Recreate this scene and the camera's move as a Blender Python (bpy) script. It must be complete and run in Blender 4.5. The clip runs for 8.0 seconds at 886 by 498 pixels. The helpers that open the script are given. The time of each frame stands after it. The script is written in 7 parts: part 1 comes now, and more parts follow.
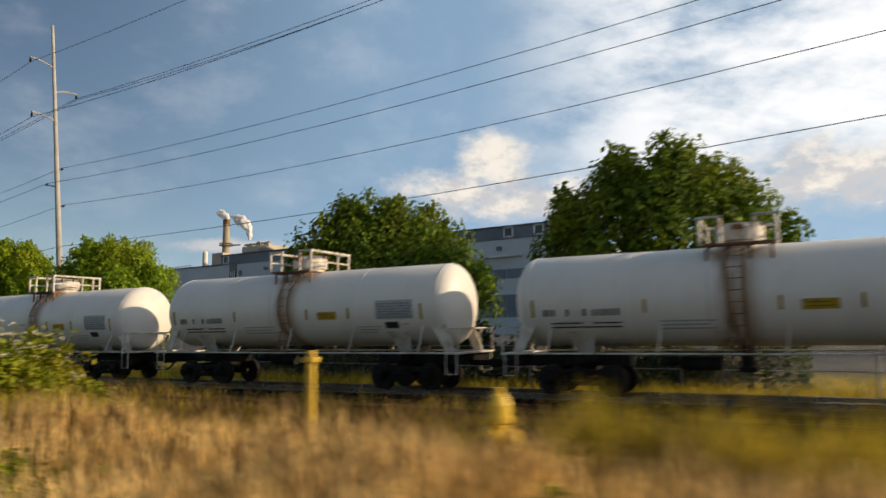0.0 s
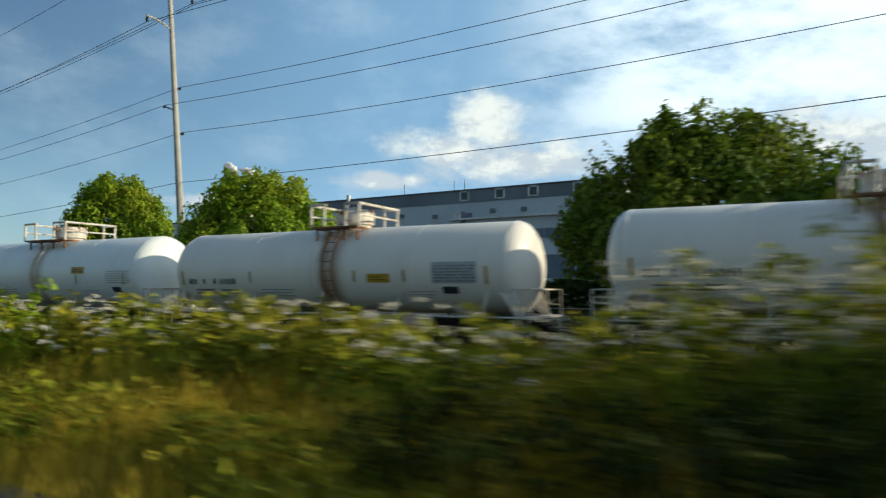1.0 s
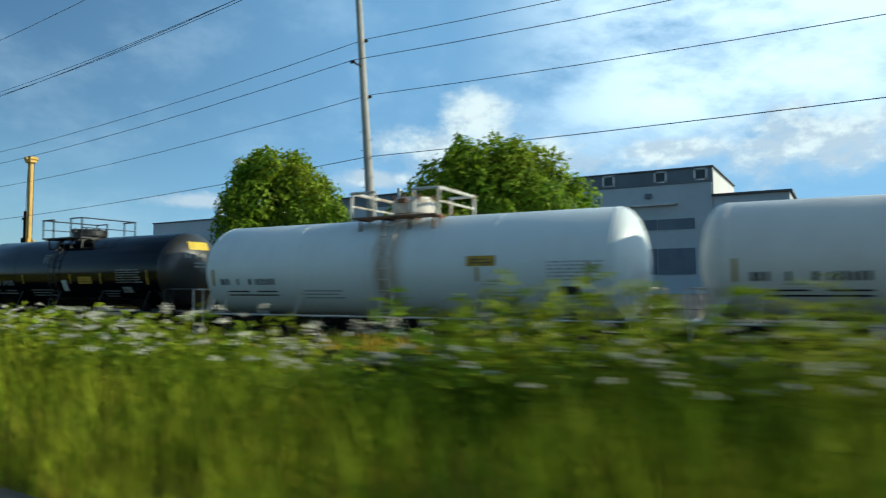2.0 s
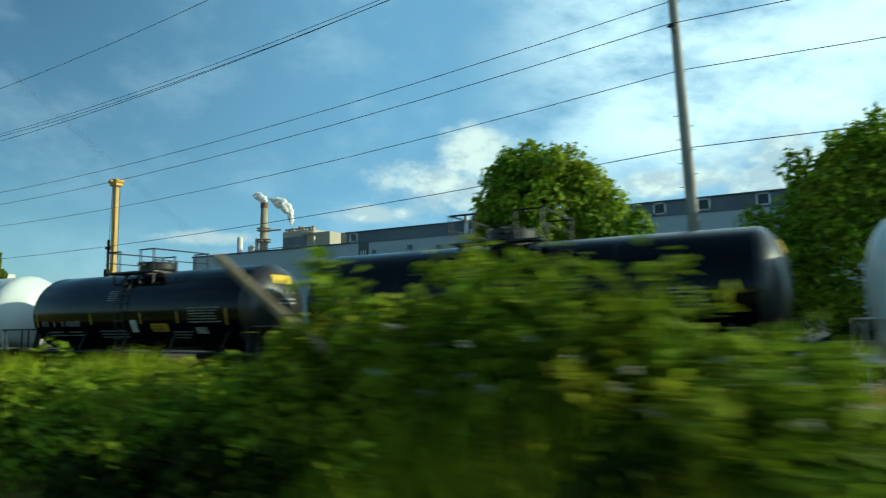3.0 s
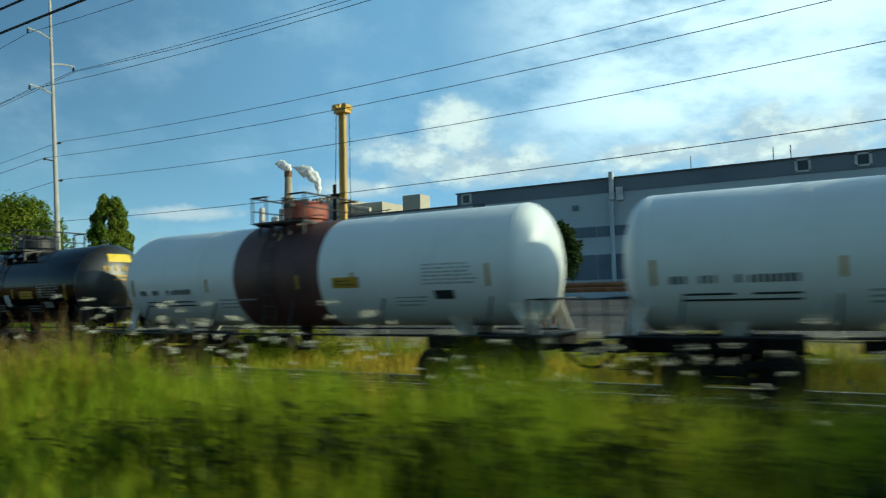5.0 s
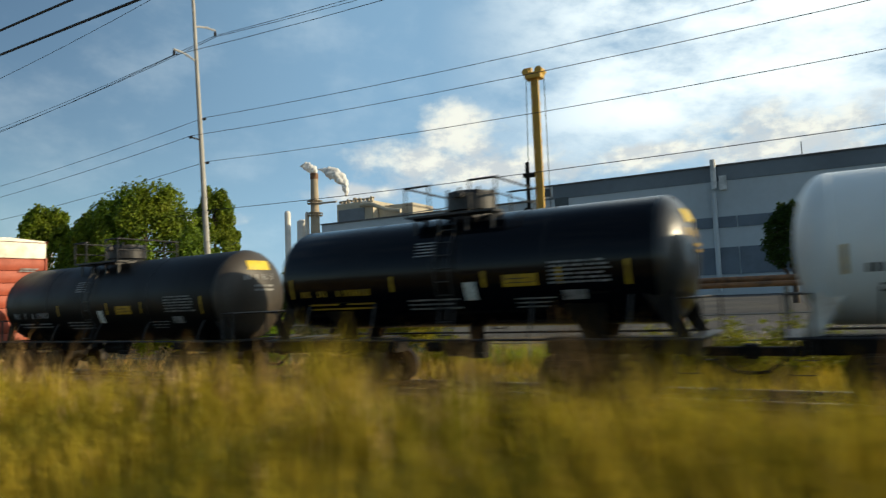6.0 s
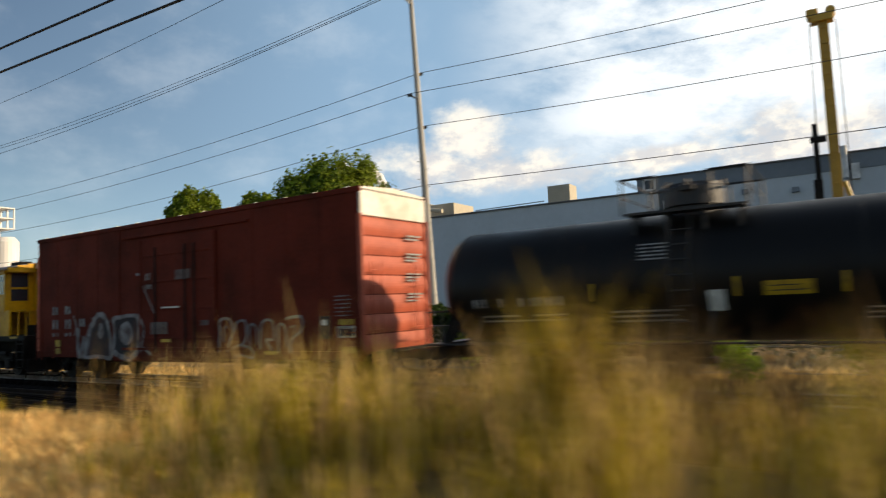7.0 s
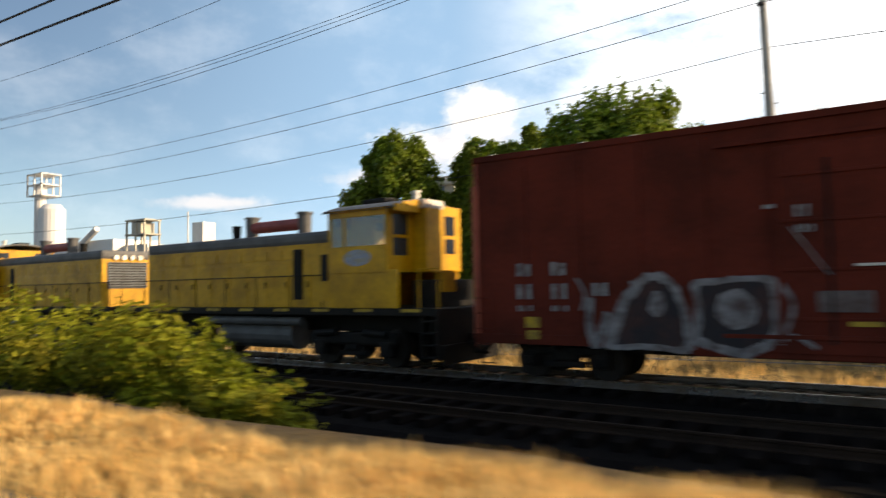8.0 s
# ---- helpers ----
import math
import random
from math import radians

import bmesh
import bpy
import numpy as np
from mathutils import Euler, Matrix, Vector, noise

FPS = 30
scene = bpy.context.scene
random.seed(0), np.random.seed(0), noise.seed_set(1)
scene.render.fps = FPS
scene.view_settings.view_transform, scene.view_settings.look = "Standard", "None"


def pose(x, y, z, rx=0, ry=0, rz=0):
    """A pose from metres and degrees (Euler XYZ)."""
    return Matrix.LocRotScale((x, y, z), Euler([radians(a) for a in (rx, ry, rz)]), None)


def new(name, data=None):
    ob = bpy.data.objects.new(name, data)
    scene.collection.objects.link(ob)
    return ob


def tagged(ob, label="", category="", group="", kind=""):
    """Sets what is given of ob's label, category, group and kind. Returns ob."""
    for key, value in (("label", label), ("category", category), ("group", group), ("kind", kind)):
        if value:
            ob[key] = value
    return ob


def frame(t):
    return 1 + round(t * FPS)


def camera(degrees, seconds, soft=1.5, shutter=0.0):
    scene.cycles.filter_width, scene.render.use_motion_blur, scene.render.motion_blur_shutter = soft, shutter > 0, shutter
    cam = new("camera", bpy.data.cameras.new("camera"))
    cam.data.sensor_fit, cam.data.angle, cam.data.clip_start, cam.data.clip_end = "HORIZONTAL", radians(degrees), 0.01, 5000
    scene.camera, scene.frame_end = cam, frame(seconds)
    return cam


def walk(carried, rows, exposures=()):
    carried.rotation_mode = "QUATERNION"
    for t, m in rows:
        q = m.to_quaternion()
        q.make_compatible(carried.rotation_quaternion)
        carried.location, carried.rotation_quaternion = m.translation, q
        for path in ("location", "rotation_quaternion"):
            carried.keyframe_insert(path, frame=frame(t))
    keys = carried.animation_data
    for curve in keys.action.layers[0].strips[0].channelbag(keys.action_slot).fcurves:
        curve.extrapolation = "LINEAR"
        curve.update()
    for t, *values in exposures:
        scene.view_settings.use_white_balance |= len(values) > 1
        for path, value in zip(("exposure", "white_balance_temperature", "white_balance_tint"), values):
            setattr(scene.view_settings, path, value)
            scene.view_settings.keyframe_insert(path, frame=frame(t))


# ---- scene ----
FOV = 66.93
cam = camera(FOV, 8.0, soft=1.25, shutter=0.27)


def aim(x, yaw, pitch, lean):
    """The car drives along -x, 1.6 m over the road; the camera looks out of its side window."""
    return pose(x, 0, 1.6, 0, 0, yaw) @ pose(0, 0, 0, 90 + pitch) @ pose(0, 0, 0, 0, 0, lean)


PATH = [
    (0, aim(-0.00, 32.48, 6.82, -0.75)),
    (0.2, aim(-3.65, 31.74, 5.63, -0.98)),
    (0.5, aim(-9.12, 31.40, 5.84, -1.13)),
    (0.8, aim(-14.60, 31.65, 4.23, -0.16)),
    (1, aim(-18.25, 31.64, 3.41, 0.27)),
    (1.1, aim(-20.08, 31.39, 3.73, -0.16)),
    (2.3, aim(-42.03, 30.72, 3.21, -0.11)),
    (2.4, aim(-43.86, 30.73, 3.67, -0.10)),
    (2.5, aim(-45.69, 30.78, 4.43, -0.06)),
    (3, aim(-54.85, 30.84, 6.16, -0.76)),
    (3.3, aim(-60.36, 30.64, 5.20, -0.34)),
    (3.5, aim(-64.03, 31.27, 4.27, 0.04)),
    (3.6, aim(-65.86, 31.00, 4.75, -1.79)),
    (3.8, aim(-69.53, 30.85, 6.05, -1.83)),
    (3.9, aim(-71.37, 30.71, 6.27, -1.37)),
    (4, aim(-73.21, 30.46, 6.51, -1.24)),
    (5.3, aim(-97.12, 29.03, 3.58, -1.50)),
    (5.5, aim(-100.80, 28.80, 3.76, -1.72)),
    (5.7, aim(-104.49, 29.23, 4.61, -1.68)),
    (6, aim(-110.02, 29.53, 4.23, -2.22)),
    (6.3, aim(-115.55, 29.50, 2.70, -1.92)),
    (6.5, aim(-119.25, 29.67, 3.12, -2.44)),
    (6.9, aim(-126.63, 29.96, 4.62, -2.80)),
    (7, aim(-128.48, 30.52, 4.60, -2.45)),
    (7.2, aim(-132.17, 30.01, 3.86, -1.85)),
    (7.5, aim(-137.72, 30.00, 3.41, -2.12)),
    (7.7, aim(-141.42, 30.36, 3.31, -2.16)),
    (7.8, aim(-143.27, 30.52, 3.91, -2.31)),
    (8, aim(-146.97, 31.43, 3.09, -1.01)),
]
EXPOSURES = [(0, -0.22, 6850, 12), (0.5, -0.12, 6800, 10), (1.0, -0.1, 5950, 0), (2.4, -0.18, 5250, -10), (3.0, -0.17, 5300, -20), (3.5, -0.05, 5300, -19), (4.0, -0.2, 5300, -18), (5.4, -0.2, 5450, -10), (6.0, -0.1, 6400, 2), (6.5, 0.1, 6750, 7), (7.0, 0.05, 6900, 10), (7.5, 0.2, 6930, 11), (8.0, 0.46, 6950, 12)]
SKY = 0.093
walk(cam, PATH, EXPOSURES)

# ---- light ----
SUN_EL, SUN_AZ = 19.0, 26.0      # degrees; azimuth from +x towards +y
sun = new("sun", bpy.data.lights.new("sun", "SUN"))
sun.data.energy, sun.data.angle, sun.data.color = 5.0, radians(0.6), (1.0, 0.79, 0.53)
sun.rotation_euler = Vector((math.cos(radians(SUN_AZ)) * math.cos(radians(SUN_EL)), math.sin(radians(SUN_AZ)) * math.cos(radians(SUN_EL)), math.sin(radians(SUN_EL)))).to_track_quat("Z", "Y").to_euler()


class Nodes:
    """Short hand for building node trees."""

    def __init__(self, tree):
        self.tree = tree

    def add(self, kind, **inputs):
        n = self.tree.nodes.new(kind)
        for key, value in inputs.items():
            self.put(n.inputs[key.replace("_", " ")], value)
        return n

    def put(self, socket, value):
        if hasattr(value, "is_output"):
            self.tree.links.new(value, socket)
        else:
            socket.default_value = value

    def math(self, op, a, b=0.0, c=0.0, clamp=False):
        n = self.tree.nodes.new("ShaderNodeMath")
        n.operation, n.use_clamp = op, clamp
        for i, v in enumerate((a, b, c)):
            self.put(n.inputs[i], v)
        return n.outputs[0]

    def ramp(self, value, lo, hi, to_lo=0.0, to_hi=1.0):
        n = self.tree.nodes.new("ShaderNodeMapRange")
        n.interpolation_type = "SMOOTHSTEP"
        for i, v in enumerate((value, lo, hi, to_lo, to_hi)):
            self.put(n.inputs[i], v)
        return n.outputs[0]

    def mix(self, fac, a, b):
        n = self.tree.nodes.new("ShaderNodeMix")
        n.data_type = "RGBA"
        self.put(n.inputs[0], fac)
        self.put(n.inputs[6], a)
        self.put(n.inputs[7], b)
        return n.outputs[2]

    def noise(self, vec, scale, detail=3.0, rough=0.55):
        n = self.tree.nodes.new("ShaderNodeTexNoise")
        n.inputs["Scale"].default_value, n.inputs["Detail"].default_value, n.inputs["Roughness"].default_value = scale, detail, rough
        if vec is not None:
            self.put(n.inputs["Vector"], vec)
        return n.outputs["Fac"]


def rgb(c):
    return (*c, 1.0)


# Sky: clear evening blue with a heap of cumulus and thin high sheets towards the sun.
world = bpy.data.worlds.new("sky")
scene.world = world
world.use_nodes = True
world.node_tree.nodes.clear()
N = Nodes(world.node_tree)
sky = N.add("ShaderNodeTexSky")
sky.sky_type, sky.sun_disc = "NISHITA", False
sky.sun_elevation, sky.sun_rotation = radians(SUN_EL), radians(90 - SUN_AZ)
sky.air_density, sky.dust_density, sky.ozone_density = 1.0, 0.6, 2.0
coord = N.add("ShaderNodeTexCoord").outputs["Generated"]
xyz = N.add("ShaderNodeSeparateXYZ", Vector=coord)
az = N.math("MULTIPLY", N.math("ARCTAN2", N.math("MULTIPLY", xyz.outputs[0], -1), xyz.outputs[1]), 57.29578)
el = N.math("MULTIPLY", N.math("ARCSINE", xyz.outputs[2]), 57.29578)
flat = N.add("ShaderNodeCombineXYZ", X=N.math("MULTIPLY", az, 0.1), Y=N.math("MULTIPLY", el, 0.16)).outputs[0]
puff = N.noise(flat, 2.6, 7, 0.58)
wisp = N.noise(N.add("ShaderNodeCombineXYZ", X=N.math("MULTIPLY_ADD", el, 0.05, N.math("MULTIPLY", az, 0.045)), Y=N.math("MULTIPLY_ADD", az, -0.03, N.math("MULTIPLY", el, 0.1))).outputs[0], 1.5, 6, 0.6)


def heap(a0, e0, wa, we, gain):
    """How deep a direction lies in a heap of cloud round azimuth a0, elevation e0."""
    da, de = N.math("DIVIDE", N.math("SUBTRACT", az, a0), wa), N.math("DIVIDE", N.math("SUBTRACT", el, e0), we)
    dist = N.math("SQRT", N.math("ADD", N.math("MULTIPLY", da, da), N.math("MULTIPLY", de, de)))
    return N.math("SUBTRACT", N.math("MULTIPLY_ADD", puff, gain, 1.0 - gain * 0.5), dist)


cumulus = heap(27.8, 13.6, 4.4, 3.2, 2.2)
for spec in ((25.0, 10.6, 11.0, 1.9, 2.2), (30.5, 11.6, 6.5, 2.0, 2.2), (37.0, 9.2, 4.5, 0.9, 2.2), (1.0, 11.0, 9.0, 3.0, 2.6), (12.0, 11.0, 6.0, 1.2, 2.6), (50.0, 7.0, 4.5, 0.7, 2.4)):
    cumulus = N.math("MAXIMUM", cumulus, heap(*spec))
lump = N.ramp(cumulus, -0.18, 0.75)
sunside = N.math("MULTIPLY", N.ramp(az, -140.0, -85.0), N.ramp(el, 70.0, 30.0))      # the cloud bank lies low round the sun
sheet = N.math("MULTIPLY", N.ramp(wisp, 0.26, 0.62), N.math("MULTIPLY", N.math("MULTIPLY", N.ramp(az, 31.0, 12.0), sunside), N.ramp(el, 7.0, 15.0)))
thin = N.math("MULTIPLY", N.ramp(N.noise(flat, 0.9, 5, 0.6), 0.45, 0.75), 0.13)
shade = N.ramp(N.math("ADD", N.noise(flat, 3.4, 5, 0.6), N.math("MULTIPLY", N.math("SUBTRACT", el, 12.0), 0.03)), 0.4, 0.62)
cloud_col = N.mix(shade, rgb((0.72, 0.73, 0.76)), rgb((1.12, 1.06, 0.95)))
blue = N.add("ShaderNodeVectorMath")
blue.operation = "SCALE"
N.put(blue.inputs[0], sky.outputs[0])
blue.inputs["Scale"].default_value = SKY
haze = N.math("ADD", N.math("MULTIPLY", N.math("MULTIPLY", N.ramp(az, 72.0, 30.0), sunside), 0.55), N.math("MULTIPLY", N.ramp(el, 14.0, 0.0), 0.25))
veil = N.math("MAXIMUM", thin, N.math("MULTIPLY", sheet, 0.88))
col = N.mix(haze, blue.outputs[0], rgb((0.42, 0.68, 0.98)))
col = N.mix(veil, col, rgb((1.28, 1.32, 1.34)))
col = N.mix(N.math("MULTIPLY", lump, 0.92), col, cloud_col)
back = N.add("ShaderNodeBackground", Color=col, Strength=1.0)
N.tree.links.new(back.outputs[0], N.add("ShaderNodeOutputWorld").inputs[0])


# ---- materials ----
def mat(name, base, rough=0.6, metal=0.0, second=None, patch=0.8, grain=14.0, vary=0.22, bump=0.15, coat=0.0, island=False, spec=0.5, trans=0.0):
    """A surface with large patches towards a second colour, fine grain and a little relief."""
    m = bpy.data.materials.new(name)
    m.use_nodes = True
    m.node_tree.nodes.clear()
    n = Nodes(m.node_tree)
    vec = n.add("ShaderNodeTexCoord").outputs["Object"]
    big, fine = n.noise(vec, patch, 4, 0.6), n.noise(vec, grain, 3, 0.6)
    second = second or tuple(c * 0.6 for c in base)
    colour = n.mix(n.ramp(big, 0.35, 0.75), rgb(base), rgb(second))
    tone = n.math("MULTIPLY_ADD", fine, vary * 2, 1 - vary)
    if island:
        tone = n.math("MULTIPLY", tone, n.math("MULTIPLY_ADD", n.add("ShaderNodeNewGeometry").outputs["Random Per Island"], 0.9, 0.55))
    mul = n.add("ShaderNodeVectorMath")
    mul.operation = "SCALE"
    n.put(mul.inputs[0], colour)
    n.put(mul.inputs["Scale"], tone)
    b = n.add("ShaderNodeBsdfPrincipled", Base_Color=mul.outputs[0], Metallic=metal)
    n.put(b.inputs["Roughness"], n.math("MULTIPLY_ADD", big, 0.25, rough - 0.12))
    b.inputs["Coat Weight"].default_value = coat
    b.inputs["Specular IOR Level"].default_value = spec
    if bump:
        n.put(b.inputs["Normal"], n.add("ShaderNodeBump", Strength=bump, Distance=0.02, Height=fine).outputs[0])
    out = n.add("ShaderNodeOutputMaterial")
    shader = b.outputs[0]
    if trans:
        t = n.add("ShaderNodeBsdfTranslucent", Color=mul.outputs[0])
        mx = n.add("ShaderNodeMixShader", Fac=trans)
        m.node_tree.links.new(b.outputs[0], mx.inputs[1])
        m.node_tree.links.new(t.outputs[0], mx.inputs[2])
        shader = mx.outputs[0]
    m.node_tree.links.new(shader, out.inputs[0])
    return m


def tank_paint(name, base, stain, amount, rough, coat=0.0):
    """Tank paint with a rusty spill running down below the hatch (local x = 0) and faint runs elsewhere."""
    m = bpy.data.materials.new(name)
    m.use_nodes = True
    m.node_tree.nodes.clear()
    n = Nodes(m.node_tree)
    vec = n.add("ShaderNodeTexCoord").outputs["Object"]
    p = n.add("ShaderNodeSeparateXYZ", Vector=vec)
    runs = n.noise(n.add("ShaderNodeCombineXYZ", X=n.math("MULTIPLY", p.outputs[0], 5.0), Y=p.outputs[1], Z=n.math("MULTIPLY", p.outputs[2], 0.35)).outputs[0], 1.0, 5, 0.65)
    spill = n.math("MULTIPLY", n.ramp(n.math("ABSOLUTE", n.math("ADD", p.outputs[0], n.math("MULTIPLY_ADD", runs, 0.8, -0.3))), 0.75, 0.15), n.ramp(runs, 0.3, 0.62))
    film = n.ramp(n.noise(vec, 0.7, 5, 0.6), 0.4, 0.8)
    colour = n.mix(n.math("MULTIPLY", film, 0.35), rgb(base), rgb(tuple(c * 0.72 for c in base)))
    colour = n.mix(n.math("MULTIPLY", n.ramp(runs, 0.55, 0.8), 0.3), colour, rgb(tuple(0.6 * c + 0.4 * s for c, s in zip(base, stain))))
    colour = n.mix(n.math("MULTIPLY", spill, amount), colour, rgb(stain))
    b = n.add("ShaderNodeBsdfPrincipled", Base_Color=colour)
    b.inputs["Specular IOR Level"].default_value = 0.5 if base[0] > 0.1 else 0.23
    n.put(b.inputs["Roughness"], n.math("MULTIPLY_ADD", film, 0.14, rough))
    b.inputs["Coat Weight"].default_value = coat
    n.put(b.inputs["Normal"], n.add("ShaderNodeBump", Strength=0.12, Distance=0.03, Height=n.noise(vec, 2.2, 3, 0.5)).outputs[0])
    m.node_tree.links.new(b.outputs[0], n.add("ShaderNodeOutputMaterial").inputs[0])
    return m


def glass_mat(name, tint, rough=0.03):
    m = bpy.data.materials.new(name)
    m.use_nodes = True
    b = m.node_tree.nodes["Principled BSDF"]
    b.inputs["Base Color"].default_value, b.inputs["Roughness"].default_value = rgb(tint), rough
    b.inputs["Transmission Weight"].default_value, b.inputs["IOR"].default_value = 0.85, 1.45
    return m


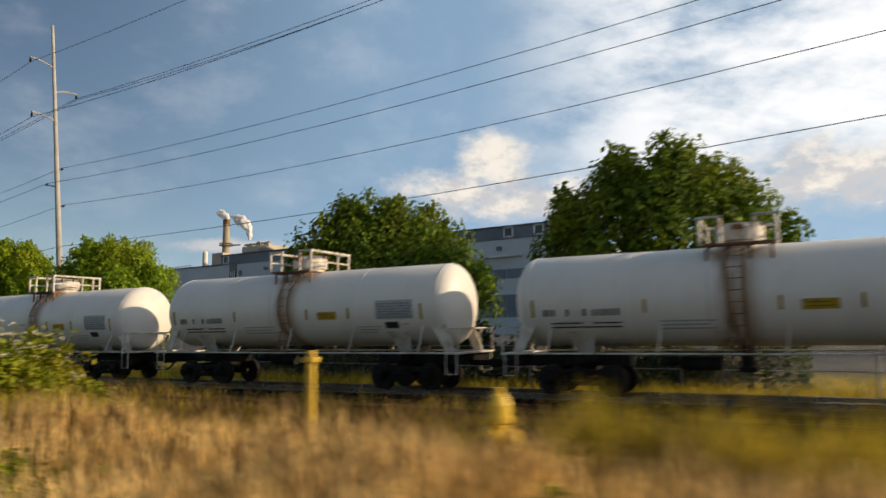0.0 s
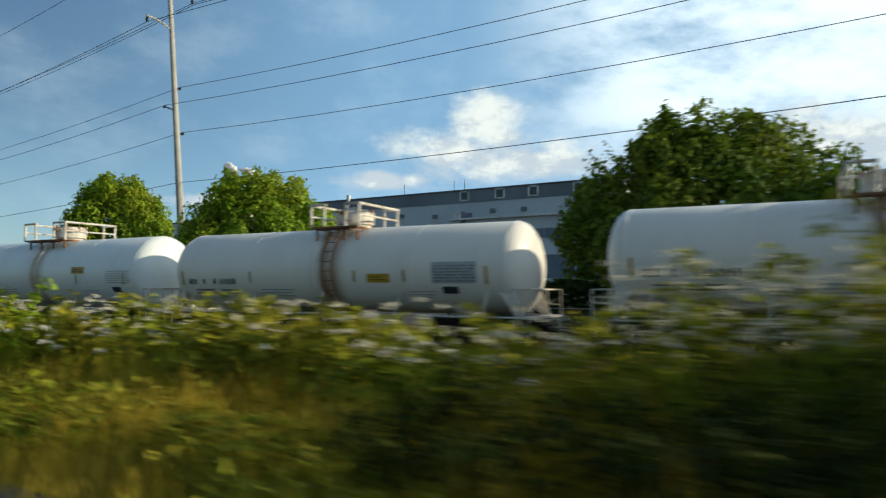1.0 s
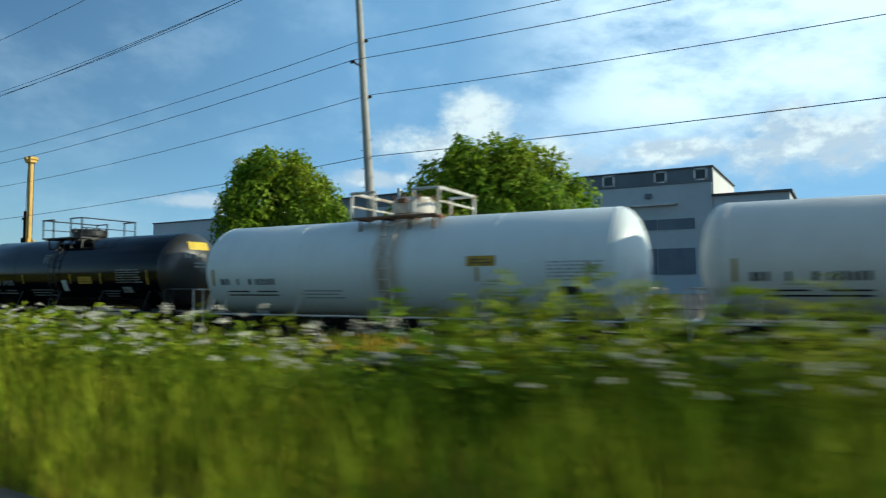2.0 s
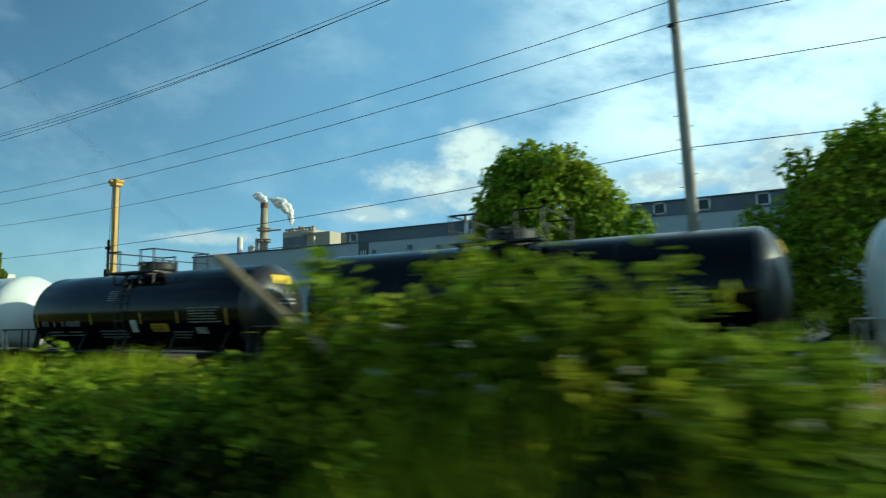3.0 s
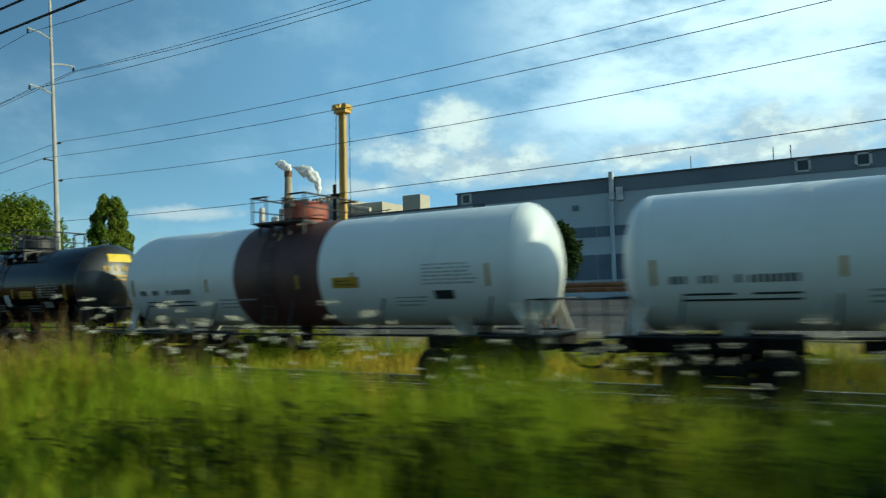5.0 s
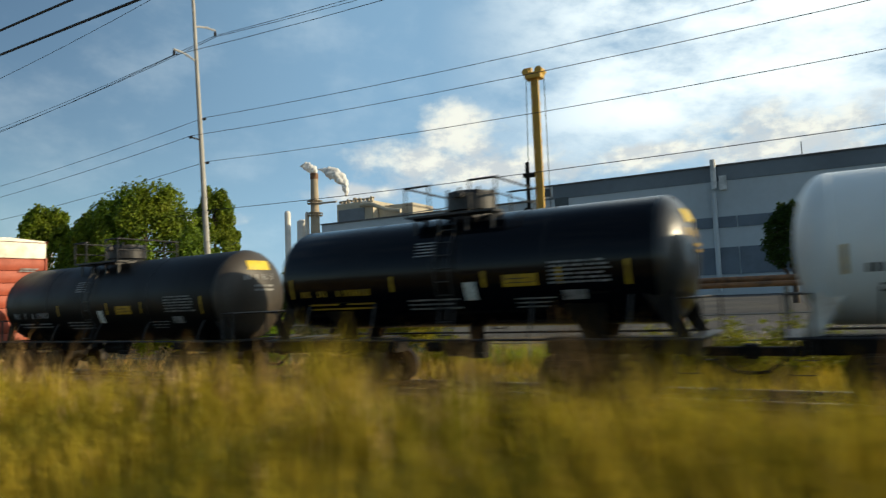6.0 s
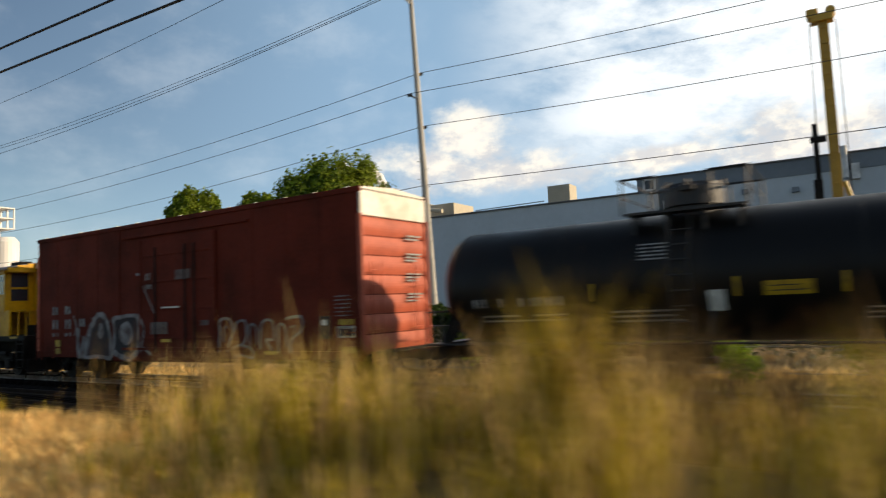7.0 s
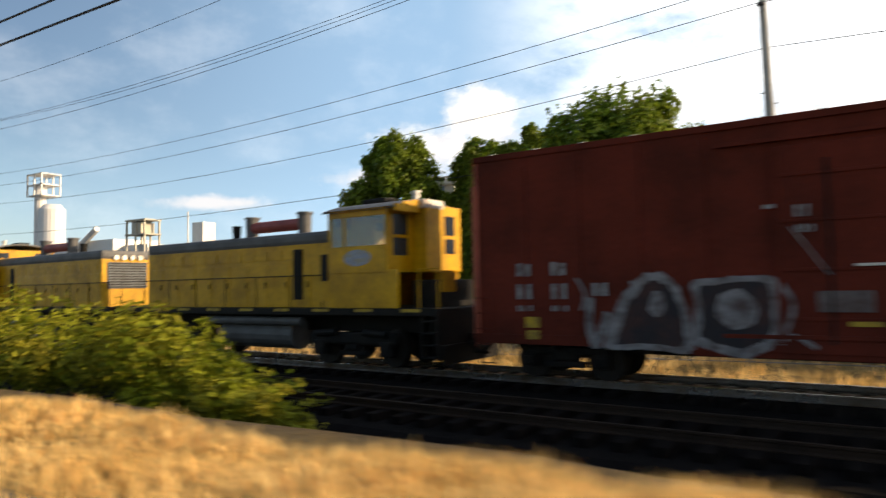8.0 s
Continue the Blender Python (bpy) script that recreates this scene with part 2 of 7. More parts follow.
M = {
    "white": tank_paint("white_tank_paint", (0.83, 0.79, 0.72), (0.27, 0.145, 0.055), 0.95, 0.38),
    "clean": tank_paint("pale_tank_paint", (0.80, 0.84, 0.83), (0.33, 0.22, 0.10), 0.75, 0.34),
    "black": tank_paint("black_tank_paint", (0.003, 0.004, 0.006), (0.02, 0.018, 0.015), 0.5, 0.14),
    "sooty": tank_paint("worn_black_paint", (0.006, 0.0058, 0.0055), (0.035, 0.028, 0.02), 0.6, 0.42),
    "band": mat("brown_band_paint", (0.105, 0.05, 0.042), 0.55, second=(0.055, 0.03, 0.028), patch=0.9, grain=9),
    # black tank heads, base colour lightened to carry the sun on them
    "lithead": mat("sunlit_black_tank_head", (0.034, 0.032, 0.028), 0.36, second=(0.012, 0.011, 0.01), patch=1.2, coat=0.3),
    "tan_lithead": mat("sunlit_tan_tank_head", (0.055, 0.044, 0.033), 0.5, second=(0.03, 0.025, 0.02), patch=1.2),
    "offwhite": mat("weathered_white_steel", (0.72, 0.69, 0.62), 0.5, second=(0.42, 0.31, 0.20), patch=2.5),
    "rusty": mat("rusty_steel", (0.26, 0.13, 0.06), 0.75, second=(0.10, 0.06, 0.04), patch=3.0),
    "redhatch": mat("red_oxide_hatch", (0.36, 0.09, 0.05), 0.6, second=(0.2, 0.06, 0.04), patch=2.0),
    "dark": mat("black_running_gear", (0.010, 0.009, 0.008), 0.65, second=(0.022, 0.018, 0.014), patch=3.0, spec=0.15),
    "darkrail": mat("black_hatch_steel", (0.012, 0.012, 0.013), 0.5, second=(0.045, 0.04, 0.038), patch=3.0),
    "wheel": mat("worn_wheel_steel", (0.035, 0.028, 0.022), 0.55, 0.3, second=(0.02, 0.015, 0.012), patch=4.0, spec=0.2),
    "rail": mat("polished_rail_steel", (0.42, 0.38, 0.34), 0.28, 0.9, second=(0.2, 0.13, 0.08), patch=1.5),
    "oldrail": mat("rusty_rail_steel", (0.045, 0.028, 0.018), 0.7, 0.3, second=(0.025, 0.017, 0.012), patch=1.5, spec=0.2),
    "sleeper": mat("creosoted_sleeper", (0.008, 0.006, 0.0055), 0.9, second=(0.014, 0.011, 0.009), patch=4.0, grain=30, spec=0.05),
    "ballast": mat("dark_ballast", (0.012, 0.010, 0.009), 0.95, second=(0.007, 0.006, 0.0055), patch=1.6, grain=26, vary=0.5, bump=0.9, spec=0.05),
    "ink": mat("dark_stencil_paint", (0.03, 0.035, 0.04), 0.6, patch=9.0),
    "fadedink": mat("faded_grey_stencil_paint", (0.24, 0.25, 0.26), 0.6, patch=9.0),
    "chalk": mat("white_stencil_paint", (0.34, 0.34, 0.33), 0.7, second=(0.09, 0.09, 0.09), patch=7.0, grain=30, vary=0.5),
    "greystencil": mat("faded_stencil_paint", (0.36, 0.39, 0.40), 0.6, second=(0.5, 0.52, 0.52), patch=14.0),
    "yellow": mat("yellow_reflective_tape", (0.50, 0.32, 0.010), 0.5, second=(0.22, 0.13, 0.02), patch=5.0, grain=18, vary=0.35),
    "signyellow": mat("bright_yellow_sign_sheeting", (0.78, 0.56, 0.02), 0.45, second=(0.6, 0.42, 0.02), patch=4.0),
    # one oxide red in two tones: darker for shaded sides, lighter for the sunlit end
    "boxcar": mat("oxide_red_shaded_side_paint", (0.15, 0.026, 0.014), 0.75, second=(0.075, 0.017, 0.010), patch=0.6, grain=9, vary=0.3, spec=0.1),
    "boxend_lit": mat("oxide_red_sunlit_end_paint", (0.46, 0.095, 0.045), 0.6, second=(0.34, 0.07, 0.035), patch=1.2, grain=8),
    "galv": mat("galvanised_roof", (0.70, 0.66, 0.58), 0.45, 0.2, second=(0.5, 0.44, 0.36), patch=1.2),
    "loco": mat("locomotive_yellow_paint", (0.64, 0.335, 0.002), 0.5, second=(0.36, 0.18, 0.005), patch=0.9, grain=7, vary=0.3, coat=0.05, spec=0.3),
    "locogrey": mat("locomotive_roof_grey", (0.11, 0.105, 0.10), 0.6, second=(0.07, 0.065, 0.06), patch=1.5),
    "blue_emblem": mat("pale_blue_shield", (0.30, 0.33, 0.42), 0.6, second=(0.36, 0.30, 0.16), patch=3.5, grain=12, vary=0.4),
    "red": mat("dull_red_paint", (0.32, 0.06, 0.045), 0.55, patch=2.0),
    "silver": mat("silver_spray_paint", (0.25, 0.235, 0.235), 0.6, second=(0.07, 0.04, 0.035), patch=3.2, grain=9, vary=0.5),
    "navy": mat("dark_spray_paint", (0.014, 0.011, 0.014), 0.75, second=(0.06, 0.022, 0.016), patch=2.2, grain=7, vary=0.5),
    "concrete": mat("pale_concrete_pole", (0.46, 0.44, 0.40), 0.8, second=(0.34, 0.32, 0.29), patch=0.6, grain=8),
    "wood": mat("weathered_pole_wood", (0.045, 0.04, 0.026), 0.9, second=(0.028, 0.024, 0.018), patch=2.5, grain=22, vary=0.35, bump=0.6),
    "insulator": mat("dark_insulator", (0.03, 0.03, 0.035), 0.4, patch=5.0),
    "wire": mat("aluminium_wire", (0.035, 0.037, 0.042), 0.6, patch=0.2, bump=0),
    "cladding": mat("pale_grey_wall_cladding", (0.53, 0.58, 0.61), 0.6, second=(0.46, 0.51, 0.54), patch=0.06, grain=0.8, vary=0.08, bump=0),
    # lighter, warmer copy of the cladding, with the sun on the end wall painted in
    "cladding_lit": mat("sunlit_end_wall", (0.74, 0.72, 0.68), 0.6, second=(0.66, 0.64, 0.6), patch=0.1, grain=1.0, vary=0.06, bump=0),
    "bandgrey": mat("dark_grey_parapet", (0.19, 0.22, 0.25), 0.65, second=(0.15, 0.175, 0.2), patch=0.08, grain=0.7, vary=0.12, bump=0),
    "roof": mat("roof_felt", (0.13, 0.13, 0.13), 0.85, patch=0.1, bump=0),
    "shutter": mat("blue_grey_glazing_band", (0.13, 0.17, 0.22), 0.35, second=(0.10, 0.13, 0.17), patch=0.3, bump=0),
    "winframe": mat("white_window_frame", (0.72, 0.72, 0.70), 0.5, patch=0.5, bump=0),
    "pane": mat("dark_window_glass", (0.03, 0.035, 0.045), 0.12, patch=0.5, bump=0),
    "mill": mat("cream_mill_cladding", (0.52, 0.47, 0.36), 0.7, second=(0.42, 0.37, 0.28), patch=0.05, grain=0.4, bump=0),
    "stack": mat("tan_chimney_concrete", (0.44, 0.37, 0.27), 0.8, second=(0.33, 0.27, 0.2), patch=0.06, grain=0.5, bump=0),
    "steam": mat("white_steam", (0.93, 0.92, 0.90), 1.0, second=(0.85, 0.84, 0.82), patch=0.08, bump=0, spec=0.0, trans=0.25),
    "silo": mat("white_silo_steel", (0.78, 0.75, 0.70), 0.5, second=(0.68, 0.64, 0.58), patch=0.08, bump=0),
    "rig": mat("rig_yellow_paint", (0.62, 0.38, 0.05), 0.5, second=(0.5, 0.3, 0.05), patch=0.8),
    "green_sign": mat("green_sign_sheeting", (0.0, 0.25, 0.13), 0.4, second=(0.0, 0.2, 0.1), patch=5.0, bump=0),
    "sign_white": mat("white_sign_sheeting", (0.72, 0.76, 0.72), 0.4, patch=6.0, bump=0),
    "post": mat("galvanised_post", (0.36, 0.36, 0.35), 0.5, 0.4, patch=3.0),
    "hydrant": mat("hydrant_yellow_paint", (0.86, 0.57, 0.045), 0.45, second=(0.74, 0.45, 0.04), patch=4.0),
    "asphalt": mat("worn_asphalt", (0.10, 0.095, 0.088), 0.9, second=(0.13, 0.12, 0.105), patch=0.7, grain=60, vary=0.4, bump=0.6),
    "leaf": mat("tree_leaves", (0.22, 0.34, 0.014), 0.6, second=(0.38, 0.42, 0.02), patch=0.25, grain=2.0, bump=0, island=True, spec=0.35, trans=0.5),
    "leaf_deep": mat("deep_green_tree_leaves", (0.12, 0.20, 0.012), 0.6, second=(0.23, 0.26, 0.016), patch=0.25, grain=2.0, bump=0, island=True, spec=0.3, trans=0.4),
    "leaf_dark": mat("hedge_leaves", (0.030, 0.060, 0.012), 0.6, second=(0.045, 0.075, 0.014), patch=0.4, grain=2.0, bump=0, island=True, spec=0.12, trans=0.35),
    "bramble": mat("bramble_leaves", (0.19, 0.28, 0.014), 0.6, second=(0.33, 0.33, 0.02), patch=0.7, grain=3.0, bump=0, island=True, spec=0.12, trans=0.34),
    "grass": mat("green_grass", (0.25, 0.34, 0.012), 0.6, second=(0.40, 0.40, 0.02), patch=0.5, grain=3.0, bump=0, island=True, spec=0.1, trans=0.33),
    "straw": mat("dry_straw_grass", (0.88, 0.63, 0.27), 0.6, second=(0.76, 0.50, 0.17), patch=0.6, grain=3.0, bump=0, island=True, spec=0.12, trans=0.38),
    "golden": mat("yellowing_grass", (0.55, 0.40, 0.045), 0.6, second=(0.34, 0.29, 0.025), patch=0.5, grain=3.0, bump=0, island=True, spec=0.1, trans=0.42),
    "moss": mat("olive_bush_leaves", (0.20, 0.23, 0.014), 0.6, second=(0.34, 0.29, 0.03), patch=0.8, grain=3.0, bump=0, island=True, spec=0.12, trans=0.32),
    # near-black leaves: the shade at the foot of the grass, put into colour
    "shade_weed": mat("shade_dark_weed_leaves", (0.030, 0.045, 0.008), 0.7, second=(0.05, 0.06, 0.010), patch=0.6, grain=3.0, bump=0, island=True, spec=0.06, trans=0.3),
    "radiator": mat("grey_radiator_grille", (0.10, 0.115, 0.13), 0.5, second=(0.06, 0.065, 0.07), patch=3.0),
    "umbel": mat("white_umbel_flowers", (0.66, 0.63, 0.50), 0.7, patch=5.0, bump=0, island=True, trans=0.3),
    "stem": mat("brown_weed_stem", (0.18, 0.115, 0.045), 0.7, patch=5.0, bump=0, island=True, spec=0.1),
    "bark": mat("grey_brown_bark", (0.10, 0.075, 0.055), 0.9, second=(0.06, 0.045, 0.035), patch=2.0, grain=14, bump=0.6),
    # woodland tinted blue-grey: the distance haze is in the base colour
    "hill": mat("haze_blue_wooded_hill", (0.10, 0.15, 0.20), 0.95, second=(0.08, 0.125, 0.17), patch=0.004, grain=0.03, bump=0),
    "fence": mat("chain_link_steel", (0.30, 0.31, 0.31), 0.5, 0.5, patch=2.0),
    "dullcard": mat("dull_grey_card", (0.15, 0.12, 0.11), 0.8, second=(0.09, 0.05, 0.04), patch=4.0, vary=0.4),
    "old_guard": mat("faded_plastic_guard", (0.36, 0.28, 0.16), 0.7, second=(0.24, 0.18, 0.10), patch=4.0),
    "tank_glass": glass_mat("cab_window_glass", (0.55, 0.66, 0.66)),
}


# ---- mesh helpers ----
def part(name, bm, material, parent=None, label="", smooth=False):
    """Links a bmesh as one mesh object under a thing or a part."""
    me = bpy.data.meshes.new(name)
    bm.to_mesh(me)
    bm.free()
    if smooth:
        me.polygons.foreach_set("use_smooth", [True] * len(me.polygons))
    me.materials.append(M[material])
    ob = new(name, me)
    if parent is not None:
        ob.parent = parent
    if label:
        tagged(ob, label)
    return ob


def box(bm, c, s, bevel=0.0, rot=None):
    m = Matrix.Translation(c) @ (rot.to_4x4() if rot is not None else Matrix.Identity(4)) @ Matrix.Diagonal((*s, 1))
    r = bmesh.ops.create_cube(bm, size=1.0, matrix=m)
    if bevel:
        edges = list({e for v in r["verts"] for e in v.link_edges})
        bmesh.ops.bevel(bm, geom=edges, offset=bevel, segments=2, affect="EDGES", profile=0.6)
    return bm


def B():
    return bmesh.new()


def rod(bm, a, b, r, r2=None, n=8):
    """A capped round bar from a to b."""
    a, b = Vector(a), Vector(b)
    q = (b - a).to_track_quat("Z", "Y")
    rings = []
    for p, rr in ((a, r), (b, r if r2 is None else r2)):
        rings.append([bm.verts.new(p + q @ Vector((rr * math.cos(2 * math.pi * i / n), rr * math.sin(2 * math.pi * i / n), 0))) for i in range(n)])
    for i in range(n):
        bm.faces.new((rings[0][i], rings[0][(i + 1) % n], rings[1][(i + 1) % n], rings[1][i]))
    bm.faces.new(rings[0][::-1])
    bm.faces.new(rings[1])
    return bm


def tube(bm, pts, r, n=6):
    """A round bar along a line of points."""
    pts = [Vector(p) for p in pts]
    rings = []
    for i, p in enumerate(pts):
        d = (pts[min(i + 1, len(pts) - 1)] - pts[max(i - 1, 0)]).normalized()
        q = d.to_track_quat("Z", "Y")
        rings.append([bm.verts.new(p + q @ Vector((r * math.cos(2 * math.pi * k / n), r * math.sin(2 * math.pi * k / n), 0))) for k in range(n)])
    for a, b in zip(rings, rings[1:]):
        for k in range(n):
            bm.faces.new((a[k], a[(k + 1) % n], b[(k + 1) % n], b[k]))
    bm.faces.new(rings[0][::-1])
    bm.faces.new(rings[-1])
    return bm


def lathe(bm, profile, n=32, axis="X", c=(0, 0, 0)):
    """Turns a profile of (along, radius) about an axis through c."""
    c = Vector(c)
    rings = []
    for u, r in profile:
        ring = []
        for k in range(n):
            a = 2 * math.pi * k / n
            v = Vector((u, r * math.cos(a), r * math.sin(a))) if axis == "X" else Vector((r * math.cos(a), r * math.sin(a), u))
            ring.append(bm.verts.new(c + v))
        rings.append(ring)
    for a, b in zip(rings, rings[1:]):
        for k in range(n):
            bm.faces.new((a[k], a[(k + 1) % n], b[(k + 1) % n], b[k]))
    bm.faces.new(rings[0][::-1])
    bm.faces.new(rings[-1])
    bmesh.ops.recalc_face_normals(bm, faces=bm.faces)
    return bm


def holder(name, m, label, category, group="", kind=""):
    e = new(name)
    e.matrix_basis = m
    return tagged(e, label, category, group, kind)


# ---- the lie of the land ----
def track_y(x):
    return 19.95 + 0.1019 * x + 4.095 / 0.86 * (x / 100) ** 2


def rail_z(x):
    return -0.30 + 0.0019 * x


def track_pose(x, off=0.0):
    slope = 0.1019 + 2 * 4.095 / 0.86 * x / 1e4
    a = math.atan(slope)
    return Matrix.Translation((x - off * math.sin(a), track_y(x) + off * math.cos(a), rail_z(x))) @ Matrix.Rotation(a, 4, "Z") @ Matrix.Rotation(-0.0019, 4, "Y")


def ease(v, lo, hi):
    u = np.clip((v - lo) / (hi - lo), 0, 1)
    return u * u * (3 - 2 * u)


def ground_z(x, y):
    """Level road, a verge that falls to the tracks, and flat land beyond."""
    x, y = np.asarray(x, float), np.asarray(y, float)
    bed = -0.95 + 0.0019 * np.clip(x, -260, 60)
    low = ease(y, 5.4, 9.2)
    back = ease(y, 24, 60)
    lump = 0.06 * np.sin(x * 0.9 + 1.3 * np.sin(y * 0.7)) * np.sin(y * 1.1 + 0.5) * ease(y, 2.6, 4)
    bank = 0.18 + 0.42 * ease(-x, 54, 60) * ease(-x, 84, 77) - 0.12 * ease(-x, 132, 140) + 0.14 * ease(-x, 94, 102) * ease(-x, 136, 130)
    ridge = bank * np.exp(-((y - 5.0) / 1.15) ** 2)
    return bed * low * (1 - back) + 0.3 * back + lump * (1 - back) + ridge


def ground_sheet():
    xs = np.concatenate([[-6000, -2500, -1000, -500, -300], np.arange(-240, 60, 2.0), [80, 150, 300, 700, 2000, 6000]])
    ys = np.concatenate([[-3000, -800, -200, -60, -20, -8], np.arange(-4, 30, 0.8), [34, 40, 48, 60, 80, 110, 160, 260, 500, 1200, 3000, 6000]])
    X, Y = np.meshgrid(xs, ys)
    Z = ground_z(X, Y)
    nx = len(xs)
    verts = np.stack([X, Y, Z], -1).reshape(-1, 3)
    faces = [(j * nx + i, j * nx + i + 1, (j + 1) * nx + i + 1, (j + 1) * nx + i) for j in range(len(ys) - 1) for i in range(nx - 1)]
    me = bpy.data.meshes.new("ground")
    me.from_pydata(verts.tolist(), [], faces)
    me.polygons.foreach_set("use_smooth", [True] * len(me.polygons))
    m = bpy.data.materials.new("verge_soil_and_grass")
    m.use_nodes = True
    m.node_tree.nodes.clear()
    n = Nodes(m.node_tree)
    vec = n.add("ShaderNodeTexCoord").outputs["Object"]
    p = n.add("ShaderNodeSeparateXYZ", Vector=vec)
    big, mid, fine = n.noise(vec, 0.12, 4), n.noise(vec, 0.9, 4), n.noise(vec, 11, 3)
    dry = n.mix(n.ramp(mid, 0.35, 0.65), rgb((0.24, 0.155, 0.05)), rgb((0.13, 0.095, 0.045)))
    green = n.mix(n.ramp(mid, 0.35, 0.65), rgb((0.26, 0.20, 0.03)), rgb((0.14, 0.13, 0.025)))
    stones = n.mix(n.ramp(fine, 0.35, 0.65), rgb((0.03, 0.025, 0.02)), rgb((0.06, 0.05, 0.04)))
    far = n.ramp(p.outputs[1], 13.0, 17.0)
    where = n.math("ADD", n.math("MULTIPLY", n.ramp(p.outputs[0], -134.0, -110.0), 0.75), n.math("MULTIPLY", n.math("SUBTRACT", big, 0.5), 1.6))
    colour = n.mix(n.ramp(where, 0.3, 0.7), dry, green)
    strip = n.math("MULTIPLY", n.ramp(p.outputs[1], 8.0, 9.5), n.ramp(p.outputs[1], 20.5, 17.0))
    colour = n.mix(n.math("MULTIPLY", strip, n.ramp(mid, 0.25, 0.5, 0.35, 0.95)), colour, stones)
    # darkens the soil beyond the dry grass as the train's shadow would
    train_shade = n.math("MULTIPLY", n.math("MULTIPLY", n.ramp(p.outputs[1], 4.8, 6.0), n.ramp(p.outputs[1], 20.5, 17.0)), n.ramp(p.outputs[0], -128.0, -137.0))
    colour = n.mix(n.math("MULTIPLY", train_shade, n.ramp(mid, 0.25, 0.5, 0.7, 0.97)), colour, stones)
    yard = n.mix(n.ramp(big, 0.4, 0.6), rgb((0.075, 0.075, 0.078)), rgb((0.12, 0.115, 0.105)))
    colour = n.mix(n.math("MULTIPLY", n.ramp(p.outputs[1], 33.0, 38.0), n.ramp(p.outputs[1], 400.0, 200.0)), colour, yard)
    mul = n.add("ShaderNodeVectorMath")
    mul.operation = "SCALE"
    n.put(mul.inputs[0], colour)
    n.put(mul.inputs["Scale"], n.math("MULTIPLY_ADD", fine, 0.7, 0.65))
    b = n.add("ShaderNodeBsdfPrincipled", Base_Color=mul.outputs[0], Roughness=0.95)
    b.inputs["Specular IOR Level"].default_value = 0.08
    n.put(b.inputs["Normal"], n.add("ShaderNodeBump", Strength=0.7, Distance=0.06, Height=fine).outputs[0])
    m.node_tree.links.new(b.outputs[0], n.add("ShaderNodeOutputMaterial").inputs[0])
    me.materials.append(m)
    tagged(new("ground", me), "dry grass and soil falling from the road to the tracks", "ground", kind="structure")


ground_sheet()


def road():
    bm = B()
    box(bm, (-80, -2.65, 0.0), (900, 11.0, 0.06), 0.02)
    tagged(part("road", bm, "asphalt"), "worn grey asphalt road beside the verge", "road", kind="structure")


road()


# ---- railway ----
def railway(name, off, steel, label, pieces):
    thing = holder(name, Matrix.Identity(4), label, "railway track", kind="structure")
    bm = B()
    xs = list(range(-260, 61, 4))
    rows = []
    for x in xs:
        m = track_pose(x, off)
        rows.append([bm.verts.new(m @ Vector((0, y, z))) for y, z in ((-2.6, -0.85), (-1.75, -0.30), (1.75, -0.30), (2.6, -0.85))])
    for a, b in zip(rows, rows[1:]):
        for k in range(3):
            bm.faces.new((a[k], b[k], b[k + 1], a[k + 1]))
    bmesh.ops.recalc_face_normals(bm, faces=bm.faces)
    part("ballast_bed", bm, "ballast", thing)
    for y in (-0.755, 0.755):
        bm = B()
        prof = ((-0.07, -0.16), (0.07, -0.16), (0.07, -0.14), (0.012, -0.12), (0.012, -0.05), (0.036, -0.035), (0.036, 0.0), (-0.036, 0.0), (-0.036, -0.035), (-0.012, -0.05), (-0.012, -0.12), (-0.07, -0.14))
        rings = []
        for x in xs:
            m = track_pose(x, off)
            rings.append([bm.verts.new(m @ Vector((0, y + u, w))) for u, w in prof])
        for a, b in zip(rings, rings[1:]):
            for k in range(len(prof)):
                bm.faces.new((a[k], b[k], b[(k + 1) % len(prof)], a[(k + 1) % len(prof)]))
        bmesh.ops.recalc_face_normals(bm, faces=bm.faces)
        part("rail", bm, steel, thing)
    return thing


main_track = railway("railway_track", 0.0, "rail", "ballasted railway track with worn rails under the train", True)
side_track = railway("railway_siding", -4.3, "oldrail", "empty siding with rusty rails beside the verge", False)


# ---- rolling stock ----
def bogie(parent, x, r=0.42, base=0.87):
    """A two-axle truck with side frames and four wheels."""
    bm = B()
    box(bm, (x, 0, 0.62), (0.42, 2.3, 0.32), 0.04)
    truck = part("bogie", bm, "dark", parent)
    for s in (-1, 1):
        bm = B()
        box(bm, (x, s * 1.0, 0.66), (2.0, 0.16, 0.16), 0.04)
        box(bm, (x, s * 1.0, 0.36), (1.0, 0.14, 0.14), 0.03)
        for q in (-1, 1):
            box(bm, (x + q * base, s * 1.0, 0.47), (0.34, 0.2, 0.36), 0.05)
            rod(bm, (x + q * 0.28, s * 1.0, 0.38), (x + q * 0.28, s * 1.0, 0.62), 0.1, n=8)
            rod(bm, (x + q * base, s * 1.08, 0.45), (x + q * base, s * 1.2, 0.45), 0.09, n=10)
        part("side_frame", bm, "dark", truck)
        for q in (-1, 1):
            bm = B()
            rod(bm, (x + q * base, s * 0.70, r), (x + q * base, s * 0.83, r), r, n=24)
            rod(bm, (x + q * base, s * 0.62, r), (x + q * base, s * 0.70, r), r + 0.03, n=24)
            rod(bm, (x + q * base, s * 0.4, r), (x + q * base, s * 0.88, r), 0.1, n=10)
            part("wheel", bm, "wheel", truck)
    return truck


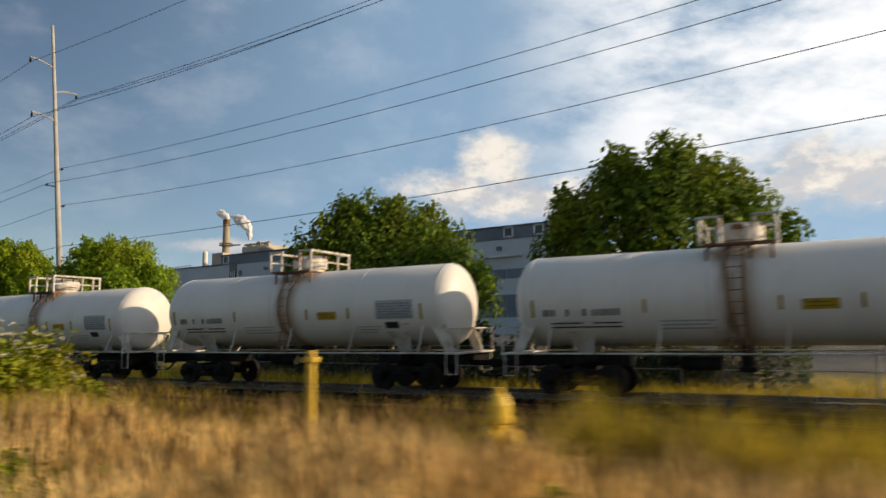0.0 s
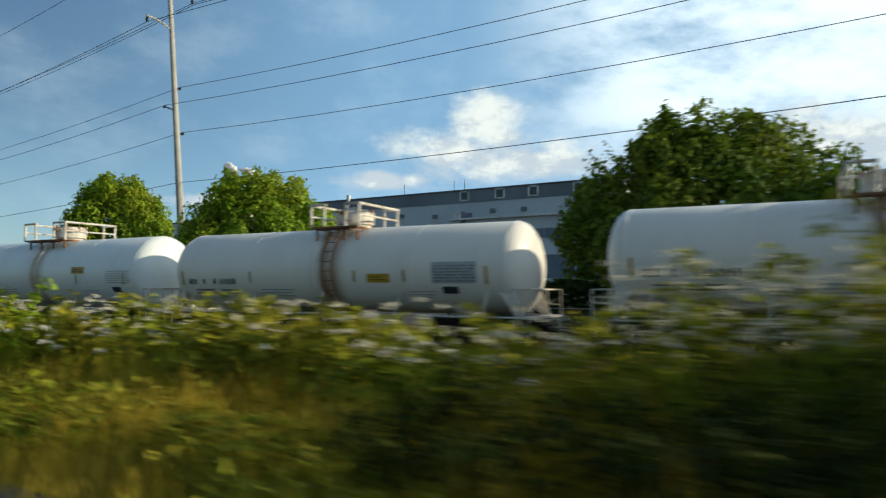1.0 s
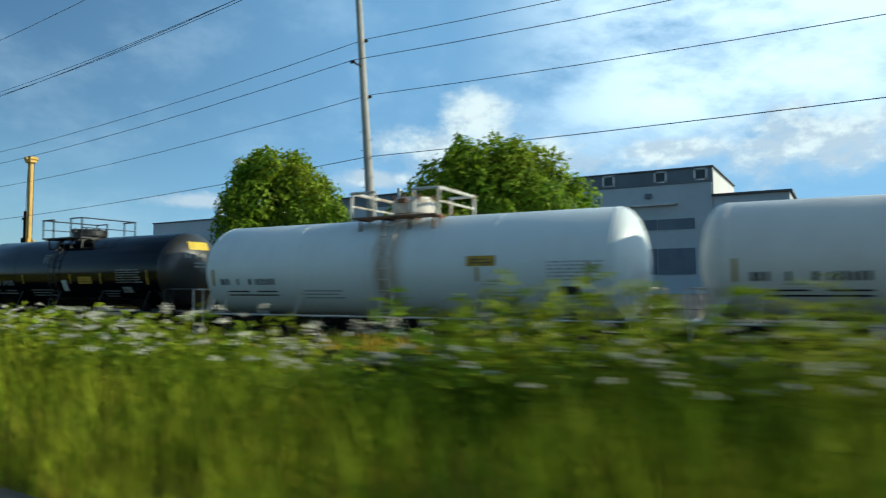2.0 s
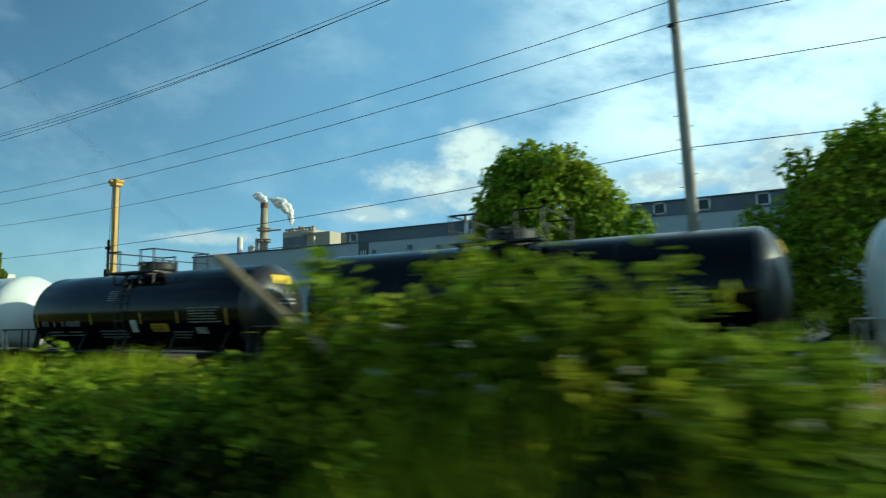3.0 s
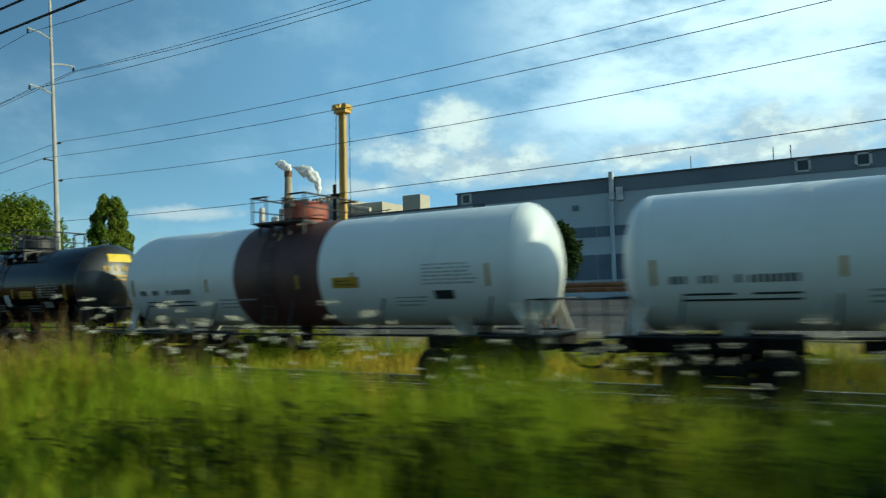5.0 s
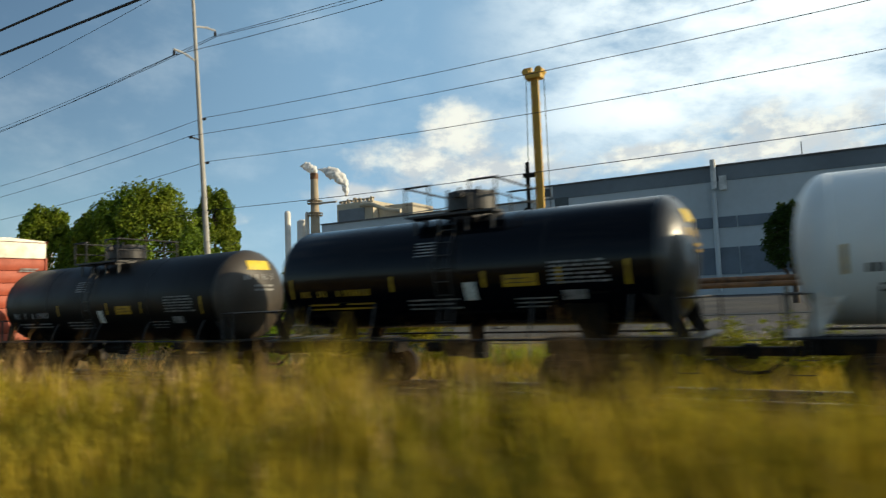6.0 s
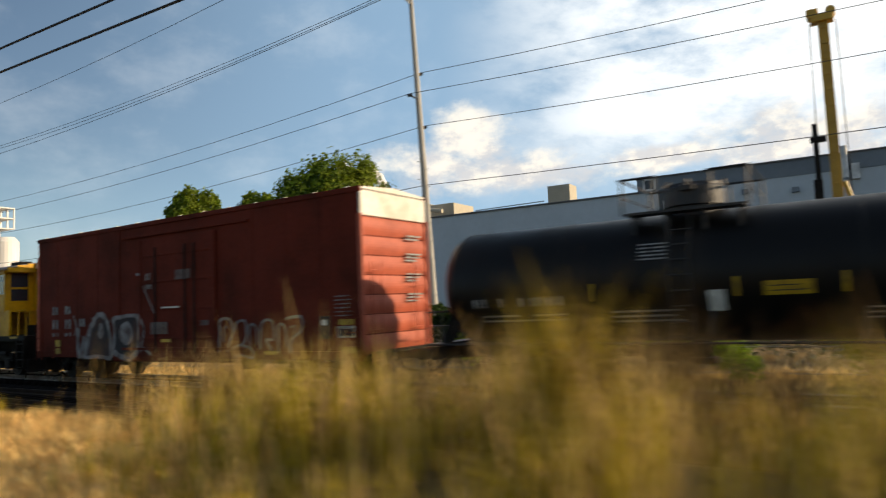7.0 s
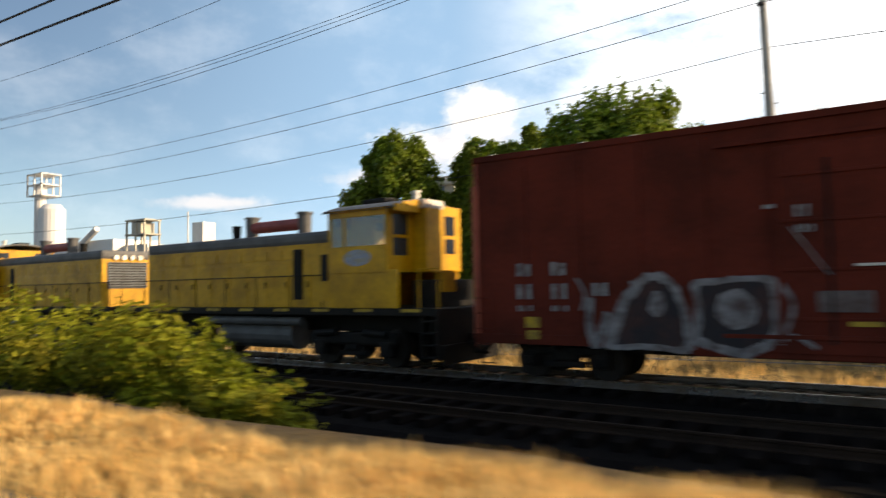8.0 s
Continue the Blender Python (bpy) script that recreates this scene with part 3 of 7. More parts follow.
def coupler(parent, x, s):
    bm = B()
    box(bm, (x + s * 0.35, 0, 0.85), (0.8, 0.16, 0.18), 0.03)
    box(bm, (x + s * 0.78, 0.02, 0.85), (0.28, 0.28, 0.30), 0.07)
    tube(bm, [(x + s * 0.2, -0.35, 0.75), (x + s * 0.5, -0.36, 0.5), (x + s * 0.8, -0.25, 0.45)], 0.035)
    part("coupler", bm, "dark", parent)


def on_shell(bm, R, zc, x0, x1, z0, z1, lift=0.012, side=-1):
    """A thin patch that lies on the tank's round side."""
    n = 5
    rows = []
    for i in range(n + 1):
        z = z0 + (z1 - z0) * i / n
        y = side * (math.sqrt(max(0.0, R * R - (z - zc) ** 2)) + lift)
        rows.append((bm.verts.new((x0, y, z)), bm.verts.new((x1, y, z))))
    for a, b in zip(rows, rows[1:]):
        bm.faces.new((a[0], a[1], b[1], b[0]) if side < 0 else (a[1], a[0], b[0], b[1]))
    return bm


def letters(bm, put, u0, u1, v0, v1, seed, gap=0.35):
    """Unreadable lettering: a row of blocks of letter size."""
    r = random.Random(seed)
    w = (v1 - v0) * 0.6
    u = u0
    while u + w < u1:
        if r.random() > 0.12:
            put(bm, u, u + w * r.uniform(0.5, 0.8), v0, v0 + (v1 - v0) * r.choice((1.0, 1.0, 0.9)))
        u += w * (1 + gap * 0.5)
    return bm


def tank_car(dome, x_right, x_left, top, paint, metal, scheme, label, hatch="offwhite", R=1.34, sign_x=1.35, sign_up=0.0, data_x=2.75, plat=0.92, tall_hatch=1.0):
    """A tank wagon; local x = 0 lies under the hatch, local z = 0 on the rails."""
    car = holder("tank_car", track_pose(dome), label, "tank car", "tank cars of the standing train")
    a, b, zc, hd = x_left - dome, x_right - dome, top - R, 0.62
    rnd = random.Random(int(-dome * 10))
    bm = B()
    head = [(math.cos(t), math.sin(t)) for t in np.linspace(0.06, math.pi / 2, 9)]
    prof = [(a + hd - hd * c, R * s) for c, s in head]
    prof += [(a + hd + (b - a - 2 * hd) * k / 5, R) for k in range(1, 5)]
    prof += [(b - hd + hd * c, R * s) for c, s in head[::-1]]
    lathe(bm, prof, 56, "X", (0, 0, zc))
    tank = part("tank", bm, paint, car, smooth=True)
    # weld rings
    for x in (a + hd, b - hd, (a + hd) * 0.5, (b - hd) * 0.5):
        bm = B()
        lathe(bm, [(x - 0.03, R + 0.001), (x - 0.015, R + 0.006), (x + 0.015, R + 0.006), (x + 0.03, R + 0.001)], 56, "X", (0, 0, zc))
        part("weld_seam", bm, paint, tank, smooth=True)
    if scheme == "banded":
        bm = B()
        lathe(bm, [(-1.35, R + 0.002), (-1.33, R + 0.012), (1.58, R + 0.012), (1.6, R + 0.002)], 56, "X", (0, 0, zc))
        part("painted_band", bm, "band", tank, "dull brown band round the tank", True)
    # frame
    for s in (-1, 1):
        x0 = a + 0.1 if s < 0 else b - 0.1
        bm = B()
        box(bm, (x0 - s * 1.6, 0, 0.98), (3.2, 0.62, 0.36), 0.03)
        box(bm, (x0 - s * 2.1, 0, 1.05), (0.5, 2.5, 0.22), 0.03)
        box(bm, (x0 + s * 0.02, 0, 1.0), (0.12, 2.7, 0.28), 0.02)
        part("stub_sill", bm, "dark", car)
    for s, x0 in ((-1, a), (1, b)):
        for y in (-1, 1):
            # saddle plate that carries the tank
            bm = B()
            q = [(x0 - s * 2.3, y * 0.45, 1.12), (x0 - s * 1.9, y * 0.45, 1.12), (x0 - s * 1.6, y * 1.14, zc - 0.62), (x0 - s * 2.6, y * 1.14, zc - 0.62)]
            vs = [bm.verts.new(p) for p in q] + [bm.verts.new((p[0], p[1] + y * 0.05, p[2])) for p in q]
            for f in ((0, 1, 2, 3), (7, 6, 5, 4), (0, 4, 5, 1), (1, 5, 6, 2), (2, 6, 7, 3), (3, 7, 4, 0)):
                bm.faces.new([vs[k] for k in f])
            bmesh.ops.recalc_face_normals(bm, faces=bm.faces)
            part("saddle", bm, "offwhite" if paint in ("white", "clean") else "dark", car)
            # wedge-shaped end brace below the tank head
            bm = B()
            q = [(x0 - s * 0.05, y * 1.0, 1.2), (x0 - s * 0.35, y * 1.0, 1.2), (x0 - s * 1.15, y * 1.16, zc - 0.2), (x0 - s * 0.55, y * 1.05, zc - 0.2)]
            vs = [bm.verts.new(p) for p in q] + [bm.verts.new((p[0], p[1] + y * 0.05, p[2])) for p in q]
            for f in ((0, 1, 2, 3), (7, 6, 5, 4), (0, 4, 5, 1), (1, 5, 6, 2), (2, 6, 7, 3), (3, 7, 4, 0)):
                bm.faces.new([vs[k] for k in f])
            bmesh.ops.recalc_face_normals(bm, faces=bm.faces)
            part("head_brace", bm, "offwhite" if paint in ("white", "clean") else "dark", car)
        bogie(car, x0 - s * 2.0)
        coupler(car, x0 + s * 0.05, s)
        # end platform, ladder and brake gear
        bm = B()
        box(bm, (x0 + s * 0.02, 0, 1.18), (0.42, 2.7, 0.05))
        for y in (-1.3, 1.3):
            tube(bm, [(x0 - s * 0.25, y, 1.2), (x0 - s * 0.25, y, 1.95), (x0 + s * 0.18, y, 1.95), (x0 + s * 0.18, y, 1.2)], 0.03)
            tube(bm, [(x0 - s * 0.25, y, 1.2), (x0 - s * 0.25, y, 0.55), (x0 + s * 0.12, y, 0.55), (x0 + s * 0.12, y, 1.2)], 0.022)
        tube(bm, [(x0 - s * 0.02, -1.3, 1.95), (x0 - s * 0.02, 1.3, 1.95)], 0.03)
        part("end_railing", bm, metal, car)
    for y in (-1.42, 1.42):
        bm = B()
        tube(bm, [(a + 0.1, y, 1.19), (b - 0.1, y, 1.19)], 0.028)
        for x in np.linspace(a + 1.2, b - 1.2, 5):
            tube(bm, [(x, y, 1.19), (x + 0.06, y * 0.93, 1.55), (x + 0.1, y * 0.85, zc - 0.7)], 0.022)
        part("side_handrail", bm, metal, car)
    # bottom outlet
    bm = B()
    rod(bm, (0, 0, zc - R + 0.1), (0, 0, 0.78), 0.2, 0.15, 14)
    box(bm, (0, 0, 0.74), (0.5, 0.36, 0.14), 0.03)
    part("bottom_outlet", bm, "dark", car)
    bm = B()
    rod(bm, (a + 4.6, 0.1, 0.88), (a + 5.7, 0.1, 0.88), 0.19, n=14)
    rod(bm, (a + 4.2, -0.2, 0.95), (a + 4.6, -0.2, 0.95), 0.12, n=12)
    part("brake_cylinder", bm, "dark", car)
    # hatch and its platform
    hw, th = 0.62, tall_hatch
    bm = B()
    lathe(bm, [(top - 0.12, hw * 0.84), (top + 0.1 * th, hw * 0.84), (top + 0.12 * th, hw), (top + 0.48 * th, hw), (top + 0.52 * th, hw * 0.93), (top + 0.58 * th, hw * 0.9), (top + 0.6 * th, 0.2)], 28, "Z")
    dome_ob = part("hatch_housing", bm, hatch, car, smooth=False)
    bm = B()
    for k in range(8):
        t = k * math.pi / 4
        rod(bm, (hw * 0.96 * math.cos(t), hw * 0.96 * math.sin(t), top + 0.42 * th), (hw * 0.96 * math.cos(t), hw * 0.96 * math.sin(t), top + 0.64 * th), 0.035, n=6)
    box(bm, (0, -hw - 0.05, top + 0.45 * th), (0.3, 0.1, 0.12), 0.02)
    tagged(part("hatch_bolting", bm, "rusty" if metal == "offwhite" else metal, dome_ob), kind="stuff")
    bm = B()
    box(bm, (0, -0.92, top - 0.04), (2 * plat - 0.1, 0.5, 0.05))
    box(bm, (0, 0.92, top - 0.04), (2 * plat - 0.1, 0.5, 0.05))
    for x in (-0.85 * plat, -0.3 * plat, 0.3 * plat, 0.85 * plat):
        box(bm, (x, 0, top - 0.07), (0.07, 2.2, 0.06))
        for y in (-1.02, 1.02):
            box(bm, (x, y * 0.96, top - 0.28), (0.06, 0.05, 0.46))
    part("walkway", bm, "rusty" if metal == "offwhite" else metal, car)
    bar = 0.045 if metal == "offwhite" else 0.026
    for x0, x1 in ((-plat, -0.45 * plat), (0.45 * plat, plat)):
        for y in (-1.12, 1.12):
            bm = B()
            for x in (x0, x1):
                tube(bm, [(x, y, top - 0.05), (x, y, top + 0.68)], bar)
            bm2 = bm
            tube(bm2, [(x0 - 0.05, y, top + 0.68), (x1 + 0.05, y, top + 0.68)], bar)
            part("guard_rail", bm2, metal, car)
    for x in (-plat, plat):
        for dz, k in ((0.68, 1.0), (0.32, 0.7)):
            bm = B()
            tube(bm, [(x, -1.12, top + dz), (x, 1.12, top + dz)], bar * k)
            part("end_rail", bm, metal, car)
    for y in (-1, 1):
        bm = B()
        yy = [(math.sqrt(max(0.01, R * R - (z - zc) ** 2)) + 0.10, z) for z in np.linspace(zc - R * 0.55, zc + R * 0.86, 9)]
        for dx in (-0.2, 0.2):
            tube(bm, [(dx - 0.1, y * 1.44, 1.2)] + [(dx - 0.1, y * max(u, 1.1), z) for u, z in yy], 0.02, 5)
        zz = 1.3
        while zz < top - 0.2:
            u = math.sqrt(max(0.01, R * R - (zz - zc) ** 2)) + 0.10 if zz > zc - R * 0.55 else 1.4
            tube(bm, [(-0.3, y * max(u, 1.1), zz), (0.1, y * max(u, 1.1), zz)], 0.014, 5)
            zz += 0.3
        part("ladder", bm, "rusty" if paint == "white" else metal, car)
    # markings
    light = paint in ("white", "clean")
    ink = "ink" if light else "chalk"
    mark = "yellow" if scheme == "yellowtext" else ink

    def side(bm, u0, u1, v0, v1):
        on_shell(bm, R, zc, u0, u1, v0, v1)

    zm = zc - 0.42
    bm = B()
    tall = 0.15 if scheme in ("yellowtext", "banded") else 0.19
    letters(bm, side, a + 1.1, a + 1.95, zm - 0.06, zm - 0.06 + tall, 1)
    letters(bm, side, a + 2.25, a + 3.35, zm - 0.06, zm - 0.06 + tall, 2)
    for k in range(2):
        side(bm, a + 1.3, a + 2.2 + 0.3 * k, zm - 0.28 - 0.11 * k, zm - 0.24 - 0.11 * k)
        side(bm, a + 2.5, a + 3.3, zm - 0.28 - 0.11 * k, zm - 0.24 - 0.11 * k)
    part("car_number", bm, mark, tank, "unreadable stencilled lettering")
    bm = B()
    for k in range(3):
        side(bm, a + 4.3, a + 5.7 - 0.15 * (k % 2), zm - 0.26 - 0.1 * k, zm - 0.22 - 0.1 * k)
        side(bm, b - 3.6, b - 2.7 - 0.1 * k, zm - 0.3 - 0.09 * k, zm - 0.27 - 0.09 * k)
    tagged(part("stencil", bm, ink if not light else "greystencil", tank), kind="stuff")
    for x in (a + 0.75, a + 3.9, 0.85, 2.6, b - 1.15):
        if rnd.random() < 0.9:
            bm = B()
            h = 0.5 if x in (a + 0.75, b - 1.15) else 0.36
            on_shell(bm, R, zc, x, x + 0.08, zc - 0.25 - h / 2, zc - 0.25 + h / 2, 0.014)
            part("reflective_strip", bm, "yellow", tank)
    bm = B()
    on_shell(bm, R, zc, sign_x, sign_x + 0.8, zm - 0.02 + sign_up, zm + 0.24 + sign_up, 0.014)
    sign = part("warning_sign", bm, "yellow", tank, "yellow sign with dark lines")
    bm = B()
    for k in range(2):
        on_shell(bm, R, zc, sign_x + 0.1, sign_x + 0.7 - 0.12 * k, zm + 0.05 + 0.09 * k + sign_up, zm + 0.07 + 0.09 * k + sign_up, 0.02)
    part("sign_lines", bm, "ink", sign)
    bm = B()
    for k in range(6):
        u = b - data_x
        while u < b - data_x + 1.2:
            w = rnd.uniform(0.05, 0.2)
            on_shell(bm, R, zc, u, u + w, zm + 0.0 + 0.085 * k, zm + 0.042 + 0.085 * k, 0.014)
            u += w + rnd.uniform(0.03, 0.07)
    tagged(part("data_block", bm, ("fadedink" if paint == "white" else "greystencil") if light else "chalk", tank), kind="stuff")
    if paint == "white":
        bm = B()
        on_shell(bm, R, zc, b - data_x - 0.06, b - data_x + 1.34, zm - 0.05, zm + 0.56, 0.008)
        part("data_panel", bm, "greystencil", tank, "grey painted data panel")
    bm = B()
    on_shell(bm, R, zc, b - data_x + 0.25, b - data_x + 0.75, zm - 0.34, zm - 0.14, 0.02)
    part("placard", bm, "ink" if light else "chalk", tank)
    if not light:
        # cap over the sunward head only, its sunlit tone painted in
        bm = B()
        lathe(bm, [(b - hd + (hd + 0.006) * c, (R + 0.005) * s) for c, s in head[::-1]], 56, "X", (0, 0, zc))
        part("tank_head", bm, "tan_lithead" if paint == "sooty" else "lithead", tank, "tank end coloured lighter as if sunlit", True)
        bm = B()
        on_shell(bm, R, zc, 0.38, 0.68, zm - 0.28, zm + 0.12, 0.03)
        part("notice_board", bm, "sign_white", tank, "white notice with a red line")
        bm = B()
        for k in range(5):
            on_shell(bm, R, zc, -0.9, -0.35, zc + 0.35 + 0.075 * k, zc + 0.38 + 0.075 * k, 0.014)
        part("small_print", bm, "chalk", tank)

        def end(bm, u0, u1, v0, v1):
            rows = []
            for i in range(4):
                z = v0 + (v1 - v0) * i / 3
                row = []
                for j in range(4):
                    y = u0 + (u1 - u0) * j / 3
                    q = max(0.0, 1 - (y * y + (z - zc) ** 2) / (R * R))
                    row.append(bm.verts.new((b - hd + (hd + 0.02) * math.sqrt(q) + 0.014, y, z)))
                rows.append(row)
            for r0, r1 in zip(rows, rows[1:]):
                for j in range(3):
                    bm.faces.new((r0[j], r0[j + 1], r1[j + 1], r1[j]))

        bm = B()
        end(bm, -0.42, 0.42, zc + 0.72, zc + 1.0)
        part("end_sign", bm, "signyellow", tank, "yellow sign on the tank head")
        bm = B()
        letters(bm, end, -0.62, 0.62, zc + 0.42, zc + 0.6, 5)
        for k in range(2):
            end(bm, -0.3, 0.45, zc + 0.22 - 0.12 * k, zc + 0.28 - 0.12 * k)
        part("end_lettering", bm, mark, tank)
    return car


tank_car(-2.9, 5.3, -9.23, 4.05, "white", "offwhite", "plain", "white tank car with rust spilling below its hatch")
tank_car(-17.5, -10.96, -23.9, 4.08, "white", "offwhite", "plain", "dirty white tank car with pale hatch railings")
tank_car(-32.2, -25.83, -39.43, 3.92, "white", "offwhite", "plain", "white tank car with a brown streak below its hatch")
tank_car(-47.2, -40.6, -54.49, 3.98, "clean", "offwhite", "plain", "clean white tank car with light rust streaks", sign_x=2.35, sign_up=0.4, data_x=2.1, plat=1.4, R=1.42)
tank_car(-62.0, -55.76, -68.04, 3.94, "black", "darkrail", "plain", "glossy black tank car with yellow end sign", "darkrail", plat=1.2, tall_hatch=0.6)
tank_car(-75.4, -69.52, -81.05, 3.86, "black", "darkrail", "plain", "black tank car with white stencilled blocks", "darkrail", plat=1.2, sign_up=-0.25, tall_hatch=0.6)
tank_car(-88.9, -82.51, -95.2, 4.08, "clean", "darkrail", "banded", "white tank car with brown band and red hatch", "redhatch", sign_x=2.02, R=1.42)
tank_car(-104.15, -96.77, -110.5, 4.18, "clean", "darkrail", "banded", "white tank car with broad brown middle band", "redhatch", sign_x=2.02, R=1.42)
tank_car(-117.4, -112.23, -122.89, 4.1, "black", "darkrail", "yellowtext", "black tank car with yellow lettering", "darkrail", plat=1.2)
tank_car(-131.0, -124.49, -136.82, 3.82, "sooty", "darkrail", "plain", "dull black tank car with white lettering", "darkrail", plat=1.2)


def boxcar(x_right, x_left):
    mid = (x_right + x_left) / 2
    L, Wd, z0, z1 = x_right - x_left, 2.95, 0.84, 5.24
    car = holder("boxcar", track_pose(mid), "oxide-red high-cube boxcar with silver graffiti", "boxcar")
    h = L / 2
    bm = B()
    box(bm, (0, 0, (z0 + z1) / 2 + 0.12), (L - 0.16, Wd - 0.1, z1 - z0 - 0.24), 0.02)
    body = part("body", bm, "boxcar", car)
    # side sheets with shallow seams, near and far
    for s in (-1, 1):
        n = 12
        for k in range(n):
            x0 = -h + 0.1 + (L - 0.2) * k / n
            x1 = -h + 0.1 + (L - 0.2) * (k + 1) / n
            if s < 0 and x1 > -1.5 and x0 < 2.4:
                continue
            bm = B()
            box(bm, ((x0 + x1) / 2, s * (Wd / 2 - 0.035), (z0 + z1) / 2), (x1 - x0 - 0.02, 0.03, z1 - z0 - 0.2), 0.006)
            part("side_panel", bm, "boxcar", body)
        bm = B()
        box(bm, (0, s * (Wd / 2 - 0.02), z1 - 0.07), (L, 0.07, 0.14), 0.01)
        box(bm, (0, s * (Wd / 2 - 0.02), z0 + 0.09), (L, 0.08, 0.22), 0.01)
        box(bm, (-0.3, s * (Wd / 2 - 0.04), z0 - 0.06), (5.4, 0.06, 0.14), 0.02)
        part("side_sill", bm, "boxcar", body)
    # door in its frame
    bm = B()
    box(bm, (0.45, -Wd / 2 + 0.01, (z0 + z1) / 2 - 0.22), (3.75, 0.05, z1 - z0 - 0.75), 0.01)
    door = part("door", bm, "boxcar", car)
    bm = B()
    for z in (1.45, 2.35, 3.25, 4.1):
        box(bm, (0.45, -Wd / 2 - 0.025, z), (3.6, 0.035, 0.06), 0.01)
    for x in (-1.38, 2.28):
        box(bm, (x, -Wd / 2 - 0.025, (z0 + z1) / 2 - 0.22), (0.09, 0.05, z1 - z0 - 0.75), 0.01)
    part("door_rib", bm, "boxcar", door)
    for x in (-0.55, 0.95, 1.4):
        bm = B()
        rod(bm, (x, -Wd / 2 - 0.06, 1.0), (x, -Wd / 2 - 0.06, 4.35), 0.025)
        part("lock_bar", bm, "dark", door)
    for z in (z1 - 0.45, z0 + 0.28):
        bm = B()
        box(bm, (0.7, -Wd / 2 - 0.01, z), (6.2, 0.08, 0.08), 0.01)
        part("door_track", bm, "boxcar", car)
    # ends with rounded horizontal ribs and a white top panel
    for s in (-1, 1):
        zz = z0 + 0.1
        nr = 7
        step = (z1 - 0.75 - zz) / nr
        for k in range(nr):
            bm = B()
            zc = zz + step * (k + 0.5)
            rings = []
            for y in (-Wd / 2 + 0.06, Wd / 2 - 0.06):
                rings.append([bm.verts.new((s * (h - 0.08 + 0.045 * math.sin(math.pi * t)), y, zc - step * 0.47 + step * 0.94 * t)) for t in np.linspace(0, 1, 8)])
            for i in range(7):
                bm.faces.new((rings[0][i], rings[1][i], rings[1][i + 1], rings[0][i + 1]))
            bmesh.ops.recalc_face_normals(bm, faces=bm.faces)
            part("end_rib", bm, "boxend_lit", body)
        bm = B()
        box(bm, (s * (h - 0.05), 0, z1 - 0.42), (0.08, Wd - 0.06, 0.66), 0.02)
        part("top_panel", bm, "galv" if s > 0 else "boxend_lit", body, "whitish panel at the top of the end" if s > 0 else "")
        for y in (-Wd / 2 + 0.03, Wd / 2 - 0.03):
            bm = B()
            box(bm, (s * (h - 0.06), y, (z0 + z1) / 2 - 0.3), (0.14, 0.08, z1 - z0 - 0.8), 0.015)
            part("corner_post", bm, "boxend_lit", body)
        for y in (-1.05, 0.85):
            bm = B()
            for dy in (-0.2, 0.2):
                tube(bm, [(s * (h + 0.10), y + dy, 0.7), (s * (h + 0.10), y + dy, 3.3)], 0.016, 5)
            for z in np.arange(0.8, 3.3, 0.38):
                tube(bm, [(s * (h + 0.10), y - 0.2, z), (s * (h + 0.10), y + 0.2, z)], 0.014, 5)
            part("end_ladder", bm, "boxend_lit", car)
        bm = B()
        for k, z in enumerate((4.05, 3.55, 3.0, 2.45)):
            for q in range(3 if k else 2):
                box(bm, (s * (h + 0.03), 0.75 - 0.08 * q, z - 0.09 * q), (0.015, 0.7 - 0.1 * q, 0.045))
        tagged(part("end_lettering", bm, "chalk", body), kind="stuff")
        bogie(car, s * (h - 2.1))
        coupler(car, s * (h - 0.05), s)
        bm = B()
        box(bm, (s * (h + 0.06), 0, 0.98), (0.2, 2.4, 0.08), 0.01)
        tube(bm, [(s * (h - 0.1), -1.4, 0.75), (s * (h - 0.1), -1.4, 0.35), (s * (h - 0.5), -1.4, 0.35), (s * (h - 0.5), -1.4, 0.75)], 0.025)
        part("end_step", bm, "dark", car)
        bm = B()
        for dx in (0.08, 0.5):
            tube(bm, [(s * (h - dx), -Wd / 2 - 0.06, 0.7), (s * (h - dx), -Wd / 2 - 0.06, 2.1)], 0.015, 5)
        for z in np.arange(0.8, 2.1, 0.36):
            tube(bm, [(s * (h - 0.08), -Wd / 2 - 0.06, z), (s * (h - 0.5), -Wd / 2 - 0.06, z)], 0.014, 5)
        part("side_ladder", bm, "boxcar", car)
    # roof with ribs
    bm = B()
    pts = [(-Wd / 2 + 0.03, z1 - 0.01), (0, z1 + 0.09), (Wd / 2 - 0.03, z1 - 0.01), (Wd / 2 - 0.03, z1 - 0.06), (-Wd / 2 + 0.03, z1 - 0.06)]
    r0, r1 = ([bm.verts.new((x, y, z)) for y, z in pts] for x in (-h + 0.02, h - 0.02))
    for k in range(5):
        bm.faces.new((r0[k], r1[k], r1[(k + 1) % 5], r0[(k + 1) % 5]))
    bm.faces.new(r0[::-1])
    bm.faces.new(r1)
    for k in range(14):
        x = -h + 0.5 + (L - 1.0) * k / 13
        for y in (-0.72, 0.72):
            box(bm, (x, y, z1 + 0.055), (0.09, 1.42, 0.05), 0.0, Matrix.Rotation(-0.068 * (1 if y > 0 else -1), 3, "X"))
    bmesh.ops.recalc_face_normals(bm, faces=bm.faces)
    part("roof", bm, "galv", car)
    # underframe
    bm = B()
    box(bm, (0, 0, 0.72), (L - 1.0, 0.5, 0.3), 0.02)
    for x in np.arange(-6, 6.1, 2):
        box(bm, (x, 0, 0.76), (0.12, Wd - 0.2, 0.14))
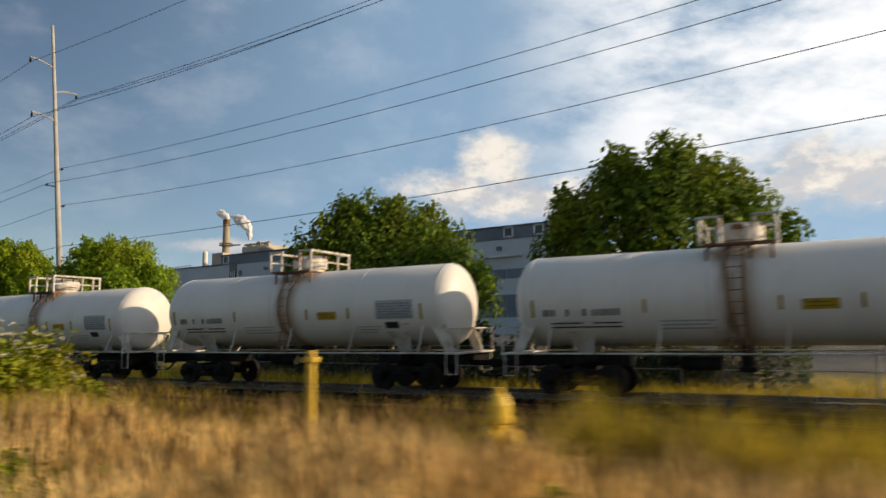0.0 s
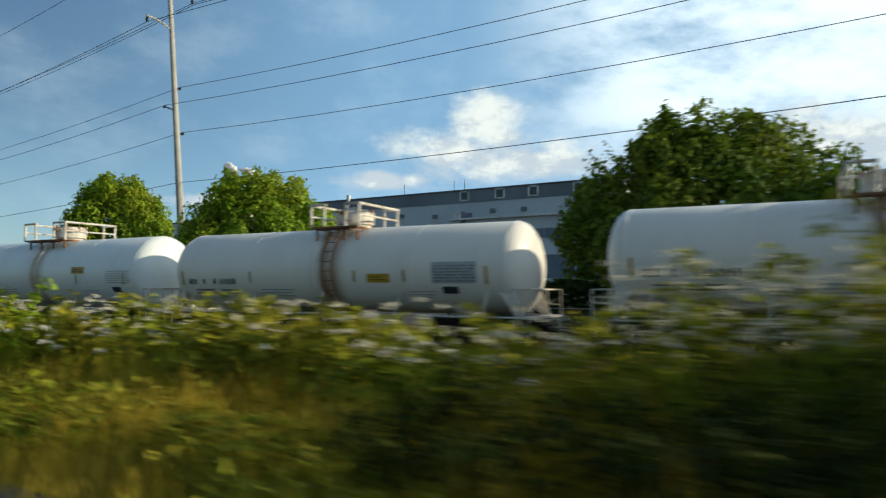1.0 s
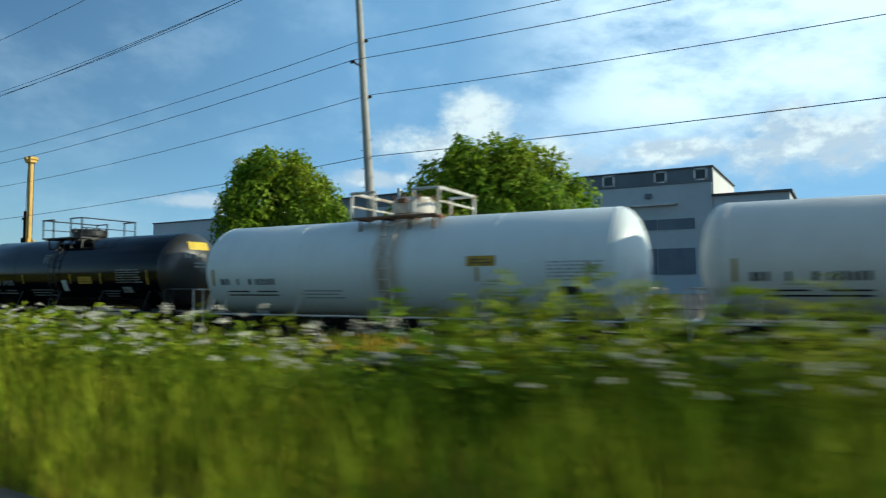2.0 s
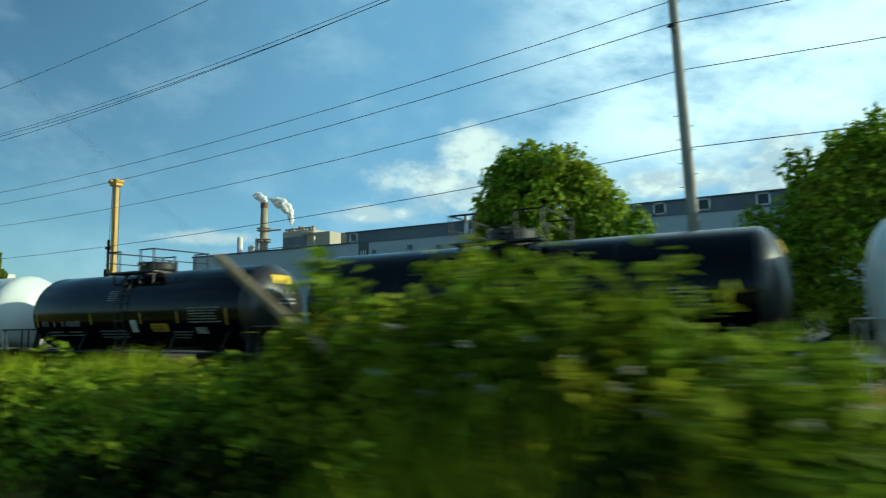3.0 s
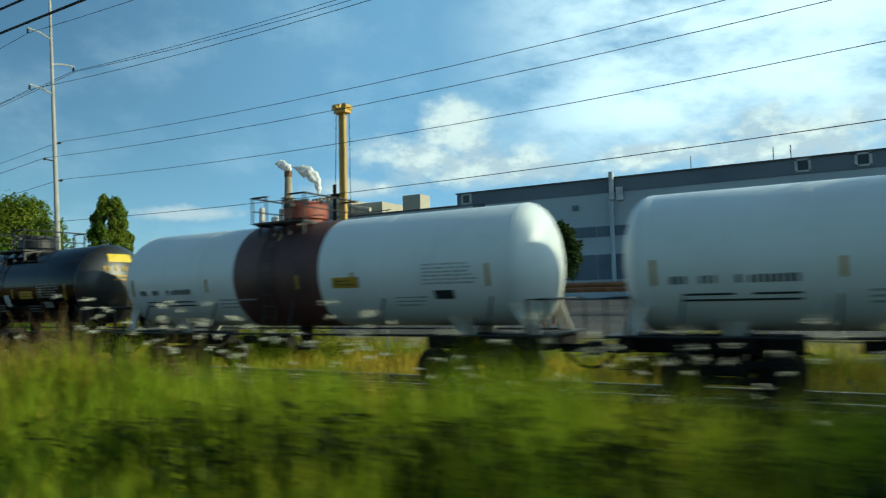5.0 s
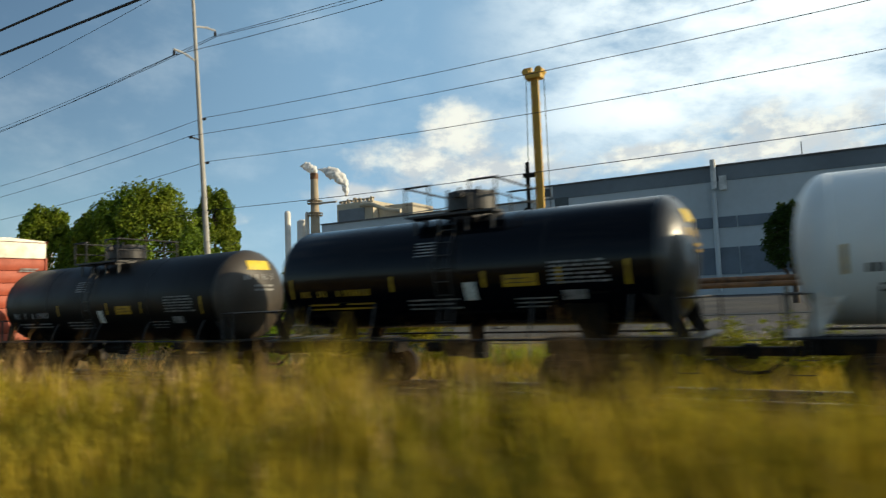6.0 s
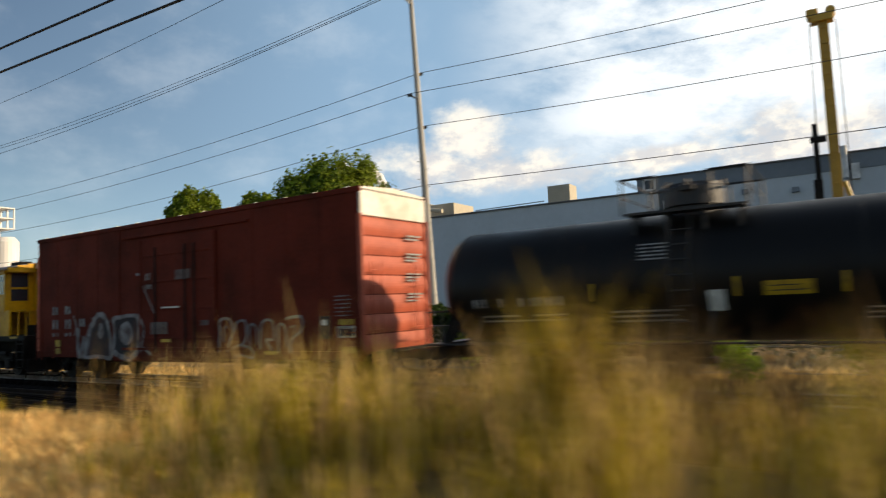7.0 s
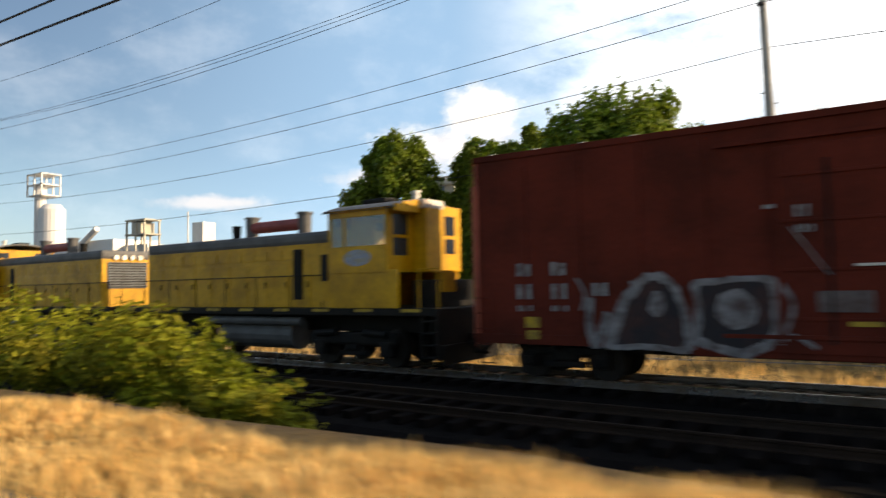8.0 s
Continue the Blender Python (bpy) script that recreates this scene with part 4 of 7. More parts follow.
    rod(bm, (1.2, 0.3, 0.5), (2.2, 0.3, 0.5), 0.18, n=12)
    part("underframe", bm, "dark", car)

    # lettering blocks and the graffiti
    yf = -Wd / 2 - 0.03

    def flat(bm, u0, u1, v0, v1, y=yf):
        vs = [bm.verts.new(p) for p in ((u0, y, v0), (u1, y, v0), (u1, y, v1), (u0, y, v1))]
        bm.faces.new(vs)

    bm = B()
    for x0 in (-6.8, -5.95):
        for k, (z, hh) in enumerate(((2.36, 0.3), (1.84, 0.34), (1.57, 0.14))):
            letters(bm, flat, x0, x0 + 0.55, z, z + hh, 3 + k)
    letters(bm, flat, -5.0, -4.55, 1.9, 2.18, 9)
    letters(bm, flat, -1.08, -0.72, 3.32, 3.54, 4)
    letters(bm, flat, -1.06, -0.74, 3.03, 3.18, 6)
    flat(bm, -1.6, -1.42, 3.5, 3.58)
    for k in range(6):
        for j in range(3):
            flat(bm, 7.05 + 0.18 * j, 7.19 + 0.18 * j - 0.03 * ((j + k) % 3), 2.44 - 0.1 * k, 2.47 - 0.1 * k)
    tagged(part("lettering", bm, "chalk", body, "small white lettering blocks"), kind="stuff")
    for x, z, w, hh in ((-6.61, 1.2, 0.34, 0.24), (-6.58, 0.94, 0.3, 0.2), (-4.3, 0.96, 0.32, 0.1), (-2.6, 0.95, 0.5, 0.1), (-0.3, 1.33, 0.5, 0.12), (7.15, 1.72, 0.5, 0.14), (7.2, 1.0, 0.48, 0.15), (4.4, 0.95, 0.5, 0.1)):
        bm = B()
        flat(bm, x, x + w, z, z + hh, yf - 0.004)
        part("reflective_strip", bm, "yellow", body)
    bm = B()
    flat(bm, 7.11, 7.67, 1.39, 1.69, yf - 0.003)
    part("placard", bm, "chalk", body)
    bm = B()
    flat(bm, 7.16, 7.62, 1.44, 1.62, yf - 0.006)
    part("placard_face", bm, "navy", body)
    bm = B()
    flat(bm, 6.46, 6.86, 1.36, 1.96, yf - 0.003)
    part("black_patch", bm, "navy", body)
    bm = B()
    flat(bm, 6.56, 6.74, 1.72, 1.86, yf - 0.006)
    part("sticker", bm, "sign_white", body)
    for x0, x1, z0_, z1_ in ((0.5, 1.22, 3.26, 3.56), (-0.78, 0.08, 1.58, 1.96), (1.7, 2.04, 1.82, 1.97)):
        bm = B()
        box(bm, ((x0 + x1) / 2, yf - 0.035, (z0_ + z1_) / 2), (x1 - x0, 0.01, z1_ - z0_), 0.003)
        part("faded_card", bm, "dullcard", door, "faded grey card on the door")
    bm = B()
    rod(bm, (-1.16, yf - 0.05, 3.14), (-0.57, yf - 0.05, 2.25), 0.014)
    part("door_lever", bm, "chalk", door, "whitish slanting lever")
    bm = B()
    box(bm, (0.25, yf - 0.045, 2.41), (0.85, 0.03, 0.05), 0.006)
    part("door_bar", bm, "galv", door)

    def stroke(bm, pts, w, y):
        """A flat brush line of width w on the side."""
        left, right = [], []
        for i, p in enumerate(pts):
            a, b = Vector(pts[max(i - 1, 0)]), Vector(pts[min(i + 1, len(pts) - 1)])
            d = (b - a).normalized()
            nrm = Vector((-d.y, d.x)) * w / 2
            left.append(bm.verts.new((p[0] + nrm.x, y, p[1] + nrm.y)))
            right.append(bm.verts.new((p[0] - nrm.x, y, p[1] - nrm.y)))
        for i in range(len(pts) - 1):
            bm.faces.new((left[i], right[i], right[i + 1], left[i + 1]))

    wob = random.Random(31)

    def curve(pts, m=6):
        """Rounds a line of points into a flowing brush line."""
        q = [pts[0]] + list(pts) + [pts[-1]]
        out = []
        for a, b, c, d in zip(q, q[1:], q[2:], q[3:]):
            for i in range(m):
                t = i / m
                out.append(tuple(0.5 * (2 * b[e] + (c[e] - a[e]) * t + (2 * a[e] - 5 * b[e] + 4 * c[e] - d[e]) * t * t + (3 * b[e] - a[e] - 3 * c[e] + d[e]) * t ** 3) for e in (0, 1)))
        return out + [pts[-1]]

    def blot(bm, pts, y, grow=0.0):
        """A filled shape inside a closed brush line, with a slightly uneven edge."""
        cx, cz = sum(p[0] for p in pts) / len(pts), sum(p[1] for p in pts) / len(pts)
        ring = []
        for u, v in curve(list(pts) + [pts[0]], 5)[:-1]:
            k = 1 + grow + wob.uniform(-0.03, 0.03)
            ring.append(bm.verts.new((cx + (u - cx) * k, y, cz + (v - cz) * k)))
        mid_v = bm.verts.new((cx, y, cz))
        for p, q in zip(ring, ring[1:] + ring[:1]):
            bm.faces.new((mid_v, p, q))

    # two fat letters: silver bodies, dark faces, silver eyes
    fat = (
        ([(-4.72, 0.74), (-4.5, 1.25), (-4.25, 2.0), (-3.85, 2.36), (-3.4, 2.3), (-3.1, 1.8), (-2.98, 1.1), (-3.05, 0.76), (-3.85, 0.8)], [(-3.82, 1.62), (-3.7, 1.95), (-3.52, 1.9), (-3.5, 1.6), (-3.66, 1.48)]),
        ([(-2.98, 0.95), (-2.9, 1.7), (-2.98, 2.15), (-2.6, 2.22), (-1.95, 2.27), (-1.45, 2.2), (-1.36, 1.6), (-1.5, 0.98), (-2.12, 0.7)], [(-2.5, 1.5), (-2.42, 1.86), (-2.08, 1.98), (-1.82, 1.72), (-1.86, 1.4), (-2.2, 1.28)]),
    )
    for j, (shape, eye) in enumerate(fat):
        bm = B()
        blot(bm, shape, yf - 0.008 - 0.003 * j, 0.0)
        g = part("graffiti_letter", bm, "silver", car, "silver-edged spray-painted shape")
        bm = B()
        blot(bm, shape, yf - 0.0095 - 0.003 * j, -0.2)
        part("graffiti_fill", bm, "navy", g)
        bm = B()
        blot(bm, eye, yf - 0.011 - 0.003 * j, 0.1)
        part("graffiti_eye", bm, "silver", g)
    lines = [([(-5.02, 1.85), (-5.06, 1.3), (-5.0, 0.86), (-4.82, 1.15), (-4.7, 1.55)], 0.17), ([(-4.72, 0.82), (-4.6, 1.2), (-4.4, 1.6), (-4.22, 1.95)], 0.2),
             ([(-1.42, 0.96), (-1.2, 1.15), (-0.84, 0.93)], 0.08), ([(-1.35, 2.1), (-1.2, 1.7), (-1.3, 1.2)], 0.09), ([(-5.35, 2.3), (-5.2, 1.95), (-5.25, 1.6)], 0.06), ([(-4.3, 1.85), (-4.1, 1.9), (-3.95, 2.15), (-4.2, 2.2)], 0.07)]
    # a row of thin outlined letters
    lines += [([(2.5, 1.05), (2.52, 1.6), (2.55, 1.95), (3.0, 1.98), (3.1, 1.6), (2.98, 1.35), (2.86, 1.02)], 0.11), ([(2.72, 1.3), (2.75, 1.72), (2.9, 1.7)], 0.06),
              ([(3.2, 1.6), (3.3, 1.85), (3.62, 1.88), (3.66, 1.4), (3.45, 1.2)], 0.09), ([(3.05, 1.1), (3.4, 1.2), (3.85, 1.12), (3.95, 0.86), (3.5, 0.9), (3.15, 0.88)], 0.1),
              ([(3.8, 1.05), (3.85, 1.75), (4.1, 1.72), (4.15, 1.2)], 0.09), ([(4.25, 1.1), (4.3, 1.8), (4.74, 1.86), (4.78, 1.4), (4.5, 1.35), (4.76, 1.02)], 0.1),
              ([(4.95, 1.0), (5.0, 1.72), (5.22, 1.7), (5.28, 1.1)], 0.09), ([(5.3, 1.95), (5.86, 1.94), (5.8, 1.6), (5.5, 1.4), (5.42, 1.02)], 0.11), ([(5.45, 1.7), (5.6, 1.75), (5.55, 1.5)], 0.06)]
    for j, (pts, w) in enumerate(lines):
        pts = [(u + wob.uniform(-0.03, 0.03), v + wob.uniform(-0.03, 0.03)) for u, v in pts]
        bm = B()
        stroke(bm, curve(pts), w * (0.72 if pts[0][0] > 2 else 1.0), yf - 0.016 - 0.0006 * j)
        part("graffiti_letter", bm, "silver", car, "silver spray-painted line")
    return car


boxcar(-138.73, -154.66)


def locomotive(centre, turned, label):
    """End-cab switcher, cab towards local +x; local z = 0 on the rails."""
    m = track_pose(centre)
    loco = holder("locomotive", m @ Matrix.Rotation(math.pi, 4, "Z") if turned else m, label, "locomotive", "yellow switcher locomotives")
    f = 7.35
    bm = B()
    box(bm, (0, 0, 1.52), (14.4, 2.9, 0.2), 0.02)
    box(bm, (0, 0, 1.16), (14.2, 0.9, 0.5), 0.02)
    for s in (-1, 1):
        box(bm, (s * 7.2, 0, 1.12), (0.12, 2.9, 0.98), 0.03)
    frame_ob = part("underframe", bm, "dark", loco)
    for x in np.arange(-6.4, 6.5, 1.6):
        for s in (-1, 1):
            bm = B()
            box(bm, (x, s * 1.452, 1.56), (0.6, 0.02, 0.08))
            part("yellow_stripe", bm, "yellow", frame_ob)
    # long hood with doors
    bm = B()
    box(bm, (-1.18, 0, 2.55), (9.46, 2.1, 1.96), 0.05)
    hood = part("hood", bm, "loco", loco)
    bm = B()
    box(bm, (-1.18, 0, 3.66), (9.5, 2.16, 0.38), 0.12)
    part("hood_roof", bm, "locogrey", hood)
    for s in (-1, 1):
        for k in range(9):
            x = -5.4 + 0.92 * k
            bm = B()
            box(bm, (x, s * 1.055, 2.28), (0.87, 0.03, 1.3), 0.012)
            d = part("hood_door", bm, "loco", hood)
            bm = B()
            box(bm, (x + 0.34, s * 1.08, 2.3), (0.03, 0.04, 0.18))
            part("door_latch", bm, "dark", d)
        bm = B()
        for k in range(11):
            box(bm, (1.9, s * 1.085, 1.95 + 0.13 * k), (0.34, 0.03, 0.09))
        box(bm, (1.9, s * 1.07, 2.6), (0.4, 0.02, 1.5))
        part("louvre", bm, "dark", hood)
        for k in range(12):
            bm = B()
            box(bm, (-5.3 + 0.62 * k, s * 1.062, 3.2), (0.56, 0.03, 0.3), 0.008)
            part("screen", bm, "loco", hood)
    # radiator end of the hood
    bm = B()
    box(bm, (-5.93, 0, 2.85), (0.03, 1.66, 1.05), 0.01)
    grille = part("radiator_grille", bm, "radiator", hood, "grey radiator grille in a yellow surround")
    for k in range(10):
        bm = B()
        box(bm, (-5.95, 0, 2.38 + 0.105 * k), (0.03, 1.64, 0.04))
        part("slat", bm, "dark", grille)
    for y in (-0.5, -0.17, 0.17, 0.5):
        bm = B()
        rod(bm, (-5.92, y, 3.56), (-6.02, y, 3.56), 0.1, n=14)
        part("headlight", bm, "galv", hood)
    for x in (-1.44, 1.09):
        bm = B()
        rod(bm, (x, 0, 3.75), (x, 0, 4.55), 0.2, 0.22, 16)
        rod(bm, (x, 0, 4.55), (x, 0, 4.62), 0.26, n=16)
        part("exhaust_pipe", bm, "locogrey", hood)
    bm = B()
    rod(bm, (-1.3, 0, 4.25), (0.95, 0, 4.25), 0.19, n=14)
    part("silencer", bm, "red", hood, "dull red cylinder between the stacks")
    bm = B()
    rod(bm, (-2.0, -0.2, 3.85), (-2.0, -0.2, 4.35), 0.12, 0.16, 12)
    part("roof_vent", bm, "dark", hood)
    # cab, and the narrower vestibule in front of it
    c0, c1, c2 = 3.55, 5.65, 6.16
    z0, zs, z1 = 2.62, 3.3, 4.3
    plan = [(c0, -1.45), (c1, -1.45), (c1, 1.45), (c0, 1.45)]
    bm = B()

    def panel(bm, p, q, za, zb, thick=0.06):
        p, q = Vector((*p, 0)), Vector((*q, 0))
        d = (q - p).normalized()
        rot = Matrix.Rotation(math.atan2(d.y, d.x), 3, "Z")
        c = (p + q) / 2
        box(bm, (c.x, c.y, (za + zb) / 2), ((q - p).length + 0.01, thick, zb - za), 0.008, rot)

    def at(p, q, u):
        return (p[0] + (q[0] - p[0]) * u, p[1] + (q[1] - p[1]) * u)

    panes = []
    slots_of = (((0.05, 0.26, zs, 4.1), (0.30, 0.98, zs, 4.1)), ((0.07, 0.30, 3.02, 3.5), (0.07, 0.30, 3.58, 4.15)), ((0.02, 0.7, zs, 4.1), (0.74, 0.95, zs, 4.1)), ((0.1, 0.3, 3.9, 4.15), (0.7, 0.9, 3.9, 4.15)))
    for i, (p, q) in enumerate(zip(plan, plan[1:] + plan[:1])):
        slots = slots_of[i]
        lo, hi = min(v[2] for v in slots), max(v[3] for v in slots)
        panel(bm, p, q, z0 - 0.05, lo)
        panel(bm, p, q, hi, z1)
        us = sorted({0.0, 1.0} | {v[0] for v in slots} | {v[1] for v in slots})
        for ua, ub in zip(us, us[1:]):
            here = [v for v in slots if v[0] <= ua and v[1] >= ub]
            if not here:
                panel(bm, at(p, q, ua), at(p, q, ub), lo, hi)
            elif len(here) == 2:
                panel(bm, at(p, q, ua), at(p, q, ub), here[0][3], here[1][2])
        panes += [(at(p, q, v[0]), at(p, q, v[1]), v[2], v[3], i) for v in slots]
    cab = part("cab", bm, "loco", loco)
    for p, q, za, zb, i in panes:
        bm = B()
        panel(bm, p, q, za, zb, 0.015)
        if i in (0, 2):
            g = part("cab_window", bm, "tank_glass", cab)
            g.visible_shadow = False
        else:
            part("front_pane", bm, "pane", cab)
    bm = B()
    box(bm, (c1 + 0.27, 0.46, 3.5), (0.5, 1.68, 1.86), 0.03)
    nose = part("nose", bm, "loco", loco)
    for za, zb in ((3.08, 3.5), (3.6, 4.15)):
        bm = B()
        box(bm, (c2 + 0.02, 0.72, (za + zb) / 2), (0.02, 0.5, zb - za), 0.005)
        part("nose_window", bm, "pane", nose)
    bm = B()
    for s in (-1, 1):
        box(bm, (4.75, s * 1.40, 2.13), (2.45, 0.1, 1.02), 0.02)
    box(bm, (4.6, 0, 2.6), (2.1, 2.76, 0.05))
    part("lower_cab", bm, "loco", cab)
    # black stands in for the shade on the lower front
    bm = B()
    box(bm, (6.3, 0.2, 1.98), (0.66, 2.0, 0.74), 0.03)
    part("front_locker", bm, "dark", loco, "locker below the nose, coloured black as shade")
    for s in (-1, 1):
        bm = B()
        lathe(bm, [(-0.02, 0.36), (0.02, 0.36), (0.02, 0.02)], 24, "Z")
        e = part("emblem", bm, "blue_emblem", cab, "pale blue oval emblem")
        e.matrix_basis = Matrix.Translation((4.63, s * 1.485, 2.98)) @ Matrix.Rotation(radians(90), 4, "X") @ Matrix.Diagonal((1.35, 0.62, 1, 1))
        bm = B()
        box(bm, (3.38, s * 1.28, 2.6), (0.32, 0.36, 1.6), 0.02)
        part("battery_box", bm, "loco", cab)
        bm = B()
        box(bm, (3.38, s * 1.47, 2.75), (0.26, 0.02, 0.75), 0.005)
        part("side_grille", bm, "dark", cab)
    bm = B()
    n = 9
    r0, r1 = [], []
    for k in range(n):
        y = -1.55 + 3.1 * k / (n - 1)
        z = z1 + 0.30 * (1 - (y / 1.55) ** 2)
        r0.append(bm.verts.new((c0 - 0.15, y, z)))
        r1.append(bm.verts.new((c1 + 0.3, y, z)))
    q0, q1 = ([bm.verts.new((v.co.x, v.co.y, v.co.z - 0.06)) for v in r] for r in (r0, r1))
    for k in range(n - 1):
        bm.faces.new((r0[k], r1[k], r1[k + 1], r0[k + 1]))
        bm.faces.new((q0[k + 1], q1[k + 1], q1[k], q0[k]))
        bm.faces.new((r1[k], q1[k], q1[k + 1], r1[k + 1]))
        bm.faces.new((q0[k], r0[k], r0[k + 1], q0[k + 1]))
    bmesh.ops.recalc_face_normals(bm, faces=bm.faces)
    part("cab_roof", bm, "locogrey", cab)
    bm = B()
    for k in range(n - 1):
        y0, y1 = -1.5 + 3.0 * k / (n - 1), -1.5 + 3.0 * (k + 1) / (n - 1)
        zt = z1 + 0.27 * (1 - ((y0 + y1) / 3.0) ** 2)
        box(bm, (c1 + 0.3, (y0 + y1) / 2, (z1 - 0.12 + zt) / 2), (0.05, y1 - y0, zt - z1 + 0.12))
    part("cab_brow", bm, "loco", cab)
    bm = B()
    box(bm, (c0 + 0.9, -0.3, z1 + 0.33), (0.9, 0.5, 0.16), 0.05)
    part("air_intake", bm, "dark", cab)
    bm = B()
    rod(bm, (c1 - 0.1, 0.0, z1 + 0.22), (c1 - 0.1, 0.0, z1 + 0.5), 0.09, n=10)
    rod(bm, (c1 - 0.1, 0.0, z1 + 0.5), (c1 - 0.1, 0.0, z1 + 0.58), 0.12, n=10)
    part("beacon", bm, "galv", cab)
    bm = B()
    box(bm, (c1 + 0.42, 0, z1 + 0.14), (0.22, 0.9, 0.26), 0.05)
    lamp = part("headlight_box", bm, "offwhite", cab)
    for y in (-0.2, 0.2):
        bm = B()
        rod(bm, (c1 + 0.52, y, z1 + 0.14), (c1 + 0.56, y, z1 + 0.14), 0.1, n=14)
        part("headlight", bm, "galv", lamp)
    for y in (-1.36, 1.36):
        bm = B()
        tube(bm, [(f - 0.15, y, 1.6), (f - 0.15, y, 2.62), (6.6, y, 2.62), (6.6, y, 1.6)], 0.03)
        part("front_railing", bm, "loco", loco)
        bm = B()
        box(bm, (f - 0.1, y * 0.72, 2.3), (0.05, 0.6, 0.55), 0.01)
        part("end_plate", bm, "loco", loco)
    for s in (-1, 1):
        bm = B()
        tube(bm, [(-7.1, s * 1.38, 1.6), (-7.1, s * 1.38, 2.55), (3.2, s * 1.38, 2.55), (3.2, s * 1.38, 1.6)], 0.018)
        for x in np.arange(-5.6, 2.8, 1.5):
            tube(bm, [(x, s * 1.38, 1.6), (x, s * 1.38, 2.55)], 0.014, 5)
        part("walkway_railing", bm, "dark", loco)
        for x in (7.0, -7.0):
            bm = B()
            for k in range(4):
                box(bm, (x, s * 1.36, 0.4 + 0.3 * k), (0.46, 0.3, 0.04))
            for dx in (-0.24, 0.24):
                box(bm, (x + dx, s * 1.36, 0.9), (0.04, 0.3, 1.15))
            part("step", bm, "dark", loco)
    for y in (-0.75, 0.75):
        bm = B()
        rod(bm, (-1.6, y, 0.8), (1.7, y, 0.8), 0.44, n=18)
        part("fuel_tank", bm, "locogrey", loco)
    bm = B()
    rod(bm, (-2.2, -1.2, 1.22), (2.2, -1.2, 1.22), 0.13, n=10)
    part("air_reservoir", bm, "locogrey", loco)
    for x in (-4.2, 4.1):
        truck = bogie(loco, x, 0.5, 1.22)
        for s in (-1, 1):
            bm = B()
            box(bm, (x, s * 1.12, 0.78), (3.2, 0.12, 0.34), 0.06)
            for q in (-1, 1):
                rod(bm, (x + q * 0.5, s * 1.22, 0.95), (x + q * 1.3, s * 1.22, 0.9), 0.1, n=8)
                box(bm, (x + q * 1.22, s * 1.16, 0.5), (0.4, 0.16, 0.42), 0.05)
            part("equaliser", bm, "dark", truck)
    for s in (-1, 1):
        coupler(loco, s * 7.2, s)
        bm = B()
        box(bm, (s * 7.28, 0, 0.45), (0.1, 2.7, 0.5), 0.03)
        part("pilot", bm, "dark", loco)
    return loco


locomotive(-162.95, False, "yellow end-cab switcher with grey roof, dirty running gear")
locomotive(-177.95, True, "second yellow switcher showing its grey radiator end")


# ---- poles and wires ----
def sag(a, b, drop, n=14):
    a, b = Vector(a), Vector(b)
    return [a.lerp(b, t) + Vector((0, 0, -4 * drop * t * (1 - t))) for t in np.linspace(0, 1, n)]


POLES = [(28.5, 29.3, 1.2), (-60.37, 32.2, 0.0), (-149.83, 35.0, -0.5), (-240.0, 38.5, -0.9)]
TILT = (-0.027, -0.068)      # the shafts lean a little towards the tracks


def pole_at(p, z, dy=0.0):
    """A place on or beside a pole's leaning shaft."""
    k = 1.0 if p[0] > -100 else 0.6
    return (p[0] + TILT[0] * k * z, p[1] + TILT[1] * k * z + dy, z + p[2])
ARMS = ((-1, 26.0), (1, 23.75), (-1, 21.05))
LOW = ((16.4, 0.38), (14.75, -0.75), (13.05, 0.42))


def power_pole(p):
    pole = holder("power_pole", Matrix.Translation((p[0], p[1], 0)), "tall pale tapered pole with three arms", "power pole", "line of power poles")
    o = Vector((p[0], p[1], 0))

    def at(z, dy=0.0):
        return Vector(pole_at(p, z, dy)) - o

    bm = B()
    n = 16
    rings = []
    for k in range(n + 1):
        c = at(-0.9 + 30.5 * k / n)
        r = (0.36 - 0.22 * k / n) * (0.86 if p[0] > -100 else 0.72)
        rings.append([bm.verts.new((c.x + r * math.cos(t * math.pi / 6), c.y + r * math.sin(t * math.pi / 6), c.z)) for t in range(12)])
    for a, b in zip(rings, rings[1:]):
        for k in range(12):
            bm.faces.new((a[k], a[(k + 1) % 12], b[(k + 1) % 12], b[k]))
    bm.faces.new(rings[-1])
    part("shaft", bm, "concrete", pole, smooth=True)
    for s, z in ARMS:
        bm = B()
        tube(bm, [at(z - 0.35), at(z - 0.05, s * 1.1), at(z, s * 2.05)], 0.07)
        arm = part("cross_arm", bm, "concrete", pole)
        bm = B()
        c = at(z, s * 2.0)
        lathe(bm, [(-0.45, 0.05), (-0.4, 0.12), (-0.3, 0.06), (-0.25, 0.12), (-0.1, 0.06), (0, 0.05)], 10, "Z", c)
        part("insulator", bm, "insulator", arm)
    for z, dy in LOW:
        bm = B()
        c = at(z, dy * 1.2)
        rod(bm, at(z - 0.06), c, 0.06)
        lathe(bm, [(-0.2, 0.03), (-0.12, 0.1), (0.1, 0.1), (0.18, 0.03)], 8, "X", c)
        part("post_insulator", bm, "insulator", pole)
    bm = B()
    for k in range(18):
        c = at(1.5 + 0.55 * k)
        box(bm, (c.x + (-1) ** k * 0.3, c.y - 0.1, c.z), (0.22, 0.03, 0.03))
    tagged(part("climbing_steps", bm, "post", pole), kind="stuff")


for p in POLES[:3]:
    power_pole(p)


def span(a, b, r, drop, label):
    bm = B()
    tube(bm, sag(a, b, drop), r, 5)
    tagged(part("power_line", bm, "wire"), label, "power line", "overhead wires")


